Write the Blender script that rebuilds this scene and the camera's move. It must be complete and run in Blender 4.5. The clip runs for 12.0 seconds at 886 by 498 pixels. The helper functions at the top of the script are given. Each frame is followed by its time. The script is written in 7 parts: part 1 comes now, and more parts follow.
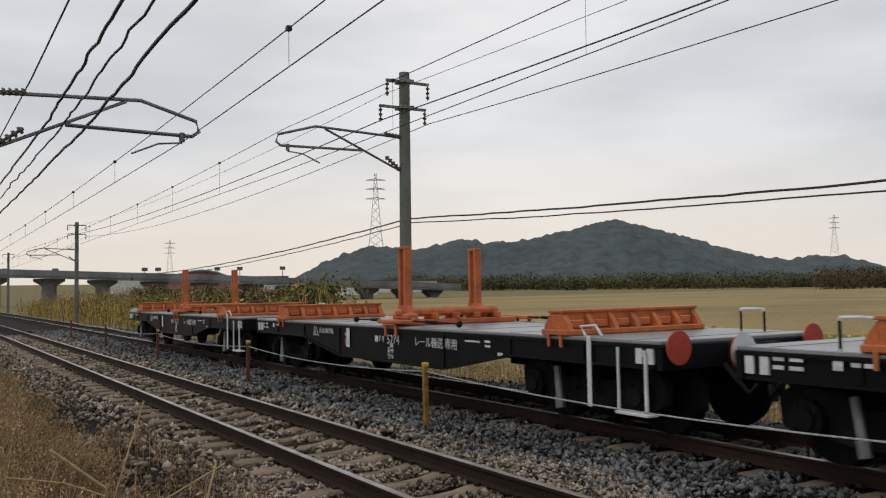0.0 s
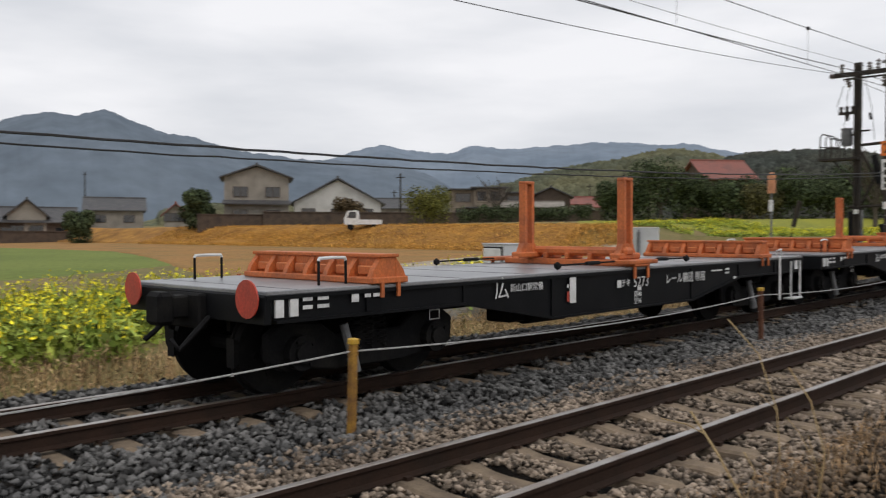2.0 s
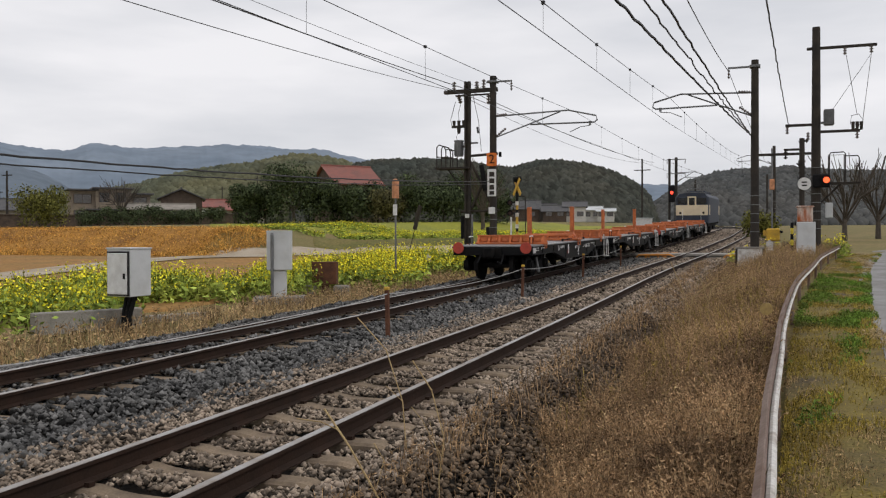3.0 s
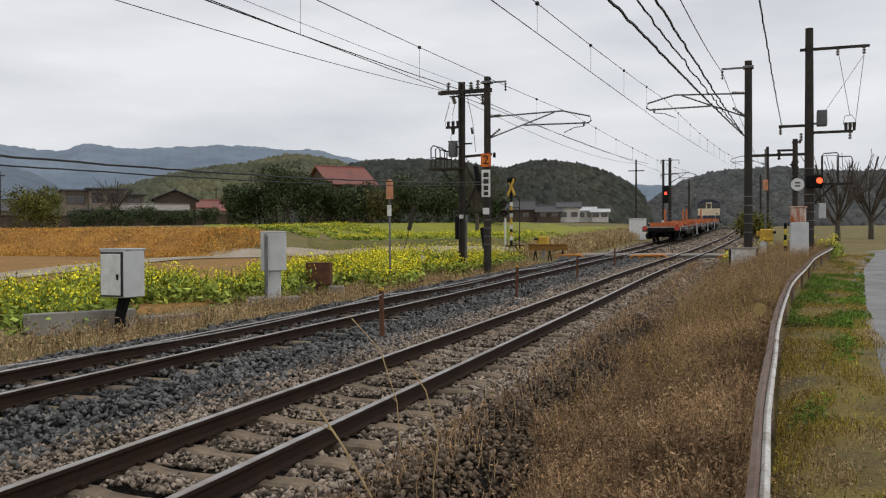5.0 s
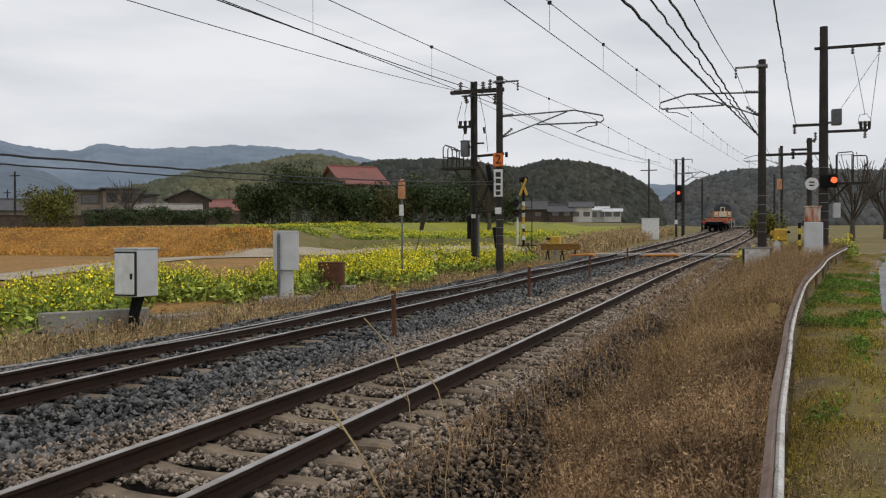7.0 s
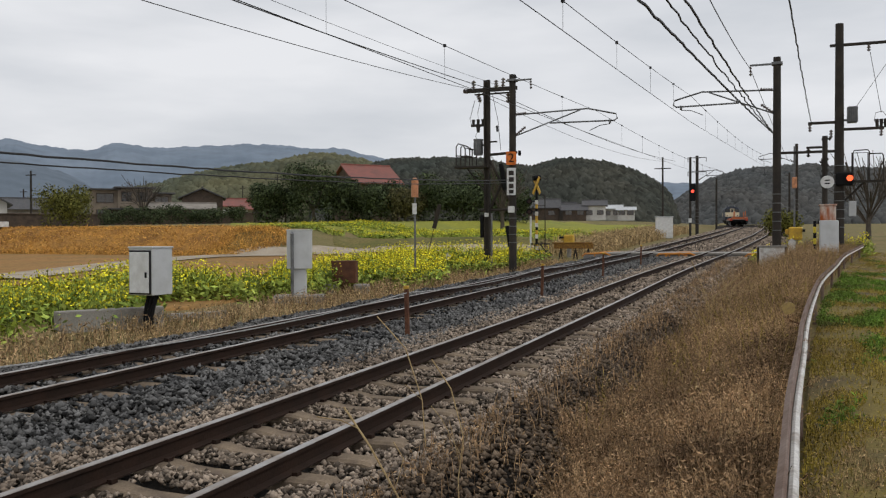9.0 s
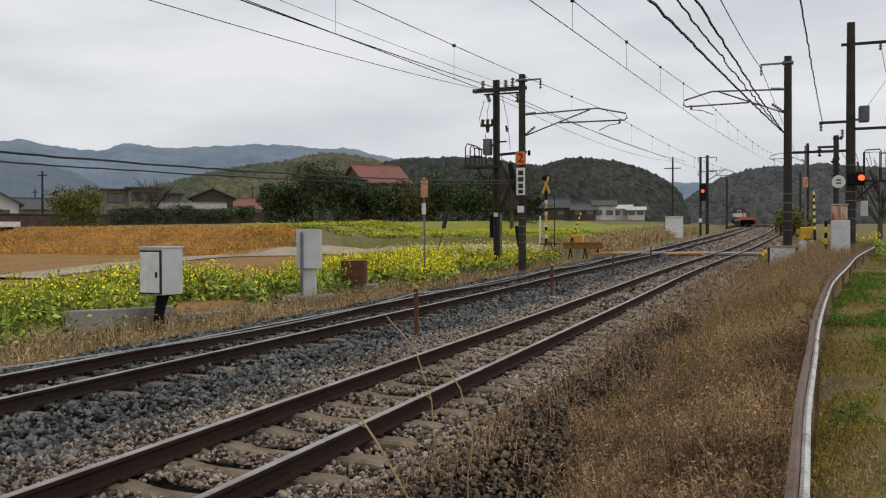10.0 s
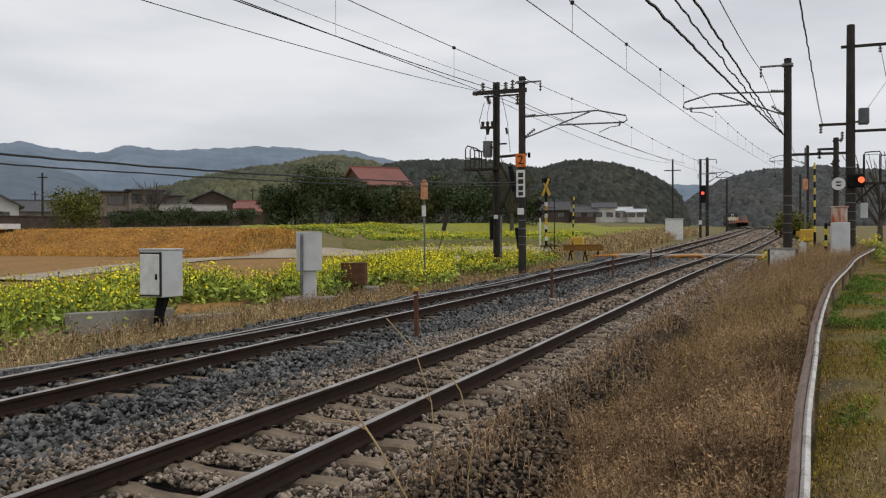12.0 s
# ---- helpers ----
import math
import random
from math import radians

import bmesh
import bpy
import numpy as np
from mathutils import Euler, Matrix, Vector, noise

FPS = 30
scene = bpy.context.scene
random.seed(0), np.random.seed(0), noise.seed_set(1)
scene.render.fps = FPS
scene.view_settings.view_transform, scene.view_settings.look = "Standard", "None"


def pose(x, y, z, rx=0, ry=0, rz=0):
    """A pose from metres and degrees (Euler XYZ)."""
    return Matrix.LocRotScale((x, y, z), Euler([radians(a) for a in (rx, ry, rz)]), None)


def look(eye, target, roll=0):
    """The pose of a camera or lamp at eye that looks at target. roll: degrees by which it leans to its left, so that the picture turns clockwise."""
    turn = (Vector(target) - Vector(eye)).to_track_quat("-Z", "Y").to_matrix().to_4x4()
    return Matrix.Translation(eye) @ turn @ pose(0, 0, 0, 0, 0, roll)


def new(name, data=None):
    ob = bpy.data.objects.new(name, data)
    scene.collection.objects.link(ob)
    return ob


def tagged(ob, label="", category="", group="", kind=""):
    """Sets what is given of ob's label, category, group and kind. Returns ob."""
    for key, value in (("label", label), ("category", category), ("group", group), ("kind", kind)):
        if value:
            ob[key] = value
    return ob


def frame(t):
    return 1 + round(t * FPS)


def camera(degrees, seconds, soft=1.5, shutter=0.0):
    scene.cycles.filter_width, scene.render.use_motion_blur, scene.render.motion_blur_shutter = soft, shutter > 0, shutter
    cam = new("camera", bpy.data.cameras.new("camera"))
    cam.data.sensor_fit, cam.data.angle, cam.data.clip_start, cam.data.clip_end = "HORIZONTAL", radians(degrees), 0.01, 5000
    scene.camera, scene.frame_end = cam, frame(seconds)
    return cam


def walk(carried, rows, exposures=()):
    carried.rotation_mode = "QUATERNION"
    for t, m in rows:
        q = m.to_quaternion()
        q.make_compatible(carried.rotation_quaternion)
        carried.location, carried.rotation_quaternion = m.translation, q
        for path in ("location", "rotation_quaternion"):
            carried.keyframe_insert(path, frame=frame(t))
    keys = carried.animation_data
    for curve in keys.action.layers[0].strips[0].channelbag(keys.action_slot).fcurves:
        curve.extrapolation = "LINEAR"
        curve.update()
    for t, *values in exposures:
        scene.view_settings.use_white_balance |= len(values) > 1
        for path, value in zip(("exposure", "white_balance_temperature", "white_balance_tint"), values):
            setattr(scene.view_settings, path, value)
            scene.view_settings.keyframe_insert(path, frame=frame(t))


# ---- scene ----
cam = camera(54.1, 12.0, soft=1.2, shutter=0.06)

# seconds, yaw, pitch, roll of a hand-held camera that turns on the spot
EYE = (0.0, 0.0, 1.62)
TURNS = [
    (0.0, 148.43, 2.04, 0.57), (0.5, 142.54, 1.77, 0.24), (1.0, 128.76, 1.40, -0.53), (1.2, 118.85, 1.31, -0.41),
    (1.5, 95.18, 0.59, -0.04), (1.6, 84.99, 0.24, 0.03), (1.8, 63.46, -0.71, 0.58), (2.0, 44.08, -0.87, -0.21),
    (2.2, 32.24, -0.71, -0.27), (2.5, 24.31, -0.65, -0.30), (2.7, 22.10, -0.65, -0.05), (3.0, 20.24, -0.65, 0.15),
    (3.3, 19.80, -0.63, 0.16), (5.0, 19.86, -0.61, 0.17), (5.5, 19.90, -0.61, 0.16), (6.0, 20.24, -0.61, 0.16),
    (6.5, 20.50, -0.61, 0.16), (8.5, 21.18, -0.72, 0.17), (9.0, 21.52, -0.72, 0.18), (9.5, 21.97, -0.72, 0.18),
    (10.0, 22.14, -0.72, 0.18), (10.5, 22.16, -0.72, 0.18), (11.0, 22.16, -0.72, 0.18), (11.5, 22.16, -0.70, 0.18),
    (12.0, 22.14, -0.58, 0.18)]
walk(cam, [(t, pose(*EYE, 90 + p, r, y)) for t, y, p, r in TURNS],
     exposures=[(0.0, -0.22, 6500, 10), (1.0, -0.15, 6500, 10), (1.5, -0.06, 6500, 10), (2.0, 0.10, 6650, 12), (2.5, 0.10, 6750, 13), (3.0, 0.04, 6700, 13), (5.0, -0.03, 6600, 11), (12.0, -0.08, 6580, 11)])

# ---- sky and light: bright overcast, a paler band low in the west ----
world = bpy.data.worlds.new("overcast_sky")
scene.world = world
world.use_nodes = True
wn, wl = world.node_tree.nodes, world.node_tree.links
SUN_EL, SUN_AZ = radians(32), radians(150)
sky = wn.new("ShaderNodeTexSky")
sky.sky_type, sky.sun_disc = "NISHITA", False
sky.sun_elevation, sky.sun_rotation = SUN_EL, radians(210)
sky.air_density, sky.dust_density = 1.0, 3.0
coord = wn.new("ShaderNodeTexCoord")
sep = wn.new("ShaderNodeSeparateXYZ")
wl.new(coord.outputs["Generated"], sep.inputs[0])
stretch = wn.new("ShaderNodeMapping")
stretch.inputs["Scale"].default_value = (1.6, 1.6, 7.0)
wl.new(coord.outputs["Generated"], stretch.inputs[0])
cloud = wn.new("ShaderNodeTexNoise")
cloud.inputs["Scale"].default_value, cloud.inputs["Detail"].default_value = 1.6, 5
wl.new(stretch.outputs[0], cloud.inputs["Vector"])
tone = wn.new("ShaderNodeValToRGB")
tone.color_ramp.elements[0].position, tone.color_ramp.elements[0].color = 0.36, (0.555, 0.585, 0.625, 1)
tone.color_ramp.elements[1].position, tone.color_ramp.elements[1].color = 0.64, (0.725, 0.745, 0.775, 1)
wl.new(cloud.outputs["Fac"], tone.inputs[0])
# warm break in the cloud low over the horizon, towards the way the train comes from
low = wn.new("ShaderNodeMapRange")
low.inputs["From Min"].default_value, low.inputs["From Max"].default_value = 0.16, 0.02
wl.new(sep.outputs["Z"], low.inputs["Value"])
side = wn.new("ShaderNodeMapRange")
side.inputs["From Min"].default_value, side.inputs["From Max"].default_value = 0.15, -0.6
wl.new(sep.outputs["Y"], side.inputs["Value"])
both = wn.new("ShaderNodeMath")
both.operation = "MULTIPLY"
wl.new(low.outputs[0], both.inputs[0])
wl.new(side.outputs[0], both.inputs[1])
half_of = wn.new("ShaderNodeMath")
half_of.operation = "MULTIPLY"
half_of.inputs[1].default_value = 0.75
wl.new(both.outputs[0], half_of.inputs[0])
warm = wn.new("ShaderNodeMix")
warm.data_type = "RGBA"
warm.inputs["B"].default_value = (0.86, 0.775, 0.67, 1)
wl.new(half_of.outputs[0], warm.inputs["Factor"])
wl.new(tone.outputs[0], warm.inputs["A"])
cover = wn.new("ShaderNodeBackground")
cover.inputs["Strength"].default_value = 1.25
wl.new(warm.outputs["Result"], cover.inputs["Color"])
blue = wn.new("ShaderNodeBackground")
blue.inputs["Strength"].default_value = 0.05
wl.new(sky.outputs[0], blue.inputs["Color"])
mixed = wn.new("ShaderNodeMixShader")
mixed.inputs["Fac"].default_value = 0.9
wl.new(blue.outputs[0], mixed.inputs[1])
wl.new(cover.outputs[0], mixed.inputs[2])
wout = [n for n in wn if n.type == "OUTPUT_WORLD"][0]
wl.new(mixed.outputs[0], wout.inputs["Surface"])
sun = new("sun", bpy.data.lights.new("sun", "SUN"))
sun.data.energy, sun.data.angle, sun.data.color = 0.7, radians(20), (1.0, 0.95, 0.88)
sun.matrix_world = look((0, 0, 50), (0 - 50 * math.cos(SUN_EL) * math.sin(SUN_AZ), 50 - 50 * math.cos(SUN_EL) * 0 - 50, 50 - 50 * math.sin(SUN_EL)))
scene.view_settings.exposure = 0.0


# ---- materials ----
def material(name, colour, rough=0.8, metal=0.0, vary=0.25, scale=6.0, bump=0.0, fine=60.0, second=None, patch=0.5, spec=None, per_object=0.0, per_island=0.0, stretch_z=1.0, coat=0.0):
    """A surface with coarse patches towards a second colour, fine grain, bump and an own shade for each piece."""
    m = bpy.data.materials.new(name)
    m.use_nodes = True
    nt = m.node_tree
    n, l = nt.nodes, nt.links
    b = n["Principled BSDF"]
    b.inputs["Roughness"].default_value, b.inputs["Metallic"].default_value = rough, metal
    b.inputs["Specular IOR Level"].default_value = spec if spec is not None else (0.5 if rough < 0.7 else 0.16)
    b.inputs["Coat Weight"].default_value = coat
    tc = n.new("ShaderNodeTexCoord")
    mp = n.new("ShaderNodeMapping")
    mp.inputs["Scale"].default_value = (1, 1, stretch_z)
    l.new(tc.outputs["Object"], mp.inputs[0])
    big = n.new("ShaderNodeTexNoise")
    big.inputs["Scale"].default_value, big.inputs["Detail"].default_value = scale, 5
    small = n.new("ShaderNodeTexNoise")
    small.inputs["Scale"].default_value, small.inputs["Detail"].default_value = fine, 3
    for x in (big, small):
        l.new(mp.outputs[0], x.inputs["Vector"])
    second = second or tuple(c * 0.6 for c in colour)
    mix = n.new("ShaderNodeMix")
    mix.data_type = "RGBA"
    mix.inputs["A"].default_value, mix.inputs["B"].default_value = (*colour, 1), (*second, 1)
    ramp = n.new("ShaderNodeMapRange")
    ramp.inputs["From Min"].default_value, ramp.inputs["From Max"].default_value = patch - 0.12, patch + 0.18
    l.new(big.outputs["Fac"], ramp.inputs["Value"])
    l.new(ramp.outputs[0], mix.inputs["Factor"])
    grain = n.new("ShaderNodeMapRange")
    grain.inputs["From Min"].default_value, grain.inputs["From Max"].default_value = 0.25, 0.75
    grain.inputs["To Min"].default_value, grain.inputs["To Max"].default_value = 1 - vary, 1 + vary
    l.new(small.outputs["Fac"], grain.inputs["Value"])
    value = grain.outputs[0]
    for amount, node, out in ((per_object, "ShaderNodeObjectInfo", "Random"), (per_island, "ShaderNodeNewGeometry", "Random Per Island")):
        if amount:
            info = n.new(node)
            shade = n.new("ShaderNodeMapRange")
            shade.inputs["To Min"].default_value, shade.inputs["To Max"].default_value = 1 - amount, 1 + amount
            l.new(info.outputs[out], shade.inputs["Value"])
            times = n.new("ShaderNodeMath")
            times.operation = "MULTIPLY"
            l.new(value, times.inputs[0])
            l.new(shade.outputs[0], times.inputs[1])
            value = times.outputs[0]
    hsv = n.new("ShaderNodeHueSaturation")
    l.new(mix.outputs["Result"], hsv.inputs["Color"])
    l.new(value, hsv.inputs["Value"])
    l.new(hsv.outputs[0], b.inputs["Base Color"])
    if bump:
        bp = n.new("ShaderNodeBump")
        bp.inputs["Strength"].default_value, bp.inputs["Distance"].default_value = min(1, bump), 0.01
        l.new(small.outputs["Fac"], bp.inputs["Height"])
        l.new(bp.outputs[0], b.inputs["Normal"])
    return m


def glowing(name, colour, strength):
    m = material(name, colour, 0.3, vary=0.02)
    b = m.node_tree.nodes["Principled BSDF"]
    b.inputs["Emission Color"].default_value, b.inputs["Emission Strength"].default_value = (*colour, 1), strength
    return m


M = dict(
    # brown soil, its colour lowered to stand for shade between the weeds
    soil=material("gap_shade_brown_soil", (0.055, 0.038, 0.024), 0.95, scale=0.6, fine=25, second=(0.035, 0.027, 0.017), bump=0.6),
    ground=material("winter_grass_and_soil", (0.215, 0.165, 0.075), 0.95, scale=0.4, fine=12, second=(0.135, 0.13, 0.045), vary=0.4),
    paddy=material("stubble_field", (0.33, 0.235, 0.10), 0.95, scale=0.05, fine=2.5, second=(0.22, 0.165, 0.075), vary=0.2),
    green_crop=material("green_barley", (0.165, 0.205, 0.045), 0.9, scale=0.08, fine=3, second=(0.125, 0.165, 0.035), vary=0.25),
    dry_grass=material("tawny_dry_grass", (0.40, 0.205, 0.05), 0.95, scale=0.5, fine=5, second=(0.21, 0.105, 0.035), vary=0.4),
    path=material("grey_gravel_path", (0.42, 0.36, 0.28), 0.95, scale=0.5, fine=30, second=(0.31, 0.25, 0.175)),
    asphalt=material("old_asphalt", (0.285, 0.28, 0.275), 0.85, scale=1.1, fine=60, second=(0.185, 0.18, 0.17), bump=0.3, vary=0.15),
    verge=material("grass_verge", (0.20, 0.155, 0.045), 0.95, scale=1.8, fine=45, second=(0.095, 0.075, 0.045), vary=0.5, bump=0.3),
    # near-black base: shade in the gaps between loose stones, put into the colour
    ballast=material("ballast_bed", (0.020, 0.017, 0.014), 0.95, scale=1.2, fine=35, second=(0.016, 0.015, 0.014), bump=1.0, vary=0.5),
    stone=material("ballast_stones", (0.285, 0.23, 0.178), 0.9, scale=0.8, fine=60, second=(0.160, 0.126, 0.097), vary=0.25, per_island=0.9),
    dark_stone=material("dark_ballast_stones", (0.135, 0.132, 0.126), 0.9, scale=0.8, fine=60, second=(0.070, 0.070, 0.070), vary=0.25, per_island=0.95),
    shoulder_stone=material("dark_brown_ballast", (0.150, 0.112, 0.078), 0.9, scale=0.8, fine=60, second=(0.075, 0.056, 0.042), vary=0.3, per_island=0.8),
    rail_side=material("rusty_rail_side", (0.034, 0.019, 0.013), 0.8, scale=3, fine=60, second=(0.024, 0.015, 0.011), bump=0.2),
    rail_head=material("worn_rail_head", (0.42, 0.40, 0.38), 0.38, 0.85, scale=3, fine=90, second=(0.26, 0.21, 0.17), vary=0.12),
    sleeper=material("dusty_concrete_sleeper", (0.235, 0.18, 0.125), 0.95, scale=5, fine=70, second=(0.13, 0.10, 0.075), bump=0.3, per_object=0.2),
    concrete=material("weathered_concrete", (0.33, 0.315, 0.285), 0.9, scale=2, fine=50, second=(0.22, 0.205, 0.18), bump=0.3),
    pole_concrete=material("mossy_concrete_pole", (0.185, 0.185, 0.165), 0.9, scale=1.2, fine=40, second=(0.10, 0.115, 0.085), bump=0.2, stretch_z=0.4),
    pole_dark=material("dark_steel_pole", (0.034, 0.031, 0.028), 0.8, scale=2, fine=40, second=(0.055, 0.046, 0.038)),
    steel=material("galvanised_steel", (0.20, 0.205, 0.21), 0.55, 0.6, scale=3, fine=60),
    wire=material("dark_wire", (0.045, 0.045, 0.05), 0.6, 0.4, scale=3),
    cable=material("black_cable", (0.025, 0.025, 0.028), 0.6, scale=3),
    insulator=material("brown_porcelain", (0.10, 0.075, 0.065), 0.3, scale=9),
    wagon_black=material("faded_black_paint", (0.0045, 0.0050, 0.0062), 0.5, scale=1.6, fine=40, second=(0.0085, 0.009, 0.0098), patch=0.55, bump=0.08, spec=0.13),
    bogie_black=material("dusty_black_steel", (0.007, 0.007, 0.0075), 0.75, scale=3, fine=40, second=(0.018, 0.017, 0.015), patch=0.58, bump=0.2, spec=0.10),
    deck=material("wet_steel_deck", (0.30, 0.305, 0.315), 0.36, 0.3, scale=0.9, fine=30, second=(0.20, 0.205, 0.215), vary=0.15),
    orange=material("worn_orange_paint", (0.52, 0.135, 0.035), 0.6, scale=4, fine=40, second=(0.30, 0.085, 0.03), patch=0.56, bump=0.15),
    orange_light=material("orange_paint_pocket", (0.60, 0.20, 0.065), 0.6, scale=5, fine=40, second=(0.42, 0.13, 0.05)),
    disc_red=material("red_reflector_disc", (0.50, 0.055, 0.03), 0.5, scale=4, fine=50, second=(0.38, 0.05, 0.03)),
    white=material("white_paint", (0.72, 0.73, 0.73), 0.55, scale=5, fine=60, second=(0.58, 0.58, 0.57), vary=0.06),
    letter=material("white_stencil_paint", (0.70, 0.71, 0.71), 0.6, scale=9, fine=90, second=(0.48, 0.48, 0.48), vary=0.1),
    cabinet=material("pale_grey_cabinet", (0.56, 0.58, 0.59), 0.5, scale=2.5, fine=50, second=(0.46, 0.475, 0.475), vary=0.05, patch=0.55),
    cabinet_dark=material("dark_rubber_seal", (0.035, 0.035, 0.035), 0.7),
    rust=material("rusty_iron", (0.145, 0.065, 0.038), 0.85, scale=4, fine=40, second=(0.085, 0.042, 0.03), bump=0.4),
    yellow=material("yellow_paint", (0.62, 0.38, 0.03), 0.55, scale=5, fine=50, second=(0.45, 0.27, 0.04)),
    orange_sign=material("orange_sign", (0.80, 0.20, 0.02), 0.5, vary=0.05),
    loco_cream=material("cream_loco_paint", (0.70, 0.60, 0.42), 0.45, scale=2, fine=40, second=(0.62, 0.52, 0.36), vary=0.06),
    loco_blue=material("dark_blue_loco_paint", (0.022, 0.032, 0.055), 0.6, scale=2, fine=40),
    glass=material("dark_window_glass", (0.02, 0.024, 0.03), 0.08, scale=2, vary=0.02, spec=0.8),
    hill_near=material("wooded_hill", (0.060, 0.068, 0.050), 1.0, scale=0.05, fine=0.2, second=(0.034, 0.043, 0.037), vary=0.65, spec=0.1),
    # green greyed and lightened: the haze before this hill is in its colour
    hill_end=material("mist_tinted_wooded_hill", (0.078, 0.086, 0.076), 1.0, scale=0.05, fine=0.16, second=(0.054, 0.063, 0.062), vary=0.55, spec=0.1),
    # pale blue base colour stands in for the air haze before this mountain
    hill_faint=material("haze_tinted_faint_hill", (0.24, 0.285, 0.34), 1.0, scale=0.004, fine=0.03, second=(0.215, 0.26, 0.315), vary=0.08, spec=0.1),
    # wood colour greyed towards blue: distance haze painted into the base
    hill_mid=material("haze_tinted_wooded_hill", (0.085, 0.10, 0.098), 1.0, scale=0.01, fine=0.08, second=(0.068, 0.082, 0.088), vary=0.3, spec=0.1),
    # haze over both high ridges is put into these blue base colours
    hill_far=material("haze_tinted_far_hill", (0.205, 0.250, 0.305), 1.0, scale=0.004, fine=0.02, second=(0.165, 0.208, 0.260), vary=0.12, spec=0.1),
    hill_blue=material("haze_tinted_mountain", (0.145, 0.178, 0.215), 1.0, scale=0.004, fine=0.02, second=(0.118, 0.148, 0.182), vary=0.15, spec=0.1),
    hill_bamboo=material("bamboo_hill", (0.155, 0.155, 0.085), 1.0, scale=0.04, fine=0.18, second=(0.080, 0.092, 0.060), vary=0.55, spec=0.1),
    signal_red=glowing("lit_red_lamp", (1.0, 0.06, 0.03), 2.2),
    crossing_red=glowing("lit_crossing_lamp", (1.0, 0.13, 0.04), 1.6),
    lamp_amber=material("amber_plastic", (0.62, 0.27, 0.13), 0.5),
    black=material("matt_black", (0.012, 0.012, 0.013), 0.8),
)

# ---- the lie of the land ----
GRADE = 0.0131


def spline(xs, ys, x):
    """Smooth curve through a few given heights or offsets."""
    if x <= xs[0]:
        return ys[0]
    if x >= xs[-1]:
        return ys[-1]
    i = max(j for j in range(len(xs) - 1) if xs[j] <= x)
    m = [0.0] * len(xs)
    for j in range(1, len(xs) - 1):
        m[j] = (ys[j + 1] - ys[j - 1]) / (xs[j + 1] - xs[j - 1])
    m[-1] = (ys[-1] - ys[-2]) / (xs[-1] - xs[-2])
    h = xs[i + 1] - xs[i]
    u = (x - xs[i]) / h
    return ((2 * u**3 - 3 * u * u + 1) * ys[i] + (u**3 - 2 * u * u + u) * h * m[i]
            + (3 * u * u - 2 * u**3) * ys[i + 1] + (u**3 - u * u) * h * m[i + 1])


def rail_z(y):
    """Height of the rail heads: a steady grade that steepens past the crossing."""
    return GRADE * max(-260, min(300, y)) + spline((15, 45, 66, 106, 140, 180, 300), (0, 0.22, 0.66, 1.25, 1.45, 1.6, 1.7), y)


def bend(y):
    """Sideways drift of both tracks from the straight."""
    return spline((25, 66, 84, 120, 140, 182, 260, 400), (0, 1.7, 2.1, 2.0, 1.0, -2.0, -11, -40), y)


NEAR, FAR = -3.92, -7.72


def track_point(centre, y):
    return Vector((centre + bend(y), y, rail_z(y)))


# ---- mesh helpers ----
def put(name, bm, mat, parent=None, label="", smooth=False):
    me = bpy.data.meshes.new(name)
    bm.to_mesh(me)
    bm.free()
    for m in (mat if isinstance(mat, (list, tuple)) else [mat]):
        me.materials.append(m)
    if smooth:
        for p in me.polygons:
            p.use_smooth = True
    ob = new(name, me)
    if parent is not None:
        ob.parent = parent
    return tagged(ob, label)


part = put


def box(bm, x0, x1, y0, y1, z0, z1, bevel=0.0, mi=0, m=None):
    r = bmesh.ops.create_cube(bm, size=1, matrix=Matrix.Translation(((x0 + x1) / 2, (y0 + y1) / 2, (z0 + z1) / 2)) @ Matrix.Diagonal((x1 - x0, y1 - y0, z1 - z0, 1)))
    vs = r["verts"]
    faces = set(f for v in vs for f in v.link_faces)
    if bevel:
        es = list(set(e for v in vs for e in v.link_edges))
        rr = bmesh.ops.bevel(bm, geom=es, offset=bevel, segments=1, affect="EDGES")
        faces = set(f for f in rr["faces"]) | set(f for f in faces if f.is_valid)
        vs = list(set(v for f in faces for v in f.verts))
    for f in faces:
        f.material_index = mi
    if m is not None:
        bmesh.ops.transform(bm, matrix=m, verts=vs)
    return vs


def tube(bm, a, b, r0, r1=None, seg=8, mi=0, caps=True):
    a, b = Vector(a), Vector(b)
    d = b - a
    q = d.to_track_quat("Z", "Y").to_matrix().to_4x4()
    r = bmesh.ops.create_cone(bm, cap_ends=caps, segments=seg, radius1=r0, radius2=r0 if r1 is None else r1, depth=d.length, matrix=Matrix.Translation((a + b) / 2) @ q)
    for v in r["verts"]:
        for f in v.link_faces:
            f.material_index = mi
    return r["verts"]


def pipe(bm, pts, r, seg=6, mi=0):
    """A bent tube through the points."""
    pts = [Vector(p) for p in pts]
    rings = []
    for i, p in enumerate(pts):
        d = (pts[min(i + 1, len(pts) - 1)] - pts[max(i - 1, 0)]).normalized()
        q = d.to_track_quat("Z", "Y").to_matrix()
        rings.append([bm.verts.new(p + q @ Vector((r * math.cos(k * math.tau / seg), r * math.sin(k * math.tau / seg), 0))) for k in range(seg)])
    for a, b in zip(rings, rings[1:]):
        for k in range(seg):
            bm.faces.new((a[k], a[(k + 1) % seg], b[(k + 1) % seg], b[k])).material_index = mi
    bm.faces.new(rings[0][::-1]).material_index = mi
    bm.faces.new(rings[-1]).material_index = mi


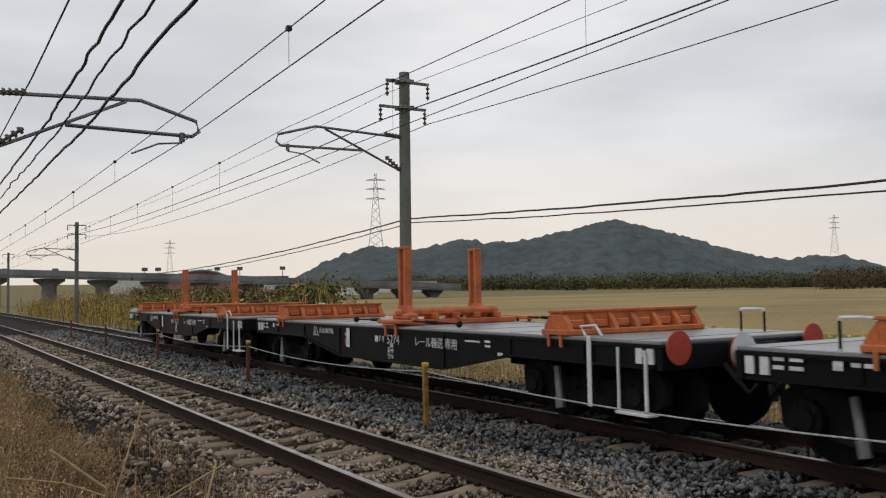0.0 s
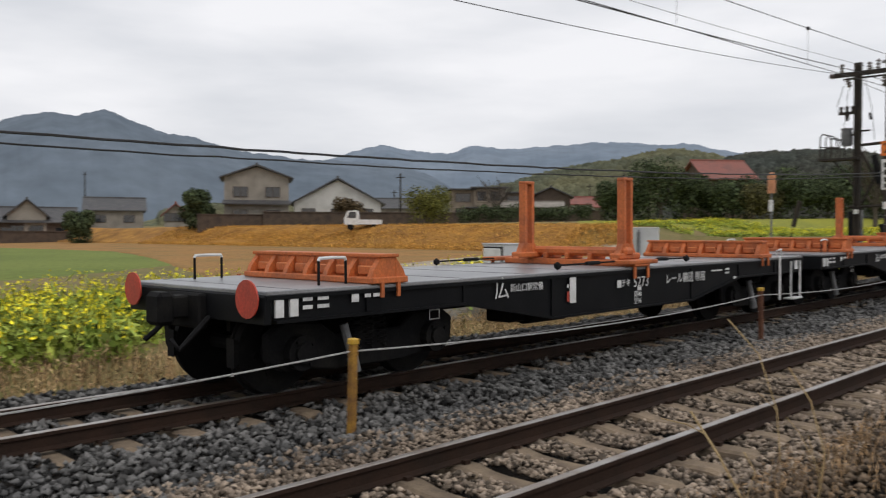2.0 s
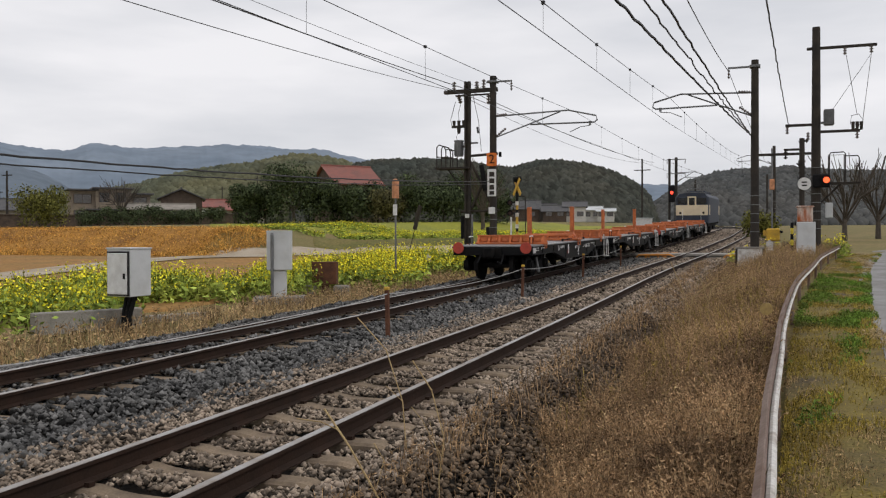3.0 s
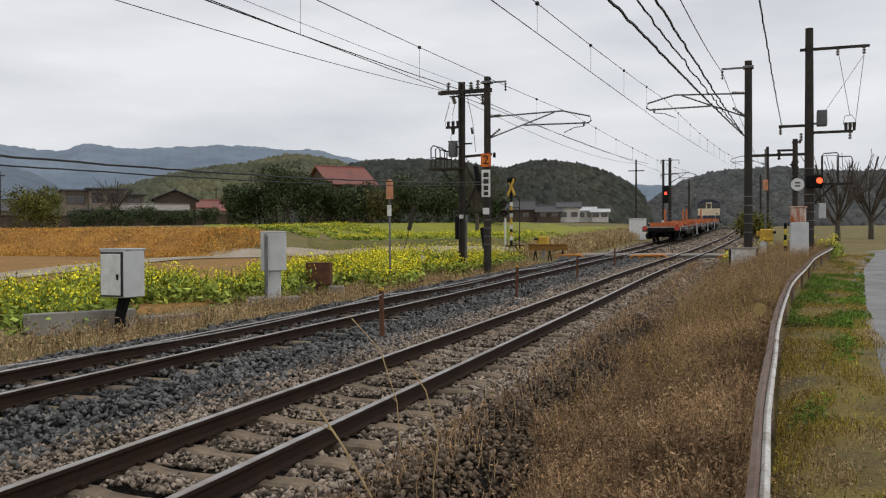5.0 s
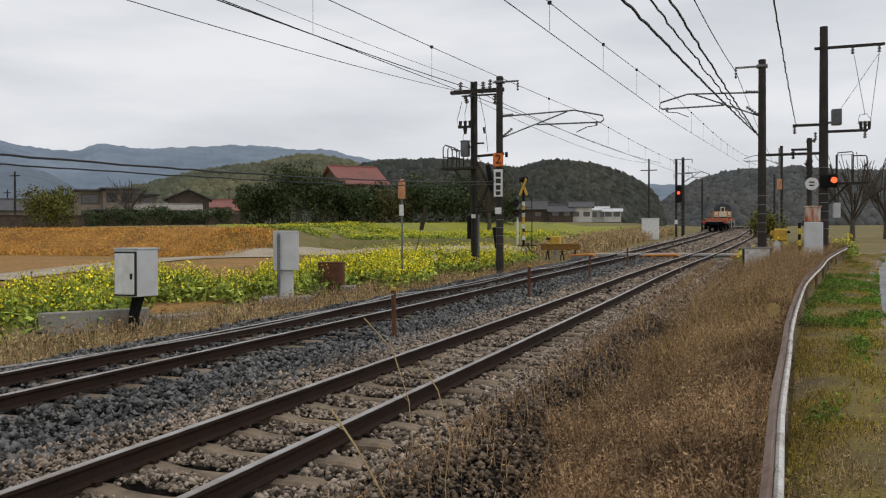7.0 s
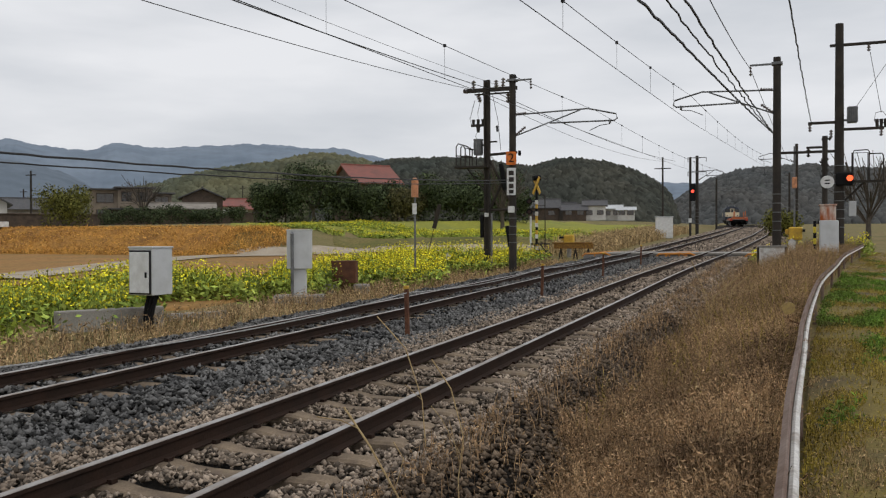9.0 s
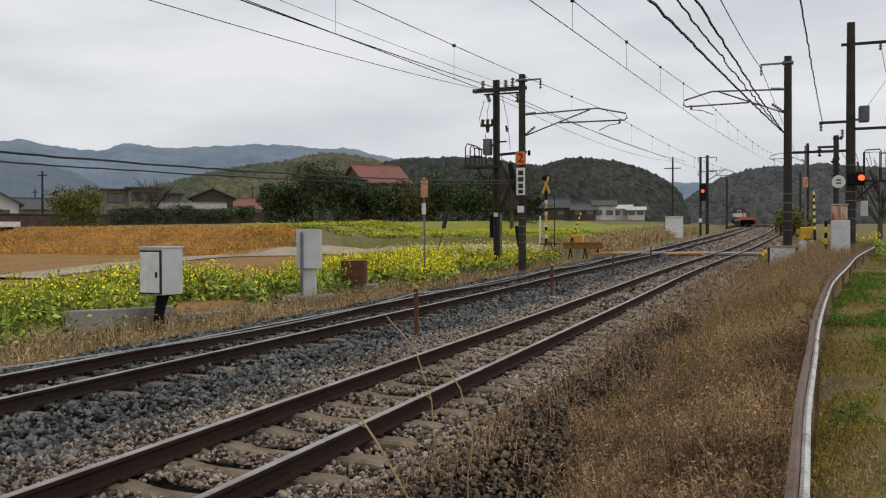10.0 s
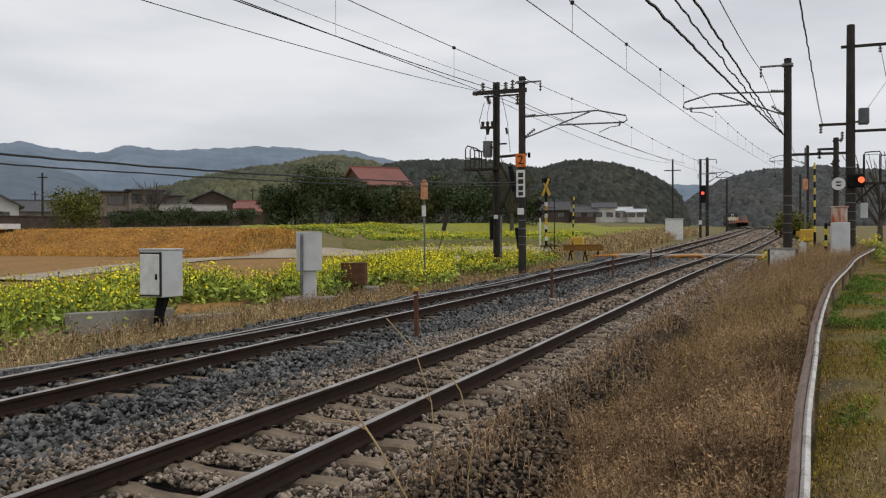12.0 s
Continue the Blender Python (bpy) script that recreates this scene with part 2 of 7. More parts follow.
def prism(bm, outline, axis, a, b, mi=0):
    """A flat outline drawn out along an axis: 'x' takes (y, z), 'y' takes (x, z), 'z' takes (x, y)."""
    def at(p, s):
        return {"x": (s, p[0], p[1]), "y": (p[0], s, p[1]), "z": (p[0], p[1], s)}[axis]
    v0, v1 = [bm.verts.new(at(p, a)) for p in outline], [bm.verts.new(at(p, b)) for p in outline]
    n = len(outline)
    fs = [bm.faces.new(v0), bm.faces.new(v1[::-1])] + [bm.faces.new((v0[i], v1[i], v1[(i + 1) % n], v0[(i + 1) % n])) for i in range(n)]
    for f in fs:
        f.material_index = mi
    bmesh.ops.recalc_face_normals(bm, faces=fs)
    return v0 + v1


def disc(bm, c, r, axis, thick, seg=24, mi=0):
    n = Vector({"x": (1, 0, 0), "y": (0, 1, 0), "z": (0, 0, 1)}[axis])
    return tube(bm, Vector(c) - n * thick / 2, Vector(c) + n * thick / 2, r, seg=seg, mi=mi)


def empty(name, m, label="", category="", group="", kind=""):
    ob = new(name)
    ob.empty_display_size = 0.2
    ob.matrix_world = m
    return tagged(ob, label, category, group, kind)


def mesh_from_arrays(name, verts, faces, mat, smooth=False):
    """Many small pieces in one mesh, from arrays."""
    me = bpy.data.meshes.new(name)
    verts, faces = np.asarray(verts, np.float32).reshape(-1, 3), np.asarray(faces, np.int32)
    k = faces.shape[1]
    me.vertices.add(len(verts))
    me.vertices.foreach_set("co", verts.ravel())
    me.loops.add(faces.size)
    me.loops.foreach_set("vertex_index", faces.ravel())
    me.polygons.add(len(faces))
    me.polygons.foreach_set("loop_start", np.arange(0, faces.size, k, dtype=np.int32))
    me.polygons.foreach_set("loop_total", np.full(len(faces), k, np.int32))
    for m in (mat if isinstance(mat, (list, tuple)) else [mat]):
        me.materials.append(m)
    me.update(calc_edges=True)
    me.validate()
    if smooth:
        me.polygons.foreach_set("use_smooth", np.ones(len(faces), bool))
    return new(name, me)


rng = np.random.default_rng(7)


# ---- ground: one sheet to the horizon, with the railway's own bed ----
def ground_z(x, y):
    """Natural ground: follows the grade, lies a little under the rails, higher at the road."""
    side_step = spline((-60, -30, -16, -12.2, -10.2, -1.6, -0.6, 0.2, 3.0), (-0.35, -0.45, -0.5, -0.62, -0.72, -0.62, -0.25, 0.02, 0.05), x - bend(y) * (1 if x < 1 else 0))
    plateau = 1.55 * max(0.0, min(1.0, (y - 48.3) / 4.0)) * max(0.0, min(1.0, (-x - 27.5) / 7.0))
    meadow = 0.75 * max(0.0, min(1.0, (y - 54.5) / 3.5)) * max(0.0, min(1.0, (-x - 13.5) / 3.0))
    return rail_z(y) + side_step + max(plateau, meadow)


def build_ground():
    xs = sorted(set([-4200, -2500, -1500, -900, -500, -300, -180, -120, -80, -60, -45] + [-40] + list(np.arange(-36, 14.1, 1.0)) + [-10.6, -10.2, -9.8, -1.6, -1.2, -0.6, -0.2, 0.2, 18, 25, 40, 70, 120, 250, 600, 1500, 4200]))
    ys = sorted(set([-4200, -2000, -1000, -500, -300] + list(range(-200, -60, 10)) + list(range(-60, 45, 3)) + [46, 47, 48, 49, 50, 51] + list(range(52, 62)) + list(range(63, 120, 3)) + list(range(120, 320, 10)) + [400, 600, 1000, 2000, 4200]))
    v = [(x, y, ground_z(x, y)) for y in ys for x in xs]
    w = len(xs)
    f = [(j * w + i, j * w + i + 1, (j + 1) * w + i + 1, (j + 1) * w + i) for j in range(len(ys) - 1) for i in range(w - 1)]
    ob = mesh_from_arrays("ground", v, f, M["ground"], True)
    return tagged(ob, "brown winter soil and stubble fields on a gentle grade", "ground", kind="structure")


build_ground()


def patch(name, outline, mat, label, category="field", lift=0.02, step=3.0, kind="structure", bumpy=0.0):
    """A field or path laid on the ground: the outline (x, y) cut into strips that follow the land."""
    ysv = [p[1] for p in outline]
    y0, y1 = min(ysv), max(ysv)
    n = max(2, int((y1 - y0) / step))
    rows_ = []
    for k in range(n + 1):
        y = min(max(y0 + (y1 - y0) * k / n, y0 + 1e-4), y1 - 1e-4)
        cross = []
        for (xa, ya), (xb, yb) in zip(outline, outline[1:] + outline[:1]):
            if (ya - y) * (yb - y) < 0:
                cross.append(xa + (xb - xa) * (y - ya) / (yb - ya))
        if len(cross) >= 2:
            rows_.append((y, min(cross), max(cross)))
    m = 24
    v, f = [], []
    for y, a, b in rows_:
        for i in range(m + 1):
            x = a + (b - a) * i / m
            rim = i in (0, m) or y in (rows_[0][0], rows_[-1][0])
            v.append((x, y, ground_z(x, y) + (-0.5 if rim else lift + bumpy * noise.noise((x * 0.35, y * 0.35, 3)))))
    for j in range(len(rows_) - 1):
        for i in range(m):
            f.append((j * (m + 1) + i, j * (m + 1) + i + 1, (j + 1) * (m + 1) + i + 1, (j + 1) * (m + 1) + i))
    return tagged(mesh_from_arrays(name, v, f, mat, True), label, category, kind=kind)


def track_bed(name, x0, x1, top, mat, label, ya=-140, yb=300):
    v, f = [], []
    sect = [(x0 - 0.9, top - 0.58), (x0, top), (x0 + 0.4, top + 0.015), ((x0 + x1) / 2, top - 0.02), (x1 - 0.4, top + 0.015), (x1, top), (x1 + 0.9, top - 0.58)]
    ys = list(range(ya, yb, 4))
    for y in ys:
        for x, z in sect:
            v.append((x + bend(y), y, rail_z(y) + z))
    k = len(sect)
    for j in range(len(ys) - 1):
        for i in range(k - 1):
            f.append((j * k + i, j * k + i + 1, (j + 1) * k + i + 1, (j + 1) * k + i))
    return tagged(mesh_from_arrays(name, v, f, mat), label, "ballast", kind="structure")


# dark sheet below the stones, seen only through their gaps
track_bed("ballast_bed", FAR - 1.9, NEAR + 1.7, -0.245, M["ballast"], "ballast bed under two tracks, near-black as shade between the stones")

# ---- rails and sleepers ----
RAIL_OUT = [(-0.064, -0.153), (-0.064, -0.142), (-0.012, -0.125), (-0.009, -0.045), (-0.033, -0.034), (-0.0325, -0.006), (-0.026, 0.0),
            (0.026, 0.0), (0.0325, -0.006), (0.033, -0.034), (0.009, -0.045), (0.012, -0.125), (0.064, -0.142), (0.064, -0.153)]


def build_rail(centre, offset, group):
    ys = list(np.arange(-140, -60, 8)) + list(np.arange(-60, 60, 4)) + list(np.arange(60, 320, 4))
    bm = bmesh.new()
    rings = []
    for y in ys:
        p = track_point(centre, y)
        rings.append([bm.verts.new((p.x + offset + a, y, p.z + b)) for a, b in RAIL_OUT])
    n = len(RAIL_OUT)
    for a, b in zip(rings, rings[1:]):
        for k in range(n):
            f = bm.faces.new((a[k], b[k], b[(k + 1) % n], a[(k + 1) % n]))
            f.material_index = 1 if k in (5, 6, 7) else 0
    bmesh.ops.recalc_face_normals(bm, faces=bm.faces)
    return tagged(put("rail", bm, [M["rail_side"], M["rail_head"]]), "rust-brown steel rail with a bright worn head", "rail", group)


for c, g in ((NEAR, "rails of the empty track"), (FAR, "rails of the track with the train")):
    for o in (-0.566, 0.566):
        build_rail(c, o, g)


def sleeper_mesh():
    bm = bmesh.new()
    # waisted concrete sleeper: wide seats under the rails, lower middle
    sect = [(-1.0, 0.0, 0.10), (-0.92, 0.02, 0.11), (-0.42, 0.018, 0.115), (-0.26, -0.008, 0.105), (-0.1, -0.016, 0.10), (0.1, -0.016, 0.10), (0.26, -0.008, 0.105), (0.42, 0.018, 0.115), (0.92, 0.02, 0.11), (1.0, 0.0, 0.10)]
    rings = []
    for x, z, w in sect:
        rings.append([bm.verts.new(p) for p in ((x, -w - 0.02, -0.15), (x, -w, z - 0.02), (x, -w + 0.03, z), (x, w - 0.03, z), (x, w, z - 0.02), (x, w + 0.02, -0.15))])
    for a, b in zip(rings, rings[1:]):
        for k in range(5):
            bm.faces.new((a[k], a[k + 1], b[k + 1], b[k]))
    bm.faces.new(rings[0])
    bm.faces.new(rings[-1][::-1])
    bmesh.ops.recalc_face_normals(bm, faces=bm.faces)
    me = bpy.data.meshes.new("sleeper")
    bm.to_mesh(me)
    bm.free()
    me.materials.append(M["sleeper"])
    return me


def build_sleepers():
    me = sleeper_mesh()
    for c, ya, yb, name in ((NEAR, -45, 90, "sleepers_of_empty_track"), (FAR, -20, 45, "sleepers_of_train_track")):
        host = tagged(new(name), "dusty grey-brown concrete sleepers in ballast", "sleepers", kind="structure")
        y = ya
        while y < yb:
            p = track_point(c, y)
            ob = new("sleeper", me)
            ob.parent = host
            ob.matrix_world = pose(p.x + random.uniform(-0.02, 0.02), y, p.z - (0.172 if c == NEAR else 0.205) + random.uniform(-0.008, 0.008), 0, 0, random.uniform(-1, 1))
            y += 0.6
    # clips that hold the rail foot
    bm = bmesh.new()
    for c, ya, yb in ((NEAR, -30, 45), (FAR, -10, 40)):
        y = ya
        while y < yb:
            p = track_point(c, y)
            for o in (-0.566, 0.566):
                for s in (-1, 1):
                    x = p.x + o + s * 0.088
                    box(bm, x - 0.022, x + 0.022, y - 0.03, y + 0.03, p.z - 0.16, p.z - 0.128)
            y += 0.6
    tagged(put("rail_clips", bm, M["rail_side"]), "rusty spring clips along the rail feet", "rail clips", kind="stuff")


# ---- lettering ----
def lettering(name, text, size, m, mat, parent, label=""):
    cu = bpy.data.curves.new(name, "FONT")
    cu.body, cu.size, cu.align_x, cu.align_y = text, size, "CENTER", "CENTER"
    cu.resolution_u = 2
    cu.extrude = 0.002
    tmp = new("tmp", cu)
    dg = bpy.context.evaluated_depsgraph_get()
    me = bpy.data.meshes.new_from_object(tmp.evaluated_get(dg))
    me.name = name
    me.materials.clear()
    me.materials.append(mat)
    bpy.data.objects.remove(tmp)
    ob = new(name, me)
    ob.parent = parent
    ob.matrix_local = m
    return tagged(ob, label)


def bars(name, sizes, m, mat, parent, label=""):
    """Writing too small to read: a row of little bars (x, z, width, height), each a part."""
    for x, z, w, h in sizes:
        bm = bmesh.new()
        box(bm, x - w / 2, x + w / 2, z - h / 2, z + h / 2, 0, 0.003)
        ob = put(name, bm, mat, parent, label)
        ob.matrix_local = m


# ---- the train ----
HALF, WIDE = 5.95, 1.27
MID = 0.25  # the lettered middle frame stands a little ahead of the wagon's centre
WHEEL_R = 0.43
SPINNING = []


def build_wheelset(parent, y, radius=WHEEL_R):
    bm = bmesh.new()
    tube(bm, (-0.62, 0, 0), (0.62, 0, 0), 0.075, seg=10)
    for s in (-1, 1):
        disc(bm, (s * 0.565, 0, 0), radius, "x", 0.10, 28)
        disc(bm, (s * 0.505, 0, 0), radius + 0.027, "x", 0.025, 28)
        disc(bm, (s * 0.625, 0, 0), radius * 0.42, "x", 0.05, 16)
        for k in range(6):
            a = k * math.tau / 6
            tube(bm, (s * 0.61, 0.24 * math.cos(a), 0.24 * math.sin(a)), (s * 0.635, 0.24 * math.cos(a), 0.24 * math.sin(a)), 0.035, seg=6)
    ob = put("wheelset", bm, M["bogie_black"], parent, "pair of steel wheels on one axle")
    SPINNING.append((ob, y, radius))
    return ob


def build_bogie(parent, y):
    b = new("bogie")
    b.parent = parent
    b.matrix_local = pose(0, y, 0)
    for s in (-1, 1):
        bm = bmesh.new()
        x0, x1 = (0.86, 0.98) if s > 0 else (-0.98, -0.86)
        prism(bm, [(-1.22, 0.36), (-1.24, 0.62), (-1.05, 0.74), (-0.62, 0.70), (-0.42, 0.56), (0.42, 0.56), (0.62, 0.70), (1.05, 0.74), (1.24, 0.62), (1.22, 0.36),
                   (1.05, 0.26), (0.75, 0.26), (0.45, 0.22), (-0.45, 0.22), (-0.75, 0.26), (-1.05, 0.26)], "x", x0, x1)
        bmesh.ops.bevel(bm, geom=bm.edges[:], offset=0.018, segments=1, affect="EDGES")
        part("side_frame", bm, M["bogie_black"], b)
        for w in (-0.9, 0.9):
            bm = bmesh.new()
            disc(bm, (s * 1.02, w, 0.44), 0.17, "x", 0.12, 18)
            disc(bm, (s * 1.09, w, 0.44), 0.10, "x", 0.05, 12)
            for k in range(4):
                a = k * math.tau / 4 + 0.6
                disc(bm, (s * 1.09, w + 0.13 * math.cos(a), 0.44 + 0.13 * math.sin(a)), 0.022, "x", 0.03, 6)
            part("axle_box", bm, M["bogie_black"], b)
        for w in (-0.17, 0.0, 0.17):
            bm = bmesh.new()
            pipe(bm, [(s * 0.95 + 0.06 * math.cos(k * math.tau / 8), w + 0.06 * math.sin(k * math.tau / 8), 0.40 + k * 0.0068) for k in range(49)], 0.017, 5)
            part("coil_spring", bm, M["bogie_black"], b)
        bm = bmesh.new()
        tube(bm, (s * 1.08, -0.42 * s, 0.68), (s * 1.12, -0.34 * s, 0.34), 0.045, seg=10)
        tube(bm, (s * 1.12, -0.34 * s, 0.34), (s * 1.13, -0.31 * s, 0.20), 0.06, seg=10)
        part("damper", bm, M["steel"], b, "pale grey hydraulic damper")
        for w in (-0.9, 0.9):
            for e in (-1, 1):
                bm = bmesh.new()
                prism(bm, [(w + e * 0.48, 0.30), (w + e * 0.43, 0.34), (w + e * 0.43, 0.56), (w + e * 0.48, 0.58)], "x", s * 0.50, s * 0.63)
                part("brake_shoe", bm, M["bogie_black"], b)
    bm = bmesh.new()
    box(bm, -0.95, 0.95, -0.2, 0.2, 0.50, 0.74, 0.02)
    part("bolster", bm, M["bogie_black"], b)
    for w in (-0.9, 0.9):
        build_wheelset(b, w)
    return b


def sill_outline():
    low = [(-HALF + 0.1, 0.78), (-3.35, 0.78), (-1.75, 0.50), (1.75, 0.50), (3.35, 0.78), (HALF - 0.1, 0.78)]
    return [(-HALF, 1.02)] + low + [(HALF, 1.02)]


def build_wagon(name, number, label, disc_end):
    w = empty(name, pose(0, 0, 0), label, "flat wagon", "rail flat wagons of the train")
    bm = bmesh.new()
    box(bm, -WIDE, WIDE, -HALF, HALF, 1.02, 1.062, 0.008)
    part("deck", bm, M["deck"], w, "grey wet steel plate deck")
    for k in range(-5, 6):
        bm = bmesh.new()
        box(bm, -WIDE + 0.02, WIDE - 0.02, k * 1.12 - 0.012, k * 1.12 + 0.012, 1.058, 1.067)
        part("deck_seam", bm, M["deck"], w)
    for s in (-1, 1):
        x0, x1 = (WIDE - 0.05, WIDE - 0.02) if s > 0 else (-WIDE + 0.02, -WIDE + 0.05)
        bm = bmesh.new()
        prism(bm, sill_outline(), "x", x0, x1)
        for (ya, za), (yb, zb) in zip(sill_outline()[1:-1], sill_outline()[2:-1]):
            d = math.hypot(yb - ya, zb - za)
            box(bm, -0.08, 0.045, -d / 2, d / 2, -0.014, 0.014, m=Matrix.Translation((s * (WIDE - 0.03), (ya + yb) / 2, (za + zb) / 2)) @ Matrix.Rotation(math.atan2(zb - za, yb - ya), 4, "X"))
        box(bm, s * WIDE - 0.04, s * WIDE + 0.012, -HALF, HALF, 0.985, 1.02)
        for y in (-4.75, -3.35, -1.75, 1.75, 3.35, 4.75):
            box(bm, min(x0, s * WIDE), max(x1, s * WIDE), y - 0.03, y + 0.03, 0.80 if abs(y) > 2 else 0.52, 1.0)
        part("side_sill", bm, M["wagon_black"], w, "black fish-bellied side sill")
    bm = bmesh.new()
    box(bm, -0.36, -0.30, -HALF + 0.2, HALF - 0.2, 0.62, 1.02)
    box(bm, 0.30, 0.36, -HALF + 0.2, HALF - 0.2, 0.62, 1.02)
    for y in np.arange(-5.5, 5.6, 1.1):
        box(bm, -WIDE + 0.06, WIDE - 0.06, y - 0.04, y + 0.04, 0.82, 1.018)
    part("centre_sill", bm, M["bogie_black"], w)
    bm = bmesh.new()
    tube(bm, (0.75, -1.7, 0.55), (0.75, -0.9, 0.55), 0.17, seg=14)
    part("air_tank", bm, M["bogie_black"], w)
    for a in ((0.55, 0.95, -2.2, -1.9), (-0.8, -0.3, 1.2, 1.9)):
        bm = bmesh.new()
        box(bm, *a, 0.45, 0.75, 0.02)
        part("brake_gear", bm, M["bogie_black"], w)
    for e in (-1, 1):
        bm = bmesh.new()
        box(bm, -WIDE, WIDE, min(e * (HALF - 0.06), e * (HALF + 0.02)), max(e * (HALF - 0.06), e * (HALF + 0.02)), 0.76, 1.02, 0.01)
        part("end_sill", bm, M["wagon_black"], w)
        bm = bmesh.new()
        box(bm, -0.11, 0.11, min(e * HALF, e * (HALF + 0.30)), max(e * HALF, e * (HALF + 0.30)), 0.76, 0.98, 0.02)
        box(bm, -0.16, 0.13, min(e * (HALF + 0.24), e * (HALF + 0.42)), max(e * (HALF + 0.24), e * (HALF + 0.42)), 0.70, 1.02, 0.04)
        box(bm, -0.30, 0.30, min(e * HALF, e * (HALF + 0.1)), max(e * HALF, e * (HALF + 0.1)), 0.66, 1.0, 0.02)
        part("coupler", bm, M["bogie_black"], w, "black knuckle coupler")
        bm = bmesh.new()
        pipe(bm, [(0.35, e * (HALF + 0.02), 0.78), (0.38, e * (HALF + 0.22), 0.62), (0.36, e * (HALF + 0.34), 0.50), (0.30, e * (HALF + 0.40), 0.60)], 0.028)
        part("brake_hose", bm, M["black"], w)
        bm = bmesh.new()
        pipe(bm, [(-0.35, e * (HALF + 0.02), 0.78), (-0.38, e * (HALF + 0.20), 0.60), (-0.40, e * (HALF + 0.30), 0.52)], 0.028)
        part("brake_hose", bm, M["black"], w)
        for s in (-1, 1):
            x = s * (WIDE - 0.19)
            bm = bmesh.new()
            for k in (0, 1):
                y = e * (HALF - 0.14 - k * 0.16)
                box(bm, min(s * WIDE, s * (WIDE + 0.006)) - 0.02, max(s * WIDE, s * (WIDE + 0.006)), y - 0.045, y + 0.045, 0.82, 0.98)
            part("white_stripe", bm, M["white"], w)
            if e != disc_end:
                continue
            bm = bmesh.new()
            disc(bm, (x, e * (HALF + 0.075), 0.99), 0.175, "y", 0.016, 28)
            box(bm, x - 0.02, x + 0.02, min(e * HALF, e * (HALF + 0.065)), max(e * HALF, e * (HALF + 0.065)), 0.90, 0.96, mi=1)
            for f in bm.faces:
                f.material_index = 0 if f.normal.y * e > -0.5 and f.material_index == 0 else 1
            part("tail_disc", bm, [M["disc_red"], M["white"]], w, "round red tail disc with a white back")
    # hoops to hold on to, and the white step irons at one corner
    for x, y in ((-0.95, -5.2), (0.95, -4.95), (-0.95, 5.3)):
        bm = bmesh.new()
        pipe(bm, [(x, y - 0.17, 1.06), (x, y - 0.17, 1.30)], 0.014)
        pipe(bm, [(x, y + 0.17, 1.06), (x, y + 0.17, 1.30)], 0.014)
        pipe(bm, [(x, y - 0.17, 1.30), (x, y - 0.16, 1.325), (x, y, 1.33), (x, y + 0.16, 1.325), (x, y + 0.17, 1.30)], 0.018, mi=1)
        part("hand_hoop", bm, [M["black"], M["white"]], w, "black hoop with a white top bar")
    bm = bmesh.new()
    box(bm, WIDE + 0.01, WIDE + 0.03, 4.61, 4.68, 0.30, 1.08, 0.008)
    box(bm, WIDE + 0.01, WIDE + 0.04, 5.10, 5.125, 0.30, 0.98, 0.005)
    box(bm, WIDE + 0.01, WIDE + 0.04, 5.50, 5.54, 0.32, 0.92, 0.005)
    box(bm, WIDE - 0.10, WIDE + 0.06, 5.08, 5.57, 0.28, 0.31, 0.005)
    pipe(bm, [(WIDE, 4.57, 1.08), (WIDE + 0.02, 4.52, 1.18), (WIDE, 4.74, 1.20), (WIDE - 0.02, 4.82, 1.08)], 0.016)
    bmesh.ops.translate(bm, vec=(0, MID, 0), verts=bm.verts)
    part("step_iron", bm, M["white"], w, "white-painted step irons and post")
    for e in (-1, 1):
        bm = bmesh.new()
        disc(bm, (e * (WIDE + 0.03), e * 5.75, 0.93), 0.035, "x", 0.02, 14)
        part("lever_plate", bm, M["cabinet"], w)
    # orange rests for long rails, with pockets, across the deck over each bogie
    for y in (-4.48, 4.30):
        bm = bmesh.new()
        box(bm, -0.98, 1.30, y - 0.24, y + 0.24, 1.066, 1.13, 0.01)
        prism(bm, [(y - 0.10, 1.13), (y - 0.10, 1.33), (y + 0.10, 1.33), (y + 0.10, 1.13)], "x", -0.94, 1.26)
        box(bm, -0.96, 1.28, y - 0.13, y + 0.13, 1.325, 1.36, 0.006)
        for k in range(7):
            x = -0.90 + k * 0.355
            for s in (-1, 1):
                prism(bm, [(y + s * 0.10, 1.13), (y + s * 0.23, 1.13), (y + s * 0.20, 1.20), (y + s * 0.10, 1.32)], "x", x - 0.035, x + 0.035)
        for k in range(6):
            x = -0.90 + 0.1775 + k * 0.355
            for s in (-1, 1):
                box(bm, x - 0.10, x + 0.10, min(y + s * 0.10, y + s * 0.15), max(y + s * 0.10, y + s * 0.15), 1.15, 1.24, 0.01, mi=1)
        for s in (-1, 1):
            for d in (-0.11, 0.11):
                box(bm, min(s * 1.275, s * 1.30), max(s * 1.275, s * 1.30), y + d - 0.02, y + d + 0.02, 0.93, 1.08)
        part("rail_rest", bm, [M["orange"], M["orange_light"]], w, "orange steel rail rest with pockets")
    # the middle stanchion frame
    pieces = [("stanchion_beam", (-1.0, 1.33, -0.22, 0.18, 1.066, 1.15, 0.012)), ("stanchion_beam", (-0.75, 1.15, -0.16, 0.06, 1.20, 1.33, 0.04))]
    pieces += [("rib", (-0.68 + k * 0.4, -0.62 + k * 0.4, -0.2, 0.2, 1.15, 1.24, 0.01)) for k in range(5)]
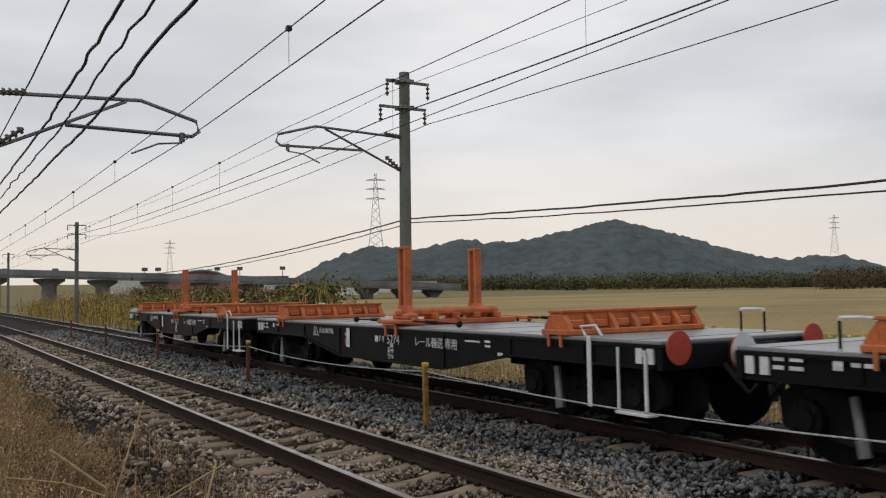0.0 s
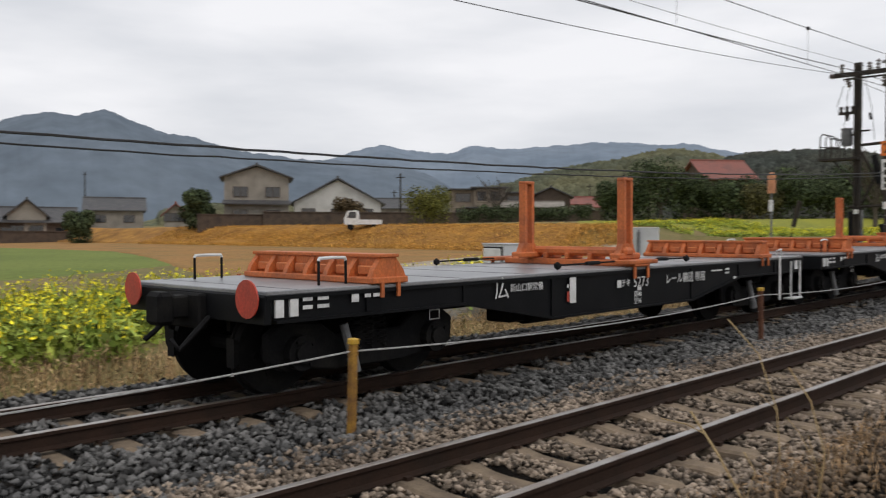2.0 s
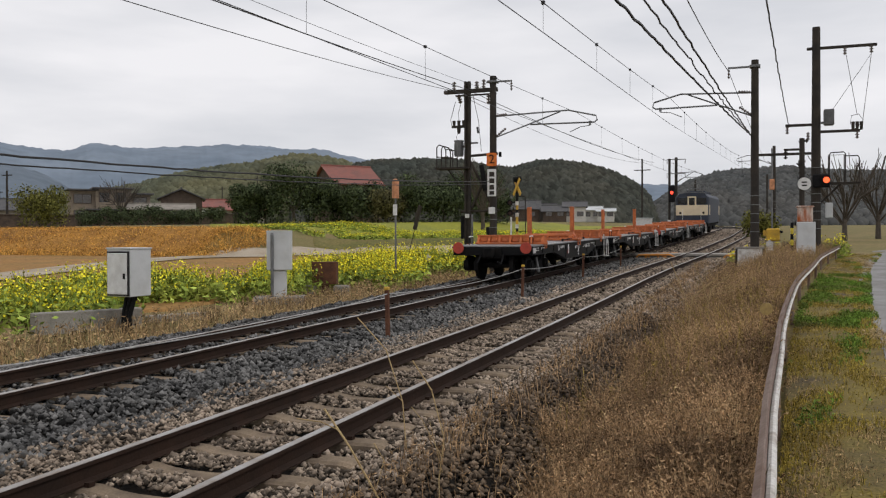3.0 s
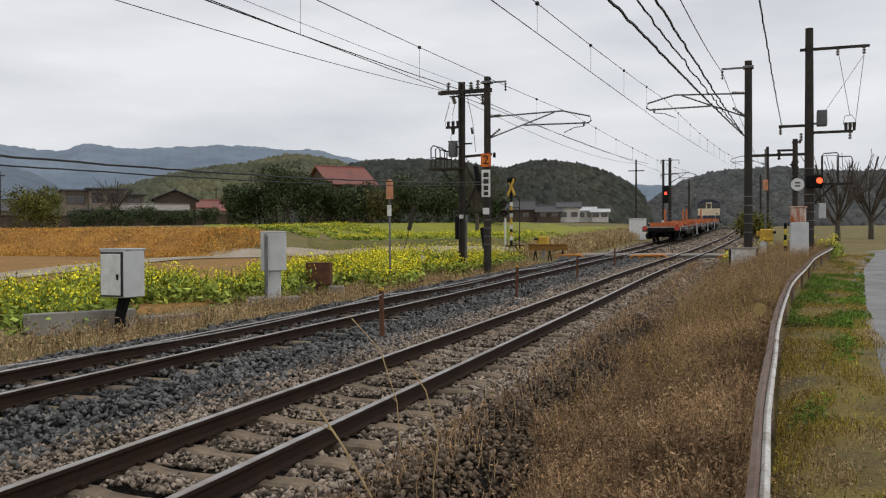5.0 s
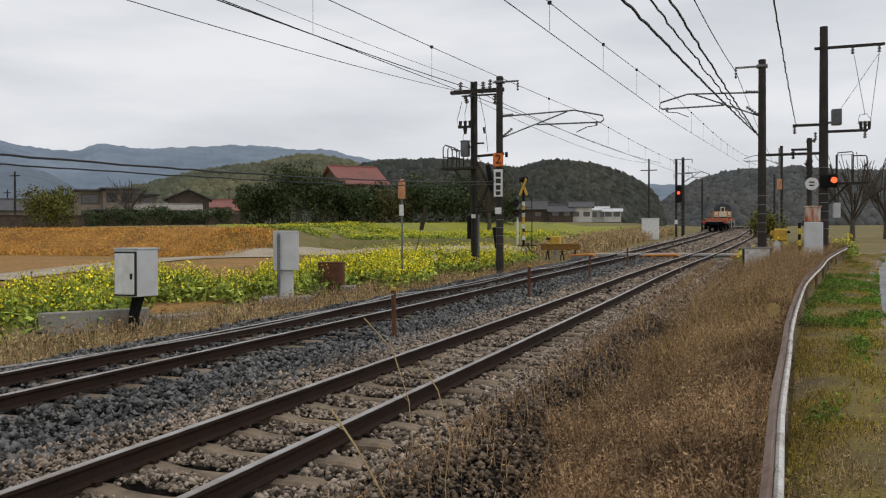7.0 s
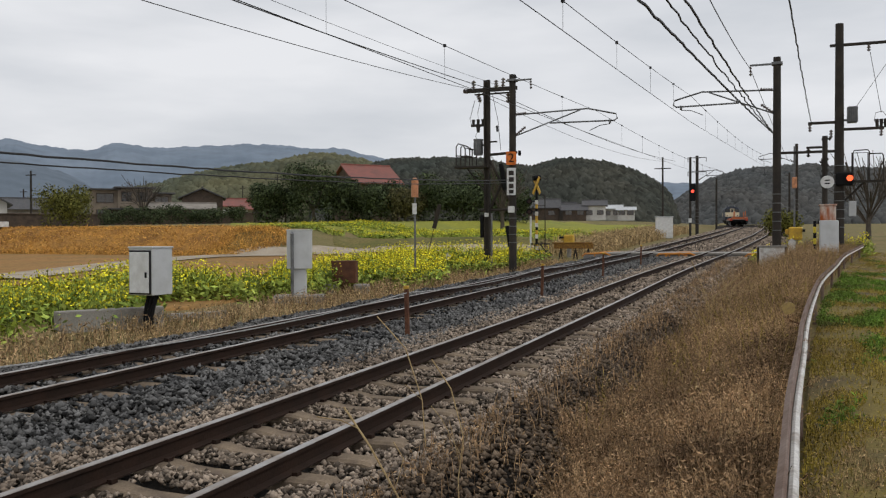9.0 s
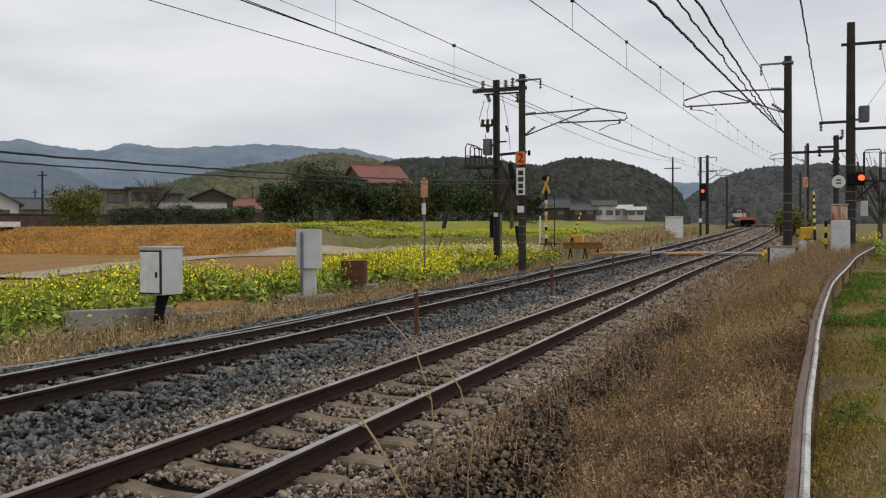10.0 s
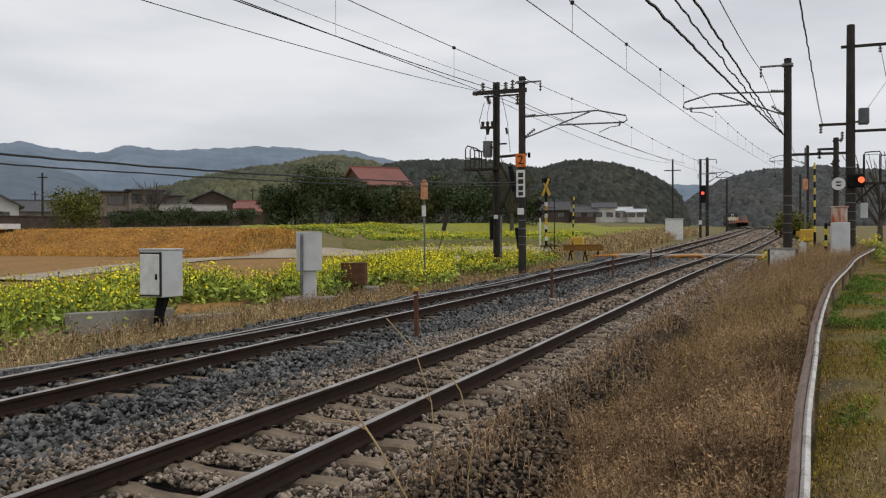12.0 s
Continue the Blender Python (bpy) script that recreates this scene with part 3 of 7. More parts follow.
    for s in (-1, 1):
        pieces.append(("foot_plate", (min(s * 1.08, s * 1.34), max(s * 1.08, s * 1.34), -0.38, 0.38, 1.10, 1.16, 0.012)))
        for d in (-0.17, 0.17):
            pieces.append(("hook", (min(s * 1.28, s * 1.31), max(s * 1.28, s * 1.31), d - 0.03, d + 0.03, 0.90, 1.10, 0.006)))
    for name_, size in pieces:
        bm = bmesh.new()
        box(bm, *size)
        bmesh.ops.translate(bm, vec=(0, MID, 0), verts=bm.verts)
        part(name_, bm, M["orange"], w, "orange cross beam for loaded rails" if name_ == "stanchion_beam" else "")
    # the two lettered wagons carry upright stanchions
    for s, x, off in (((-1, -0.50, -0.30), (1, 1.03, 0.0)) if number else ()):
        bm = bmesh.new()
        for d in (-0.085, 0.085):
            box(bm, x - 0.06, x + 0.06, d - 0.03, d + 0.03, 1.18, 2.27, 0.008)
        box(bm, x - 0.065, x + 0.065, -0.118, 0.118, 2.262, 2.31, 0.012)
        prism(bm, [(-0.28, 1.16), (0.28, 1.16), (0.18, 1.28), (0.13, 1.38), (-0.13, 1.38), (-0.18, 1.28)], "x", x - 0.05, x + 0.05)
        box(bm, x - 0.10, x + 0.10, -0.26, 0.26, 1.16, 1.25, 0.02)
        bmesh.ops.translate(bm, vec=(0, off + MID, 0), verts=bm.verts)
        part("stanchion", bm, M["orange"], w, "tall orange double-bar stanchion")
        for d in (-1, 1):
            bm = bmesh.new()
            pipe(bm, [(s * 1.10, d * 0.38, 1.14), (s * 1.08, d * 1.62, 1.13)], 0.013)
            tube(bm, (s * 1.10, d * 0.75, 1.138), (s * 1.095, d * 1.05, 1.136), 0.026, seg=8)
            bmesh.ops.create_icosphere(bm, subdivisions=1, radius=0.055, matrix=Matrix.Translation((s * 1.08, d * 1.66, 1.125)))
            bmesh.ops.translate(bm, vec=(0, MID, 0), verts=bm.verts)
            part("tie_rod", bm, M["black"], w, "black tie rod with a ball end")
    # markings on the side
    side_m = Matrix.Translation((WIDE + 0.004, 0, 0)) @ Matrix.Rotation(math.pi / 2, 4, "Z") @ Matrix.Rotation(math.pi / 2, 4, "X")

    def at(y, z):
        return Matrix.Translation((0, y + MID, z)) @ side_m
    lettering("lettering", "チキ", 0.115, at(-0.36, 0.845), M["letter"], w)
    bars("lettering_bar", [(0, 0, 0.10, 0.10)], at(-0.53, 0.845), M["letter"], w)
    if number:
        lettering("lettering", number, 0.205, at(0.03, 0.845), M["letter"], w)
    else:
        bars("lettering_bar", [(k * 0.12, 0, 0.08, 0.14) for k in (-1.5, -0.5, 0.5, 1.5)], at(0.03, 0.845), M["letter"], w)
    bars("lettering_bar", [(0, 0, 0.10, 0.05)], at(-0.02, 0.755), M["letter"], w)
    lettering("lettering", "荷40", 0.10, at(-0.06, 0.675), M["letter"], w)
    lettering("lettering", "空16", 0.10, at(-0.06, 0.585), M["letter"], w)
    lettering("lettering", "レール輸送 専用", 0.165, at(1.30, 0.845), M["letter"], w)
    lettering("lettering", "広", 0.27, at(-2.98, 0.90), M["letter"], w)
    lettering("lettering", "新山口駅常備", 0.105, at(-2.52, 0.905), M["letter"], w)
    bars("lettering_bar", [(0, 0, 0.36, 0.024)], at(2.28, 0.92), M["letter"], w)
    bars("lettering_bar", [(0, 0.03, 0.13, 0.03), (0, -0.03, 0.13, 0.03), (0.28, -0.12, 0.11, 0.04)], at(2.64, 0.90), M["letter"], w)
    bars("lettering_bar", [(-0.10, 0.04, 0.11, 0.035), (0.08, 0.04, 0.13, 0.035), (-0.10, -0.035, 0.11, 0.035), (0.08, -0.035, 0.14, 0.035)], at(-5.65, 0.93), M["letter"], w)
    bars("lettering_bar", [(0, 0, 0.09, 0.09), (0.16, 0.01, 0.08, 0.035), (0.28, 0.01, 0.1, 0.035)], at(-5.18, 0.95), M["letter"], w)
    bm = bmesh.new()
    box(bm, -0.065, 0.065, -0.17, 0.17, 0, 0.004)
    box(bm, -0.12, -0.075, -0.15, -0.02, 0, 0.004, mi=1)
    box(bm, -0.12, -0.085, 0.03, 0.07, 0, 0.004)
    ob = part("white_panel", bm, [M["white"], M["disc_red"]], w, "white panel with a small red mark")
    ob.matrix_local = at(-1.60, 0.83)
    bm = bmesh.new()
    for a, b, c, d in ((-0.08, 0.08, 0.045, 0.055), (-0.08, 0.08, -0.055, -0.045), (-0.08, -0.07, -0.05, 0.05), (0.07, 0.08, -0.05, 0.05)):
        box(bm, a, b, c, d, 0, 0.004)
    ob = part("card_frame", bm, M["letter"], w)
    ob.matrix_local = Matrix.Translation((-0.24, 0, 0)) @ at(-3.85, 0.67)
    for y in (-4.5, 4.5):
        build_bogie(w, y)
    return w


def build_loco():
    w = empty("electric_locomotive", pose(0, 0, 0), "cream and dark blue electric locomotive pulling the train", "locomotive")
    L = 8.0
    def ring(y, top, inset):
        return [(-1.4 + inset, 1.05), (-1.4 + inset, top - 0.35), (-1.15 + inset, top - 0.06), (-0.5, top + 0.05), (0.5, top + 0.05), (1.15 - inset, top - 0.06), (1.4 - inset, top - 0.35), (1.4 - inset, 1.05)]
    bm = bmesh.new()
    rings = [[bm.verts.new((x, y, z)) for x, z in ring(y, 3.62, i)] for y, i in ((-L, 0.10), (-L + 0.35, 0.0), (L - 0.35, 0.0), (L, 0.10))]
    for a, b in zip(rings, rings[1:]):
        for k in range(8):
            bm.faces.new((a[k], a[(k + 1) % 8], b[(k + 1) % 8], b[k]))
    bm.faces.new(rings[0])
    bm.faces.new(rings[-1])
    bmesh.ops.recalc_face_normals(bm, faces=bm.faces)
    part("body", bm, M["loco_blue"], w, "dark blue body shell")
    for e in (-1, 1):
        bm = bmesh.new()
        y0, y1 = sorted((e * (L - 0.02), e * (L + 0.02)))
        box(bm, -1.31, 1.31, y0, y1, 1.75, 2.62)
        box(bm, -0.36, 0.36, y0, y1, 2.62, 3.36)
        for s in (-1, 1):
            a, b = sorted((s * 1.385, s * 1.405))
            box(bm, a, b, min(e * (L - 1.4), e * (L - 0.35)), max(e * (L - 1.4), e * (L - 0.35)), 1.75, 2.62)
        part("cream_front", bm, M["loco_cream"], w, "cream front panel")
        for xa, xb in ((-1.18, -0.42), (0.42, 1.18), (-0.24, 0.24)):
            bm = bmesh.new()
            a, b = sorted((e * (L + 0.0), e * (L + 0.035)))
            box(bm, xa, xb, a, b, 2.70 if abs(xa) > 0.3 else 2.62, 3.24, 0.01)
            part("cab_window", bm, M["glass"], w)
        bm = bmesh.new()
        for s in (-1, 1):
            tube(bm, (s * 0.95, e * (L + 0.0), 1.95), (s * 0.95, e * (L + 0.08), 1.95), 0.10, seg=12)
        box(bm, -1.3, 1.3, min(e * (L - 0.1), e * (L + 0.14)), max(e * (L - 0.1), e * (L + 0.14)), 0.85, 1.12, 0.02)
        box(bm, -0.12, 0.12, min(e * L, e * (L + 0.5)), max(e * L, e * (L + 0.5)), 0.76, 1.0, 0.02)
        part("buffer_beam", bm, M["bogie_black"], w)
        bm = bmesh.new()
        for x in (-0.75, 0.75):
            pipe(bm, [(x, e * (L + 0.1), 1.1), (x, e * (L + 0.12), 2.3)], 0.018)
        part("hand_rail", bm, M["white"], w)
        # folded or raised current collector
        bm = bmesh.new()
        y = e * 5.2
        box(bm, -0.8, 0.8, y - 0.9, y + 0.9, 3.72, 3.78)
        up = 4.85 if e > 0 else 4.05
        for x in (-0.6, 0.6):
            for s in (-1, 1):
                pipe(bm, [(x, y + s * 0.8, 3.78), (x * 0.9, y + s * (0.95 if e > 0 else 1.3), (3.78 + up) / 2), (x * 0.8, y + s * 0.25, up)], 0.025, 5)
        for s in (-0.25, 0.25):
            box(bm, -0.9, 0.9, y + s - 0.03, y + s + 0.03, up, up + 0.05)
        part("pantograph", bm, M["steel"], w, "grey steel pantograph")
    bm = bmesh.new()
    for y in np.arange(-3.5, 3.6, 1.4):
        box(bm, -0.8, 0.8, y - 0.5, y + 0.5, 3.62, 3.90, 0.03)
    part("roof_hatch", bm, M["loco_blue"], w)
    for y in (-5.4, 0, 5.4):
        b = new("bogie")
        b.parent = w
        b.matrix_local = pose(0, y, 0)
        for s in (-1, 1):
            bm = bmesh.new()
            a, c = sorted((s * 0.9, s * 1.05))
            prism(bm, [(-1.7, 0.4), (-1.7, 0.75), (-0.6, 0.85), (0.6, 0.85), (1.7, 0.75), (1.7, 0.4), (0.5, 0.3), (-0.5, 0.3)], "x", a, c)
            part("side_frame", bm, M["bogie_black"], b)
        for wy in (-1.15, 1.15):
            build_wheelset(b, wy, 0.53)
    bm = bmesh.new()
    box(bm, -1.2, 1.2, -7.2, 7.2, 0.75, 1.06, 0.02)
    part("under_frame", bm, M["bogie_black"], w)
    return w


SPEED, AT0 = 17.75, -25.12
PITCH = 12.85
TRAIN = [(build_wagon("flat_wagon", "5273", "black flat wagon with orange rail rests and red tail discs", -1), 0.0),
         (build_wagon("flat_wagon", "5274", "black flat wagon with orange rail rests, coupled in the middle", 1), PITCH),
         (build_wagon("flat_wagon", "", "black flat wagon with orange rail rests between two others", -1), 2 * PITCH),
         (build_wagon("flat_wagon", "", "black flat wagon with orange rail rests, coupled behind the locomotive", 0), 3 * PITCH),
         (build_loco(), 3 * PITCH + 14.9)]


def run(t):
    """How far the tail wagon has come at t seconds: steady, with a slight spurt as it draws away."""
    return AT0 + SPEED * t + spline((2.1, 2.5, 3.0, 3.6, 12.0), (0, 1.1, 3.2, 3.8, 3.4), t)


def on_track(y, half):
    a, b = track_point(FAR, y - half), track_point(FAR, y + half)
    d = b - a
    return Matrix.Translation((a + b) / 2) @ Matrix.Rotation(math.atan2(-d.x, d.y), 4, "Z") @ Matrix.Rotation(math.atan2(d.z, math.hypot(d.x, d.y)), 4, "X")


# ---- fields ----
M["meadow"] = material("rape_meadow", (0.27, 0.27, 0.035), 0.9, scale=0.10, fine=3, second=(0.20, 0.215, 0.04), vary=0.3)
M["bank_olive"] = material("olive_brown_bank", (0.17, 0.14, 0.05), 0.95, scale=0.4, fine=5, second=(0.12, 0.12, 0.035), vary=0.4)
M["fallow"] = material("orange_brown_fallow", (0.33, 0.175, 0.06), 0.95, scale=0.25, fine=4, second=(0.23, 0.15, 0.055), vary=0.35)
patch("green_field", [(-160, -12), (-29, -12), (-31, 12), (-40, 25), (-70, 34), (-160, 36)], M["green_crop"], "green barley field in low rows", lift=0.05)
patch("stubble_field", [(-400, -220), (-15, -160), (-17, -13), (-160, -13), (-400, -20)], M["paddy"], "harvested tawny paddy field", lift=0.04, step=8)
patch("fallow_field", [(-170, 33), (-70, 33), (-40, 22), (-20, 14), (-14, 18), (-14, 48.5), (-28, 54), (-34, 48.6), (-170, 48.4)], M["fallow"], "orange-brown fallow strip below the grass bank", lift=0.05, step=1.0)
patch("grass_bank", [(-170, 47.4), (-36, 47.4), (-31, 49.5), (-31.5, 53), (-34, 55.0), (-170, 55)], M["dry_grass"], "bank of tawny dry grass below the village", lift=0.22, step=0.5, bumpy=0.22)
PATH = [(49.2, -2.3), (46, -1.95), (42, -1.52), (39, -1.24), (36.7, -1.1), (34, -1.0), (31.7, -0.92), (28.5, -0.84), (25.8, -0.80), (21.0, -0.80), (15.0, -0.86)]


def lie_on(az, el):
    """Where a line of sight at that bearing and rise meets the land."""
    d = 12.0
    while d < 200:
        x, y = -d * math.sin(radians(az)), d * math.cos(radians(az))
        if 1.62 + d * math.tan(radians(el)) < ground_z(x, y) + 0.1:
            break
        d += 0.1
    return x, y


def farm_path():
    v, f = [], []
    pts = [Vector((*lie_on(a, e), 0)) for a, e in PATH]
    fine = [pts[i].lerp(pts[i + 1], k / 6) for i in range(len(pts) - 1) for k in range(6)] + [pts[-1]]
    for i, p in enumerate(fine):
        d = (fine[min(i + 3, len(fine) - 1)] - fine[max(i - 3, 0)]).normalized()
        for o in (-1.5, -0.6, 0.6, 1.5):
            x, y = p.x - d.y * o, p.y + d.x * o
            v.append((x, y, ground_z(x, y) + (0.10 if abs(o) > 1 else 0.15)))
    for i in range(len(fine) - 1):
        for k in range(3):
            f.append((i * 4 + k, i * 4 + k + 1, i * 4 + k + 5, i * 4 + k + 4))
    tagged(mesh_from_arrays("farm_path", v, f, M["path"], True), "pale gravel farm path to the crossing", "path", kind="structure")


farm_path()
patch("meadow_bank", [(-30, 53.8), (-15, 53.8), (-15, 59), (-33, 59)], M["bank_olive"], "low olive-brown bank below the rape meadow", lift=0.10, step=0.5, bumpy=0.12)
patch("far_meadow", [(-42, 58.2), (-14.5, 58.2), (-14, 150), (-110, 150)], M["meadow"], "yellow-green rape meadow before the village", lift=0.07, step=4)
patch("slope", [(-1.9, -40), (-0.2, -40), (-0.25, 4), (-0.05, 12), (1.0, 30), (3.2, 60), (-1.6, 60), (-2.2, 30), (-1.9, 4)], M["soil"], "brown soil slope by the guard rail, darkened as shade between weeds", "slope", lift=0.02, step=1.0)
patch("road", [(0.8, -30), (4.9, -30), (5.0, 9), (5.6, 18), (6.8, 30), (9.2, 44), (12, 51), (6.5, 51), (4.6, 44), (2.5, 30), (1.6, 18), (0.95, 9), (0.8, 4)], M["asphalt"], "worn grey asphalt lane beside the railway", "road", lift=0.03, step=1.0)
patch("side_lane", [(4.8, 47), (40, 52), (40, 56), (6.2, 52)], M["asphalt"], "pale grey lane turning away from the railway", "road", lift=0.05, step=0.5)
patch("verge", [(-0.3, -30), (1.1, -30), (1.1, 4), (1.2, 9), (1.9, 18), (2.8, 30), (5.2, 62), (4.0, 62), (1.6, 30), (0.25, 12), (0.0, 4)], M["verge"], "strip of mossy grass beside the lane", "verge", lift=0.045, step=1.0)


# ---- hills ----
HILLS = {}


def ridge(name, dist, pts, mat, label, rough=0.3, tree=7.0, low=-10.0, smooth=False):
    """A wooded hill: crest height given by bearing, rounded slopes, and tree tops as fine relief."""
    HILLS[name] = pts
    az = [p[0] for p in pts]
    el = [p[1] for p in pts]
    n = max(80, int(abs(az[-1] - az[0]) * 16))
    rows_ = [(-0.34 + 0.34 * k / 13, math.sin(math.pi / 2 * k / 13) ** 0.9) for k in range(14)] + [(0.05, 0.9), (0.16, 0.0)]
    v, f = [], []
    for i in range(n + 1):
        a = az[0] + (az[-1] - az[0]) * i / n
        e = max(0.0, spline(az, el, a))
        b = radians(a)
        for d, s in rows_:
            r = dist * (1 + d)
            x, y = -r * math.sin(b), r * math.cos(b)
            h = dist * math.tan(radians(e)) * s
            k = min(1.0, h / (dist * 0.02))
            swell = noise.noise((x * 8 / dist, y * 8 / dist, 1)) * dist * 0.006 * (1 - s) + noise.noise((x * 30 / dist, y * 30 / dist, 3)) * dist * 0.002 * (1 - s * 0.7)
            tops = tree * rough * (noise.noise((x / tree, y / tree, 5)) + 0.7 * noise.noise((x * 2.1 / tree, y * 2.1 / tree, 8)))
            v.append((x, y, 1.62 + low * (1 - s) + h + k * (swell + tops)))
    k = len(rows_)
    for i in range(n):
        for j in range(k - 1):
            f.append((i * k + j, (i + 1) * k + j, (i + 1) * k + j + 1, i * k + j + 1))
    ob = mesh_from_arrays(name, v, f, mat, smooth)
    return tagged(ob, label, "hill", kind="structure")


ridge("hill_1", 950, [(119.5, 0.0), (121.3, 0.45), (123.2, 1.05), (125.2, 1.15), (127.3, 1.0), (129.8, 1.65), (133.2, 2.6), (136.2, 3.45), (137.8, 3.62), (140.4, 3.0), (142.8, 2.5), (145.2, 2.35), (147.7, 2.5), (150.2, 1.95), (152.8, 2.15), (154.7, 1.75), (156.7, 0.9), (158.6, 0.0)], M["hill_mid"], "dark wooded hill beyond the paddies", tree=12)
ridge("hill_2", 3800, [(101, 0), (102.8, 0.5), (104, 0.9), (106.3, 0.55), (108.5, 1.1), (110.3, 1.62), (112.1, 1.7), (114.4, 1.1), (116.4, 0.4), (118.5, 0.1), (120, 0.0)], M["hill_faint"], "far mountain with its haze put into a pale blue colour", tree=30, rough=0.12, smooth=True)
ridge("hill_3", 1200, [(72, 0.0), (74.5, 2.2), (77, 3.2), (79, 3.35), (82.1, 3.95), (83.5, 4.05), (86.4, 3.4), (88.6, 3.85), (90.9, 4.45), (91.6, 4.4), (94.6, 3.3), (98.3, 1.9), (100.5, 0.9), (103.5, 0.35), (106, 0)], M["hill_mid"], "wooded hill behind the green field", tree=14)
ridge("hill_4", 2400, [(40, 2.0), (46, 4.2), (50.5, 4.75), (52.4, 4.75), (54.6, 4.95), (58.1, 5.4), (60.2, 6.0), (62.2, 6.3), (63.9, 6.9), (65.4, 7.4), (67.1, 7.0), (68.4, 7.15), (69.9, 6.85), (71.1, 6.4), (72.7, 5.3), (74.3, 4.3), (76.6, 3.5), (80, 2.2), (84, 0)], M["hill_blue"], "high mountain under cloud, coloured blue-grey for haze", tree=30, rough=0.14, smooth=True)
ridge("hill_5", 2900, [(-20, 3), (10, 3.5), (20, 4.4), (25, 5.05), (26.6, 5.35), (28, 5.68), (29.9, 5.7), (31.7, 5.85), (34, 5.9), (37.4, 5.68), (39.8, 5.55), (42.3, 5.75), (43.5, 5.32), (46.2, 5.45), (48, 5.75), (49.8, 5.4), (51, 5.0), (53.4, 4.4), (58, 3.0), (64, 2)], M["hill_far"], "long mountain ridge under cloud, coloured blue for haze", tree=30, rough=0.14, smooth=True)
ridge("hill_6", 420, [(19, 0), (22.5, 3.2), (25.1, 4.3), (26.8, 4.7), (28, 4.95), (29.7, 5.1), (31, 4.9), (33.1, 4.45), (36, 4.05), (38.4, 3.45), (41, 2.8), (45, 2.2), (52, 1.7), (60, 1.5), (66, 0)], M["hill_bamboo"], "olive-green hill of bamboo and broadleaf wood")
ridge("hill_7", 330, [(6.2, 0.0), (6.7, 1.7), (7.4, 2.8), (8.6, 3.6), (10.3, 4.2), (11.8, 4.5), (13.6, 4.65), (14.5, 4.5), (15.6, 4.2), (16.6, 4.3), (19.5, 4.75), (21.4, 4.75), (23.2, 4.7), (25.1, 4.6), (26.5, 4.2), (30, 2.5)], M["hill_near"], "dark cedar-covered hill")
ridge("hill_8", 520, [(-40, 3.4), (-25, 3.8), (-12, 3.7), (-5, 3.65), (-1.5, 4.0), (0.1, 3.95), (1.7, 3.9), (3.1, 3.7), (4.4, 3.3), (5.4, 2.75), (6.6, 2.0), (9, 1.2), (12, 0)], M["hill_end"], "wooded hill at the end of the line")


def wood_on(name, dist, pts, az0, az1, n, size, tall, mat, label, low=-10.0):
    """Tree crowns over a hill's slope: uneven lumps, taller than wide, lying on the same curve as the hill."""
    az, el = [p[0] for p in pts], [p[1] for p in pts]
    a = rng.uniform(az0, az1, n)
    u = rng.uniform(0.12, 1.0, n) ** 0.8
    c = np.zeros((n, 3))
    for i in range(n):
        e, b, s_ = max(0.0, spline(az, el, a[i])), radians(a[i]), math.sin(math.pi / 2 * u[i]) ** 0.9
        r = dist * (0.66 + 0.34 * u[i])
        c[i] = (-r * math.sin(b), r * math.cos(b), 1.62 + low * (1 - s_) + dist * math.tan(radians(e)) * s_)
    g = (1 + 5 ** 0.5) / 2
    base = np.array([(-1, g, 0), (1, g, 0), (-1, -g, 0), (1, -g, 0), (0, -1, g), (0, 1, g), (0, -1, -g), (0, 1, -g), (g, 0, -1), (g, 0, 1), (-g, 0, -1), (-g, 0, 1)]) / 1.9
    tri = np.array([(0, 11, 5), (0, 5, 1), (0, 1, 7), (0, 7, 10), (0, 10, 11), (1, 5, 9), (5, 11, 4), (11, 10, 2), (10, 7, 6), (7, 1, 8), (3, 9, 4), (3, 4, 2), (3, 2, 6), (3, 6, 8), (3, 8, 9), (4, 9, 5), (2, 4, 11), (6, 2, 10), (8, 6, 7), (9, 8, 1)])
    k = size * rng.uniform(0.55, 1.35, (n, 1, 1))
    up = tall * rng.uniform(0.7, 1.3, (n, 1, 1))
    p = base[None] * k * np.concatenate([np.ones((n, 1, 2)), up], 2) * rng.uniform(0.72, 1.25, (n, 12, 1))
    v = p + c[:, None, :]
    f = (tri[None] + (np.arange(n) * 12)[:, None, None]).reshape(-1, 3)
    return tagged(mesh_from_arrays(name, v.reshape(-1, 3), f, mat), label, "wood", kind="stuff")


M["crown_bamboo"] = material("bamboo_crowns", (0.150, 0.145, 0.085), 1.0, scale=0.025, fine=0.3, second=(0.090, 0.100, 0.072), vary=0.15, spec=0.05, per_island=0.22)
M["crown_cedar"] = material("cedar_crowns", (0.055, 0.062, 0.054), 1.0, scale=0.03, fine=0.3, second=(0.075, 0.073, 0.058), vary=0.25, spec=0.05, per_island=0.30)
# same painted haze for the crowns on the last hill
M["crown_mist_tint"] = material("mist_tinted_wood_crowns", (0.092, 0.098, 0.098), 1.0, scale=0.03, fine=0.3, second=(0.105, 0.104, 0.098), vary=0.2, spec=0.05, per_island=0.22)
wood_on("wood", 420, HILLS["hill_6"], 21, 62, 17000, 1.9, 1.15, M["crown_bamboo"], "olive bamboo and broadleaf crowns on the hill")
wood_on("wood", 330, HILLS["hill_7"], 6.4, 30, 16000, 1.35, 1.5, M["crown_cedar"], "dark cedar crowns on the hill")
wood_on("wood", 520, HILLS["hill_8"], -14, 9, 13000, 2.0, 1.2, M["crown_mist_tint"], "dark crowns greyed for mist on the hill at the line's end")

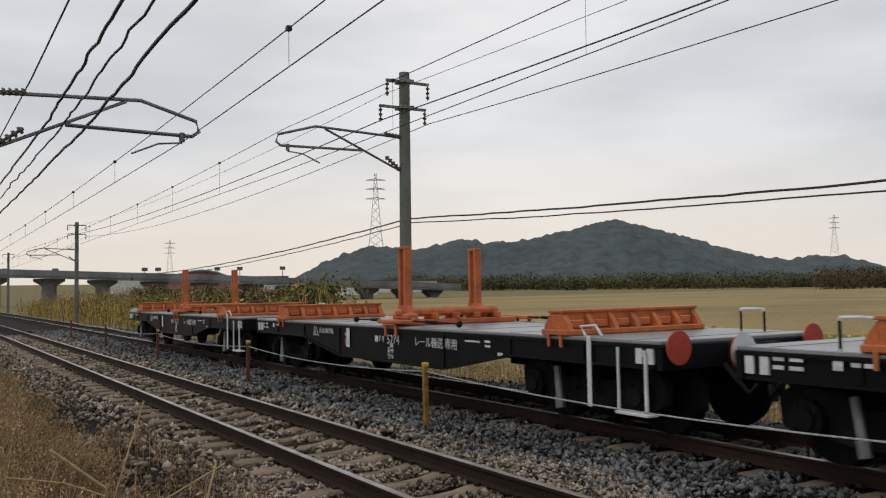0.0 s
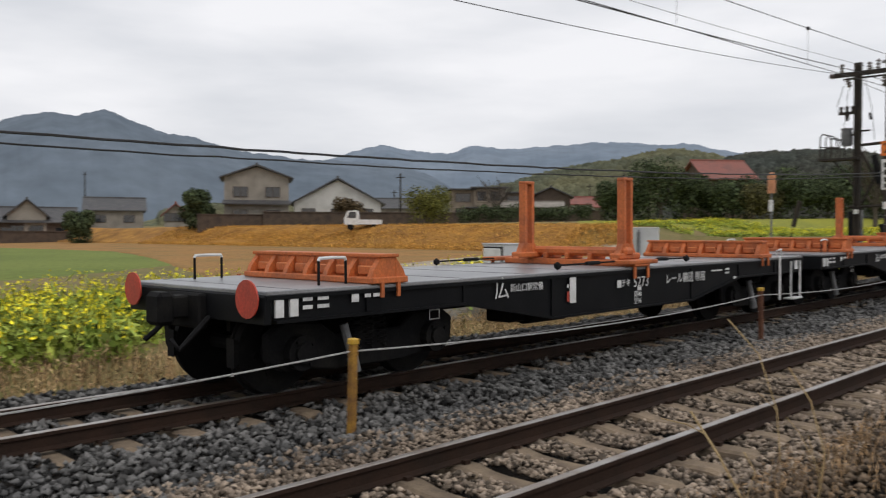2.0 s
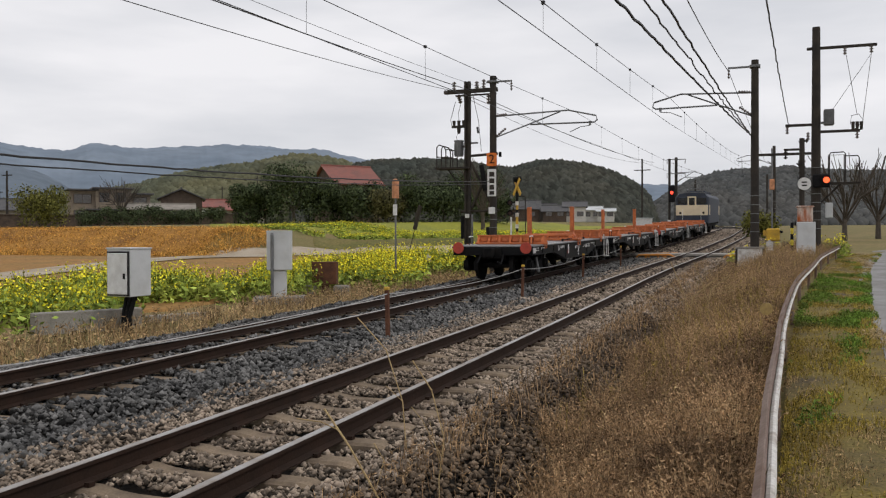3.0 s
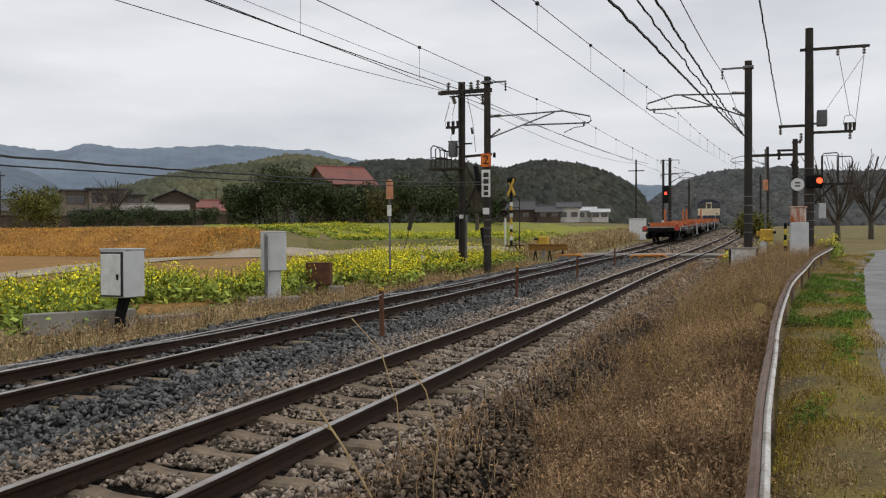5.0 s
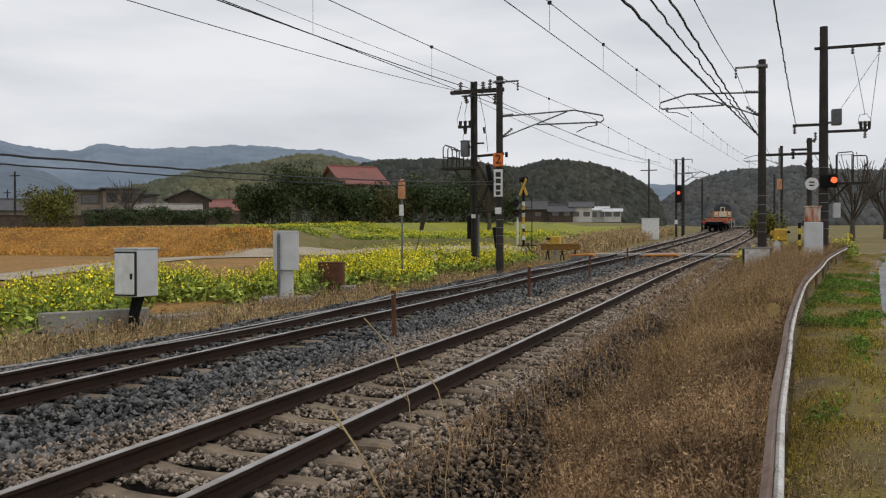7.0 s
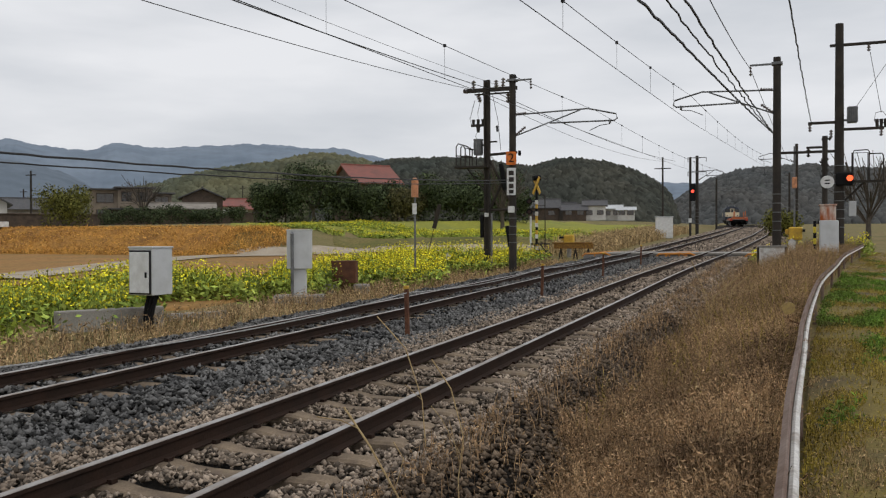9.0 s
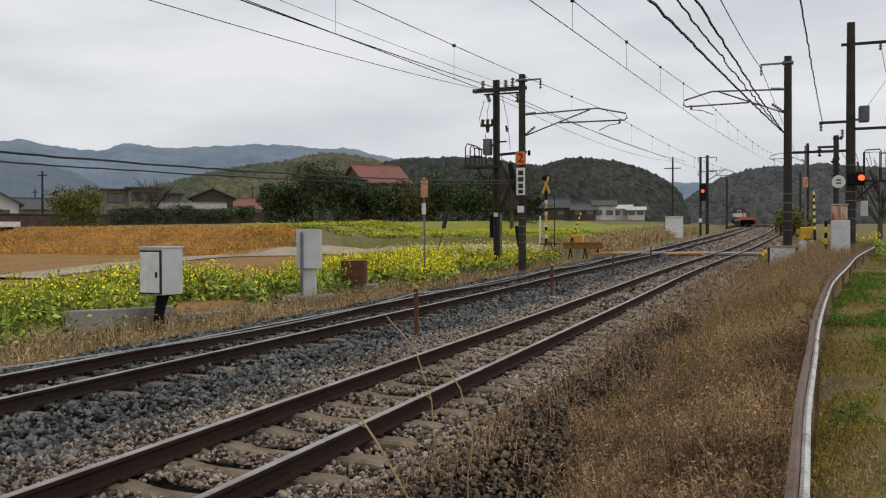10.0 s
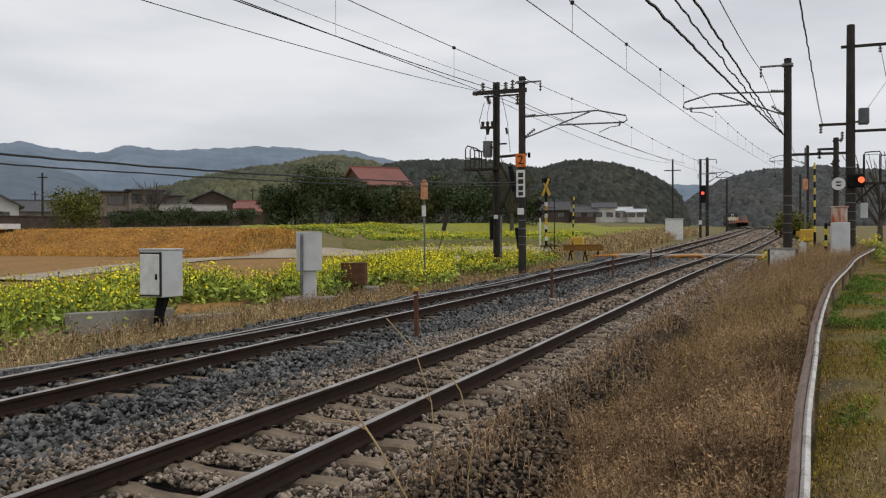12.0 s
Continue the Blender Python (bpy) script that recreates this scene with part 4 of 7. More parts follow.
# ---- overhead line ----
DROP = 1.05


def drop_at(y):
    """Height of the messenger over the contact wire at a pole."""
    return 0.55 if abs(y + 15.3) < 1 else DROP


def wire_z(y, near=False):
    """Height of the contact wire."""
    return GRADE * y + ((4.74 + 0.029 * max(-35, y)) if near else (5.05 + (0.0095 if y > 0 else 0.0215) * max(-40, y)))


def span_wire(name, a, b, sag, r, label, mat=None, twist=0.0, n=24, category="wire", group=""):
    bm = bmesh.new()
    a, b = Vector(a), Vector(b)
    pts = []
    for i in range(n + 1):
        u = i / n
        p = a.lerp(b, u)
        p.z -= sag * 4 * u * (1 - u)
        if twist:
            w = noise.noise((p.y * 1.7, a.x * 9, 4)), noise.noise((p.y * 1.7, a.x * 9, 9))
            p.x += twist * 1.6 * w[0]
            p.z += twist * 1.6 * w[1]
        pts.append(p)
    pipe(bm, pts, r, 5)
    return tagged(put(name, bm, mat or M["wire"]), label, category, group)


def insulator(bm, a, b, r=0.06, n=4):
    a, b = Vector(a), Vector(b)
    tube(bm, a, b, r * 0.4, seg=8)
    for k in range(n):
        p = a.lerp(b, (k + 0.5) / n)
        d = (b - a).normalized() * 0.022
        tube(bm, p - d, p + d, r, r * 0.8, seg=10)


def cantilever(parent, s, reach, z_top, z_low):
    """Bracket towards the track: s is -1 or 1, the side to which it reaches; heights over the pole's foot."""
    bm = bmesh.new()
    pipe(bm, [(0, 0, z_top), (s * reach * 0.8, 0, z_top + 0.10), (s * (reach + 0.35), 0, z_top - 0.18), (s * (reach + 0.40), 0, z_top - 0.36), (s * (reach + 0.28), 0, z_top - 0.45), (s * reach * 0.40, 0, z_top - 0.42)], 0.034, 7)
    pipe(bm, [(0, 0, z_low), (s * reach * 0.72, 0, z_top + 0.06)], 0.030, 7)
    pipe(bm, [(s * (reach + 0.10), 0, z_top - 0.43), (s * (reach + 0.10), 0, z_top - 0.58), (s * (reach - 0.3), 0, z_top - 0.62), (s * (reach - 0.75), 0, z_top - 0.82)], 0.018, 6)
    tube(bm, (s * (reach + 0.10), 0, z_top - 0.40), (s * (reach + 0.10), 0, z_top - 0.56), 0.05, seg=8)
    part("bracket", bm, M["steel"], parent, "grey tubular bracket for the contact wire")
    bm = bmesh.new()
    insulator(bm, (s * 0.15, 0, z_top + 0.02), (s * 0.62, 0, z_top + 0.06), 0.07, 5)
    part("insulator", bm, M["insulator"], parent)
    bm = bmesh.new()
    insulator(bm, (s * 0.15, 0, z_low + 0.09), (s * 0.58, 0, z_low + 0.42), 0.07, 5)
    part("insulator", bm, M["insulator"], parent)


def build_pole(x, y, height, side, reach, mat, label, arms=(), straps=True, zt=None, r=0.17, group="catenary poles", bracket=True):
    z = ground_z(x, y)
    p = empty("catenary_pole", pose(x, y, z - 0.1), label, "pole", group)
    bm = bmesh.new()
    tube(bm, (0, 0, 0), (0, 0, height), r, r * 0.82, seg=18)
    part("shaft", bm, mat, p)
    if straps:
        for k in range(5):
            bm = bmesh.new()
            zz = 1.6 + k * 0.35
            tube(bm, (0, 0, zz), (0, 0, zz + 0.03), r + 0.004, seg=18)
            part("strap", bm, M["steel"], p)
    if bracket:
        zt = wire_z(y, x > -5) + drop_at(y) - (z - 0.1)
        cantilever(p, side, reach, zt, zt - 0.95)
    for dz, xa, xb in arms:
        bm = bmesh.new()
        box(bm, xa, xb, -0.03, 0.03, height - dz - 0.035, height - dz + 0.035)
        box(bm, -0.2, 0.2, -r - 0.02, r + 0.02, height - dz - 0.05, height - dz + 0.05, 0.01)
        part("cross_arm", bm, M["steel"], p)
        for xx in (xa + 0.03, xb - 0.03):
            if abs(xx) > 0.4:
                bm = bmesh.new()
                insulator(bm, (xx, 0, height - dz - 0.05), (xx, 0, height - dz - 0.42), 0.055, 3)
                part("insulator", bm, M["insulator"], p)
    return p


MOSSY = "mossy concrete catenary pole with steel bracket and cross arms"
build_pole(-11.2, -20.1, 8.2, 1, 3.2, M["pole_concrete"], MOSSY, arms=((0.25, -0.75, 0.55), (0.95, -0.65, 0.75)))
build_pole(-11.2, -73.3, 8.2, 1, 3.2, M["pole_concrete"], MOSSY, arms=((0.25, -0.7, 0.7), (0.95, -0.7, 0.7)))
build_pole(-11.0, -126.5, 8.2, 1, 3.2, M["pole_concrete"], MOSSY, arms=((0.25, -0.7, 0.7),))
build_pole(-0.95, -15.3, 8.2, -1, 3.0, M["pole_concrete"], MOSSY, arms=((0.6, -0.8, 0.3),))
build_pole(-0.6, -73.3, 8.2, -1, 3.3, M["pole_concrete"], MOSSY)
POLE_X = build_pole(-10.95, 36.0, 8.85, 1, 4.1, M["pole_dark"], "dark catenary pole with signs and a bracket", arms=((0.25, -0.3, 0.85),))
build_pole(-0.30, 36.0, 8.3, -1, 3.5, M["pole_dark"], "dark catenary pole banded with steel straps", arms=((0.25, -1.0, 0.15),))
build_pole(-8.1, 89.0, 8.3, 1, 2.2, M["pole_dark"], "dark catenary pole beside the far signal", arms=((0.2, -0.9, 0.9), (1.6, -0.9, 0.9)))
build_pole(1.0, 89.0, 8.3, -1, 3.0, M["pole_dark"], "dark catenary pole beyond the crossing")
build_pole(-10.0, 142.0, 8.3, 1, 3.2, M["pole_dark"], "dark catenary pole on the curve")
build_pole(0.6, 142.0, 8.3, -1, 3.0, M["pole_dark"], "dark catenary pole on the curve")


def overhead(centre, name):
    near = centre == NEAR
    ys = [-126.5, -73.3, -15.3 if near else -20.1, 36.0, 89.0, 142.0, 200.0]
    for i, (a, b) in enumerate(zip(ys, ys[1:])):
        za, zb = wire_z(a, near), wire_z(b, near)
        o = 0.15 if i % 2 else -0.15
        xa, xb = centre + bend(a) + o, centre + bend(b) - o
        span_wire("contact_wire", (xa, a, za), (xb, b, zb), 0.02, 0.0085, "dark copper contact wire over the track", group=name)
        span_wire("messenger_wire", (xa, a, za + drop_at(a)), (xb, b, zb + drop_at(b)), 0.34, 0.0085, "dark messenger wire over the contact wire", group=name)
        bm = bmesh.new()
        n = 10
        for k in range(1, n):
            u = k / n
            x, y = xa + (xb - xa) * u, a + (b - a) * u
            z0 = za + (zb - za) * u
            z1 = z0 + drop_at(a) + (drop_at(b) - drop_at(a)) * u - 0.34 * 4 * u * (1 - u)
            pipe(bm, [(x, y, z0), (x, y, z1)], 0.004, 4)
            box(bm, x - 0.03, x + 0.03, y - 0.04, y + 0.04, z1 - 0.03, z1 + 0.03)
        tagged(put("dropper_wires", bm, M["wire"]), "thin droppers between contact and messenger wire", "wires", kind="stuff")


overhead(NEAR, "wires over the empty track")
overhead(FAR, "wires over the train track")


def line_along(name, pts, r, label, sag=0.5, twist=0.0, mat=None, n=24, group=""):
    for a, b in zip(pts, pts[1:]):
        span_wire(name, a, b, sag, r, label, mat, twist, n, group=group)


def pole_line(x, over, ys=(-126.5, -73.3, -20.1, 36.0, 89.0)):
    return [(x + bend(y), y, ground_z(x, y) - 0.1 + over) for y in ys]


line_along("feeder_wire", [(-10.5, -126.5, 5.0), (-10.5, -73.3, 5.35), (-10.55, -20.1, 5.85), (-12.1, 36, 8.15), (-10.2, 89, 9.2)], 0.016, "black feeder wire along the poles", 0.40)
line_along("feeder_wire", [(-11.9, -126.5, 5.0), (-11.9, -73.3, 5.35), (-11.95, -20.1, 5.85), (-12.85, 36, 8.15), (-11.0, 89, 9.2)], 0.011, "black feeder wire along the poles", 0.70)
line_along("feeder_wire", [(-10.6, -73.3, 6.0), (-10.65, -20.1, 6.55), (-11.5, 36, 8.2)], 0.007, "thin wire along the pole tops", 0.50)
line_along("signal_cable", pole_line(-11.3, 4.30, (-73.3, -20.1, 36.0)), 0.020, "twisted black cable slung low along the line", 0.78, 0.012, M["cable"], 160)
line_along("signal_cable", pole_line(-11.4, 4.18, (-73.3, -20.1, 36.0)), 0.014, "twisted black cable slung low along the line", 0.80, 0.010, M["cable"], 160)
line_along("feeder_wire", [(-1.7, -70, 4.2), (-1.65, -15.3, 4.95), (-1.55, 18.5, 6.7), (-1.28, 36, 8.2), (0.2, 89, 9.0)], 0.013, "black feeder wire on the roadside poles", 0.1)
for o, r, tw in ((0.0, 0.024, 0.02), (0.36, 0.016, 0.03), (0.62, 0.020, 0.02)):
    line_along("power_cable", [(-2.5 + o, -70, 3.4), (-2.5 + o, -15.3, 4.25), (-2.0 + o, 12.3, 5.05), (-0.45, 36, 5.65)], r, "thick twisted black cable along the roadside poles", 0.05, tw, M["cable"], 90)
line_along("power_cable", [(-1.2, -70, 3.9), (-0.9, -15.3, 4.7), (0.0, 14.5, 5.65), (0.97, 38, 6.22)], 0.016, "twisted black cable to the crossing", 0.1, 0.02, M["cable"], 90)


# ---- yellow-topped posts and rope between the tracks ----
POSTS = [(-5.8, y) for y in (-39.2, -31.8, -24.4, -16.95, -9.9, -2.7, 4.85, 13.1, 21.6, 29.6, 38.0)]


def build_posts():
    for x, y in POSTS:
        z = rail_z(y)
        p = empty("rope_post", pose(x, y, z - 0.25, random.uniform(-1.5, 1.5), random.uniform(-2, 2)), "rusty yellow steel post in the ballast holding a rope", "post", "posts between the tracks")
        bm = bmesh.new()
        box(bm, -0.032, 0.032, -0.032, 0.032, 0, 0.86, 0.006)
        part("shaft", bm, M["post_rust"] if -12 < y < 10 else M["rust"], p)
        bm = bmesh.new()
        box(bm, -0.04, 0.04, -0.04, 0.04, 0.86, 0.915, 0.01)
        part("cap", bm, M["yellow"], p, "bright yellow cap")
    for (xa, ya), (xb, yb) in zip(POSTS, POSTS[1:]):
        span_wire("rope", (xa, ya, rail_z(ya) + 0.55), (xb, yb, rail_z(yb) + 0.55), 0.10, 0.008, "thin grey rope slung between the posts", M["rope"], 0, 14, "rope", "ropes between the tracks")


M["post_rust"] = material("rusty_yellow_paint", (0.35, 0.19, 0.04), 0.75, scale=9, fine=60, second=(0.15, 0.075, 0.035), patch=0.48, bump=0.3)
M["rope"] = material("grey_rope", (0.42, 0.42, 0.41), 0.8, scale=20)
build_posts()


def by_bearing(az, d):
    return -d * math.sin(radians(az)), d * math.cos(radians(az))


# ---- guard rail along the lane ----
GUARD = [(-0.45, -14), (-0.25, -6), (-0.12, 0.6), (-0.035, 3.7), (0.0, 5.6), (0.03, 6.5), (0.10, 8.4), (0.16, 10.3), (0.35, 14.2), (0.64, 18.9), (1.2, 25.0), (1.85, 32.0), (3.3, 43.0)]


def guard_x(y):
    return spline([p[1] for p in GUARD], [p[0] for p in GUARD], y)


def build_guard_rail():
    g = empty("guard_rail", pose(0, 0, 0), "rusty brown corrugated guard rail with a white lower edge", "guard rail")
    sect = [(0.03, 0.625), (0.0, 0.60), (0.0, 0.575), (0.035, 0.555), (0.035, 0.53), (0.0, 0.51), (0.0, 0.485), (0.03, 0.465)]
    ys = list(np.arange(-14, 43.1, 0.7))
    bm = bmesh.new()
    rows_ = []
    for y in ys:
        z = ground_z(guard_x(y), y) * 0 + rail_z(y) + 0.0
        rows_.append([bm.verts.new((guard_x(y) + a, y, z + b - 0.02)) for a, b in sect] + [bm.verts.new((guard_x(y) + a + 0.006, y, z + b - 0.02)) for a, b in reversed(sect)])
    n = len(sect) * 2
    for a, b in zip(rows_, rows_[1:]):
        for k in range(n):
            bm.faces.new((a[k], b[k], b[(k + 1) % n], a[(k + 1) % n]))
    bmesh.ops.recalc_face_normals(bm, faces=bm.faces)
    part("beam", bm, M["guard_rust"], g)
    bm = bmesh.new()
    pts = [(guard_x(y) + 0.062, y, rail_z(y) + 0.475) for y in ys]
    pipe(bm, pts, 0.024, 8)
    part("white_pipe", bm, M["white_worn"], g, "chipped white pipe")
    for y in np.arange(-13, 42, 4.0):
        bm = bmesh.new()
        x, z = guard_x(y), rail_z(y)
        tube(bm, (x + 0.045, y, z - 0.5), (x + 0.045, y, z + 0.46), 0.035, seg=10)
        part("post", bm, M["guard_rust"], g)
    z = rail_z(11.2)
    r = empty("reflector", pose(guard_x(11.2) - 0.16, 11.2, z + 0.62), "faded amber round reflector on a rusty stay", "reflector")
    bm = bmesh.new()
    disc(bm, (0, 0, 0), 0.075, "y", 0.02, 20)
    part("lens", bm, M["amber_dull"], r)
    bm = bmesh.new()
    pipe(bm, [(0, 0.02, 0), (0.0, 0.02, -0.14), (0.14, 0.02, -0.2)], 0.012)
    part("stay", bm, M["rust"], r)


M["guard_rust"] = material("rust_stained_galvanised_steel", (0.245, 0.185, 0.155), 0.75, 0.2, scale=2.5, fine=40, second=(0.15, 0.095, 0.07), bump=0.3)
M["white_worn"] = material("chipped_white_paint", (0.66, 0.65, 0.62), 0.6, scale=6, fine=40, second=(0.36, 0.31, 0.26), patch=0.56)
M["amber_dull"] = material("dull_amber_plastic", (0.42, 0.30, 0.10), 0.4, scale=30, fine=120, second=(0.30, 0.2, 0.08))
build_guard_rail()


# ---- loose stones of the ballast ----
def scatter_stones(name, n, x0, x1, y0, y1, mat, size, label):
    x = rng.uniform(x0, x1, n)
    y = rng.uniform(y0, y1, n)
    keep = np.ones(n, bool)
    for c, start in ((NEAR, -45.0), (FAR, -20.0)):
        dx = np.abs(x - c)
        keep &= ~((dx < 1.0) & (np.abs((y - start + 0.3) % 0.6 - 0.3) < 0.135))
        for o in (-0.566, 0.566):
            keep &= ~(np.abs(x - c - o) < 0.085)
    x, y = x[keep], y[keep]
    n = len(x)
    left, right = FAR - 1.9, NEAR + 1.7
    top = np.where(x < left, -0.19 - (left - x) * 0.64, np.where(x > right, -0.19 - (x - right) * 0.64, -0.19))
    mound = 0.03 * np.sin(x * 5.1 + y * 0.7) * np.sin(y * 2.3 + x)
    zr = np.array([rail_z(v) for v in y]) + top + mound + rng.uniform(-0.015, 0.025, n)
    bx = np.array([bend(v) for v in y])
    base = np.array([(1, 0, 0), (-1, 0, 0), (0, 1, 0), (0, -1, 0), (0, 0, 1), (0, 0, -1)], float)
    tri = np.array([(0, 2, 4), (2, 1, 4), (1, 3, 4), (3, 0, 4), (2, 0, 5), (1, 2, 5), (3, 1, 5), (0, 3, 5)])
    s = rng.uniform(size * 0.55, size * 1.3, (n, 1, 1))
    p = base[None] * s * rng.uniform(0.6, 1.3, (n, 6, 1)) + rng.normal(0, 0.25, (n, 6, 3)) * s
    a = rng.uniform(0, math.tau, n)
    ca, sa = np.cos(a)[:, None], np.sin(a)[:, None]
    px, py = p[..., 0] * ca - p[..., 1] * sa, p[..., 0] * sa + p[..., 1] * ca
    v = np.stack([px + (x + bx)[:, None], py + y[:, None], p[..., 2] * 0.8 + zr[:, None]], -1)
    f = (tri[None] + (np.arange(n) * 6)[:, None, None]).reshape(-1, 3)
    return tagged(mesh_from_arrays(name, v.reshape(-1, 3), f, mat), label, "ballast stones", kind="stuff")


scatter_stones("ballast_stones", 26000, -2.55, -1.35, -9, 18, M["shoulder_stone"], 0.030, "loose dark brown stones on the ballast shoulder")
scatter_stones("ballast_stones", 82000, -5.7, -2.45, -9, 18, M["stone"], 0.028, "loose brown-grey ballast stones round the empty track")
scatter_stones("ballast_stones", 30000, -5.7, -1.5, 18, 48, M["stone"], 0.045, "loose brown-grey ballast stones round the empty track")
scatter_stones("ballast_stones", 16000, -5.7, -1.5, -45, -9, M["stone"], 0.045, "loose brown-grey ballast stones round the empty track")
scatter_stones("dark_ballast_stones", 75000, -10.6, -5.3, -13, 20, M["dark_stone"], 0.037, "loose dark grey ballast stones round the train's track")
scatter_stones("dark_ballast_stones", 26000, -10.6, -5.3, 20, 48, M["dark_stone"], 0.05, "loose dark grey ballast stones round the train's track")

scatter_stones("ballast_stones", 16000, -5.7, -1.4, 48, 130, M["stone"], 0.075, "loose brown-grey ballast stones beyond the crossing")
scatter_stones("dark_ballast_stones", 16000, -10.4, -5.6, 48, 130, M["stone"], 0.075, "loose brown-grey ballast stones beyond the crossing")


# ---- dry weeds between the ballast and the guard rail ----
scatter_stones("dark_ballast_stones", 26000, -10.6, -5.3, -50, -13, M["dark_stone"], 0.055, "loose dark grey ballast stones round the train's track")


def scatter_blades(name, xs, ys, height, mat, label, lean=0.35, width=0.006, leaves=3, leaf=0.03, category="weeds", base=None):
    """Thin bent stems, each a narrow strip with a few small side leaves."""
    n = len(xs)
    zs = np.array([base(x, y) if base else ground_z(x, y) for x, y in zip(xs, ys)]) - 0.02
    h = height * rng.uniform(0.45, 1.15, n)
    a = rng.uniform(0, math.tau, n)
    k = rng.uniform(0.1, 1.0, n) * lean * h
    dx, dy = np.cos(a) * k, np.sin(a) * k
    b = rng.uniform(0, math.pi, n)
    wx, wy = np.cos(b) * width, np.sin(b) * width
    p0 = np.stack([xs, ys, zs], -1)
    p1 = p0 + np.stack([dx * 0.3, dy * 0.3, h * 0.55], -1)
    p2 = p0 + np.stack([dx, dy, h], -1)
    w = np.stack([wx, wy, np.zeros(n)], -1)
    v = np.stack([p0 - w, p0 + w, p1 + w * 0.8, p1 - w * 0.8, p2 + w * 0.35, p2 - w * 0.35], 1)
    f = np.array([(0, 1, 2, 3), (3, 2, 4, 5)])
    V, Fc = [v.reshape(-1, 3)], [(f[None] + (np.arange(n) * 6)[:, None, None]).reshape(-1, 4)]
    off = n * 6
    for _ in range(leaves):
        u = rng.uniform(0.35, 1.0, (n, 1))
        c = np.where(u < 0.55, p0 + (p1 - p0) * (u / 0.55), p1 + (p2 - p1) * ((u - 0.55) / 0.45))
        d = rng.normal(0, 1, (n, 3))
        d /= np.linalg.norm(d, axis=1, keepdims=True)
        e = rng.normal(0, 1, (n, 3))
        e -= d * (e * d).sum(1, keepdims=True)
        e /= np.linalg.norm(e, axis=1, keepdims=True)
        L = leaf * rng.uniform(0.5, 1.4, (n, 1))
        q = np.stack([c, c + d * L + e * L * 0.28, c + d * L * 2.0, c + d * L - e * L * 0.28], 1)
        V.append(q.reshape(-1, 3))
        Fc.append(np.arange(n * 4).reshape(-1, 4) + off)
        off += n * 4
    return tagged(mesh_from_arrays(name, np.concatenate(V), np.concatenate(Fc), mat), label, category, kind="stuff")


def weed_material(name, c, s):
    return material(name, c, 0.9, scale=1.2, fine=40, second=s, vary=0.3, per_island=0.8, spec=0.12)


M["weed_brown"] = weed_material("dead_brown_weeds", (0.45, 0.30, 0.165), (0.14, 0.090, 0.053))
M["weed_tan"] = weed_material("straw_weeds", (0.46, 0.345, 0.185), (0.33, 0.23, 0.12))
M["weed_olive"] = weed_material("olive_weeds", (0.36, 0.28, 0.055), (0.25, 0.185, 0.05))
M["weed_moss"] = weed_material("dull_olive_grass", (0.21, 0.18, 0.045), (0.12, 0.095, 0.035))
M["grass_green"] = weed_material("short_green_grass", (0.15, 0.27, 0.04), (0.12, 0.12, 0.04))
M["rape_leaf"] = weed_material("rape_leaf", (0.36, 0.41, 0.085), (0.17, 0.26, 0.05))
M["rape_flower"] = weed_material("rape_blossom", (0.78, 0.70, 0.05), (0.66, 0.55, 0.03))
M["bank_straw"] = weed_material("tawny_straw", (0.64, 0.37, 0.09), (0.42, 0.22, 0.06))


def weed_band(n, y0, y1, xa, xb, power=1.0):
    y = rng.uniform(y0, y1, n)
    u = rng.uniform(0, 1, n) ** power
    g = np.array([guard_x(v) for v in y])
    edge = NEAR + 2.15 + 0.25 * np.sin(y * 1.3) + 0.15 * np.sin(y * 3.7)
    lo = edge + xa * (g - edge)
    x = lo + (g - 0.07 - lo) * u * xb
    keep = np.hypot(x, y) > 2.6
    return x[keep], y[keep]


def weed_base(x, y):
    return ground_z(x, y)


for n, y0, y1, hh, mat, lab in (
        (36000, 2.5, 16, 0.50, "weed_brown", "dense dead brown weeds beside the guard rail"),
        (9000, -2.5, 2.5, 0.45, "weed_brown", "dense dead brown weeds beside the guard rail"),
        (18000, 16, 44, 0.72, "weed_brown", "dense dead brown weeds beside the guard rail"),
        (3000, 3, 44, 0.62, "weed_tan", "straw-coloured tall weed stems"),
        (26000, -26, -2.5, 0.66, "weed_brown", "dead brown weeds on the slope below the lane"),
        (1500, -26, -2.5, 0.85, "weed_tan", "straw-coloured tall weed stems"),
        (11000, -26, -3, 0.55, "weed_moss", "olive-green grass among dead weeds"),
        (2500, 8, 44, 0.75, "weed_olive", "olive-green weeds by the crossing")):
    x, y = weed_band(n, y0, y1, 0.0, 1.0, 0.8)
    scatter_blades("dry_weeds", x, y, hh, M[mat], lab, leaves=15 if "brown" in mat else 4, leaf=0.015, width=0.0026, lean=0.55)
# sparse weeds creeping over the ballast shoulder
y = rng.uniform(-12, 40, 5000)
x = NEAR + 1.3 + np.abs(rng.normal(0, 0.55, 5000))
scatter_blades("dry_weeds", x, y, 0.22, M["weed_brown"], "sparse dead weeds on the ballast shoulder", leaves=3, leaf=0.02, width=0.004, base=lambda a, b: max(ground_z(a, b), rail_z(b) - 0.19 - max(0, a - NEAR - 1.7) * 0.64))
# the verge
def verge_top(a, b):
    return ground_z(a, b) + 0.05


y = 2 + rng.uniform(0, 1, 60000) ** 1.6 * 42
y[:9000] = rng.uniform(-10, 2, 9000)
g = np.array([guard_x(v) for v in y])
x = g + 0.10 + rng.uniform(0, 1, 60000) ** 1.2 * (1.05 + 0.012 * y)


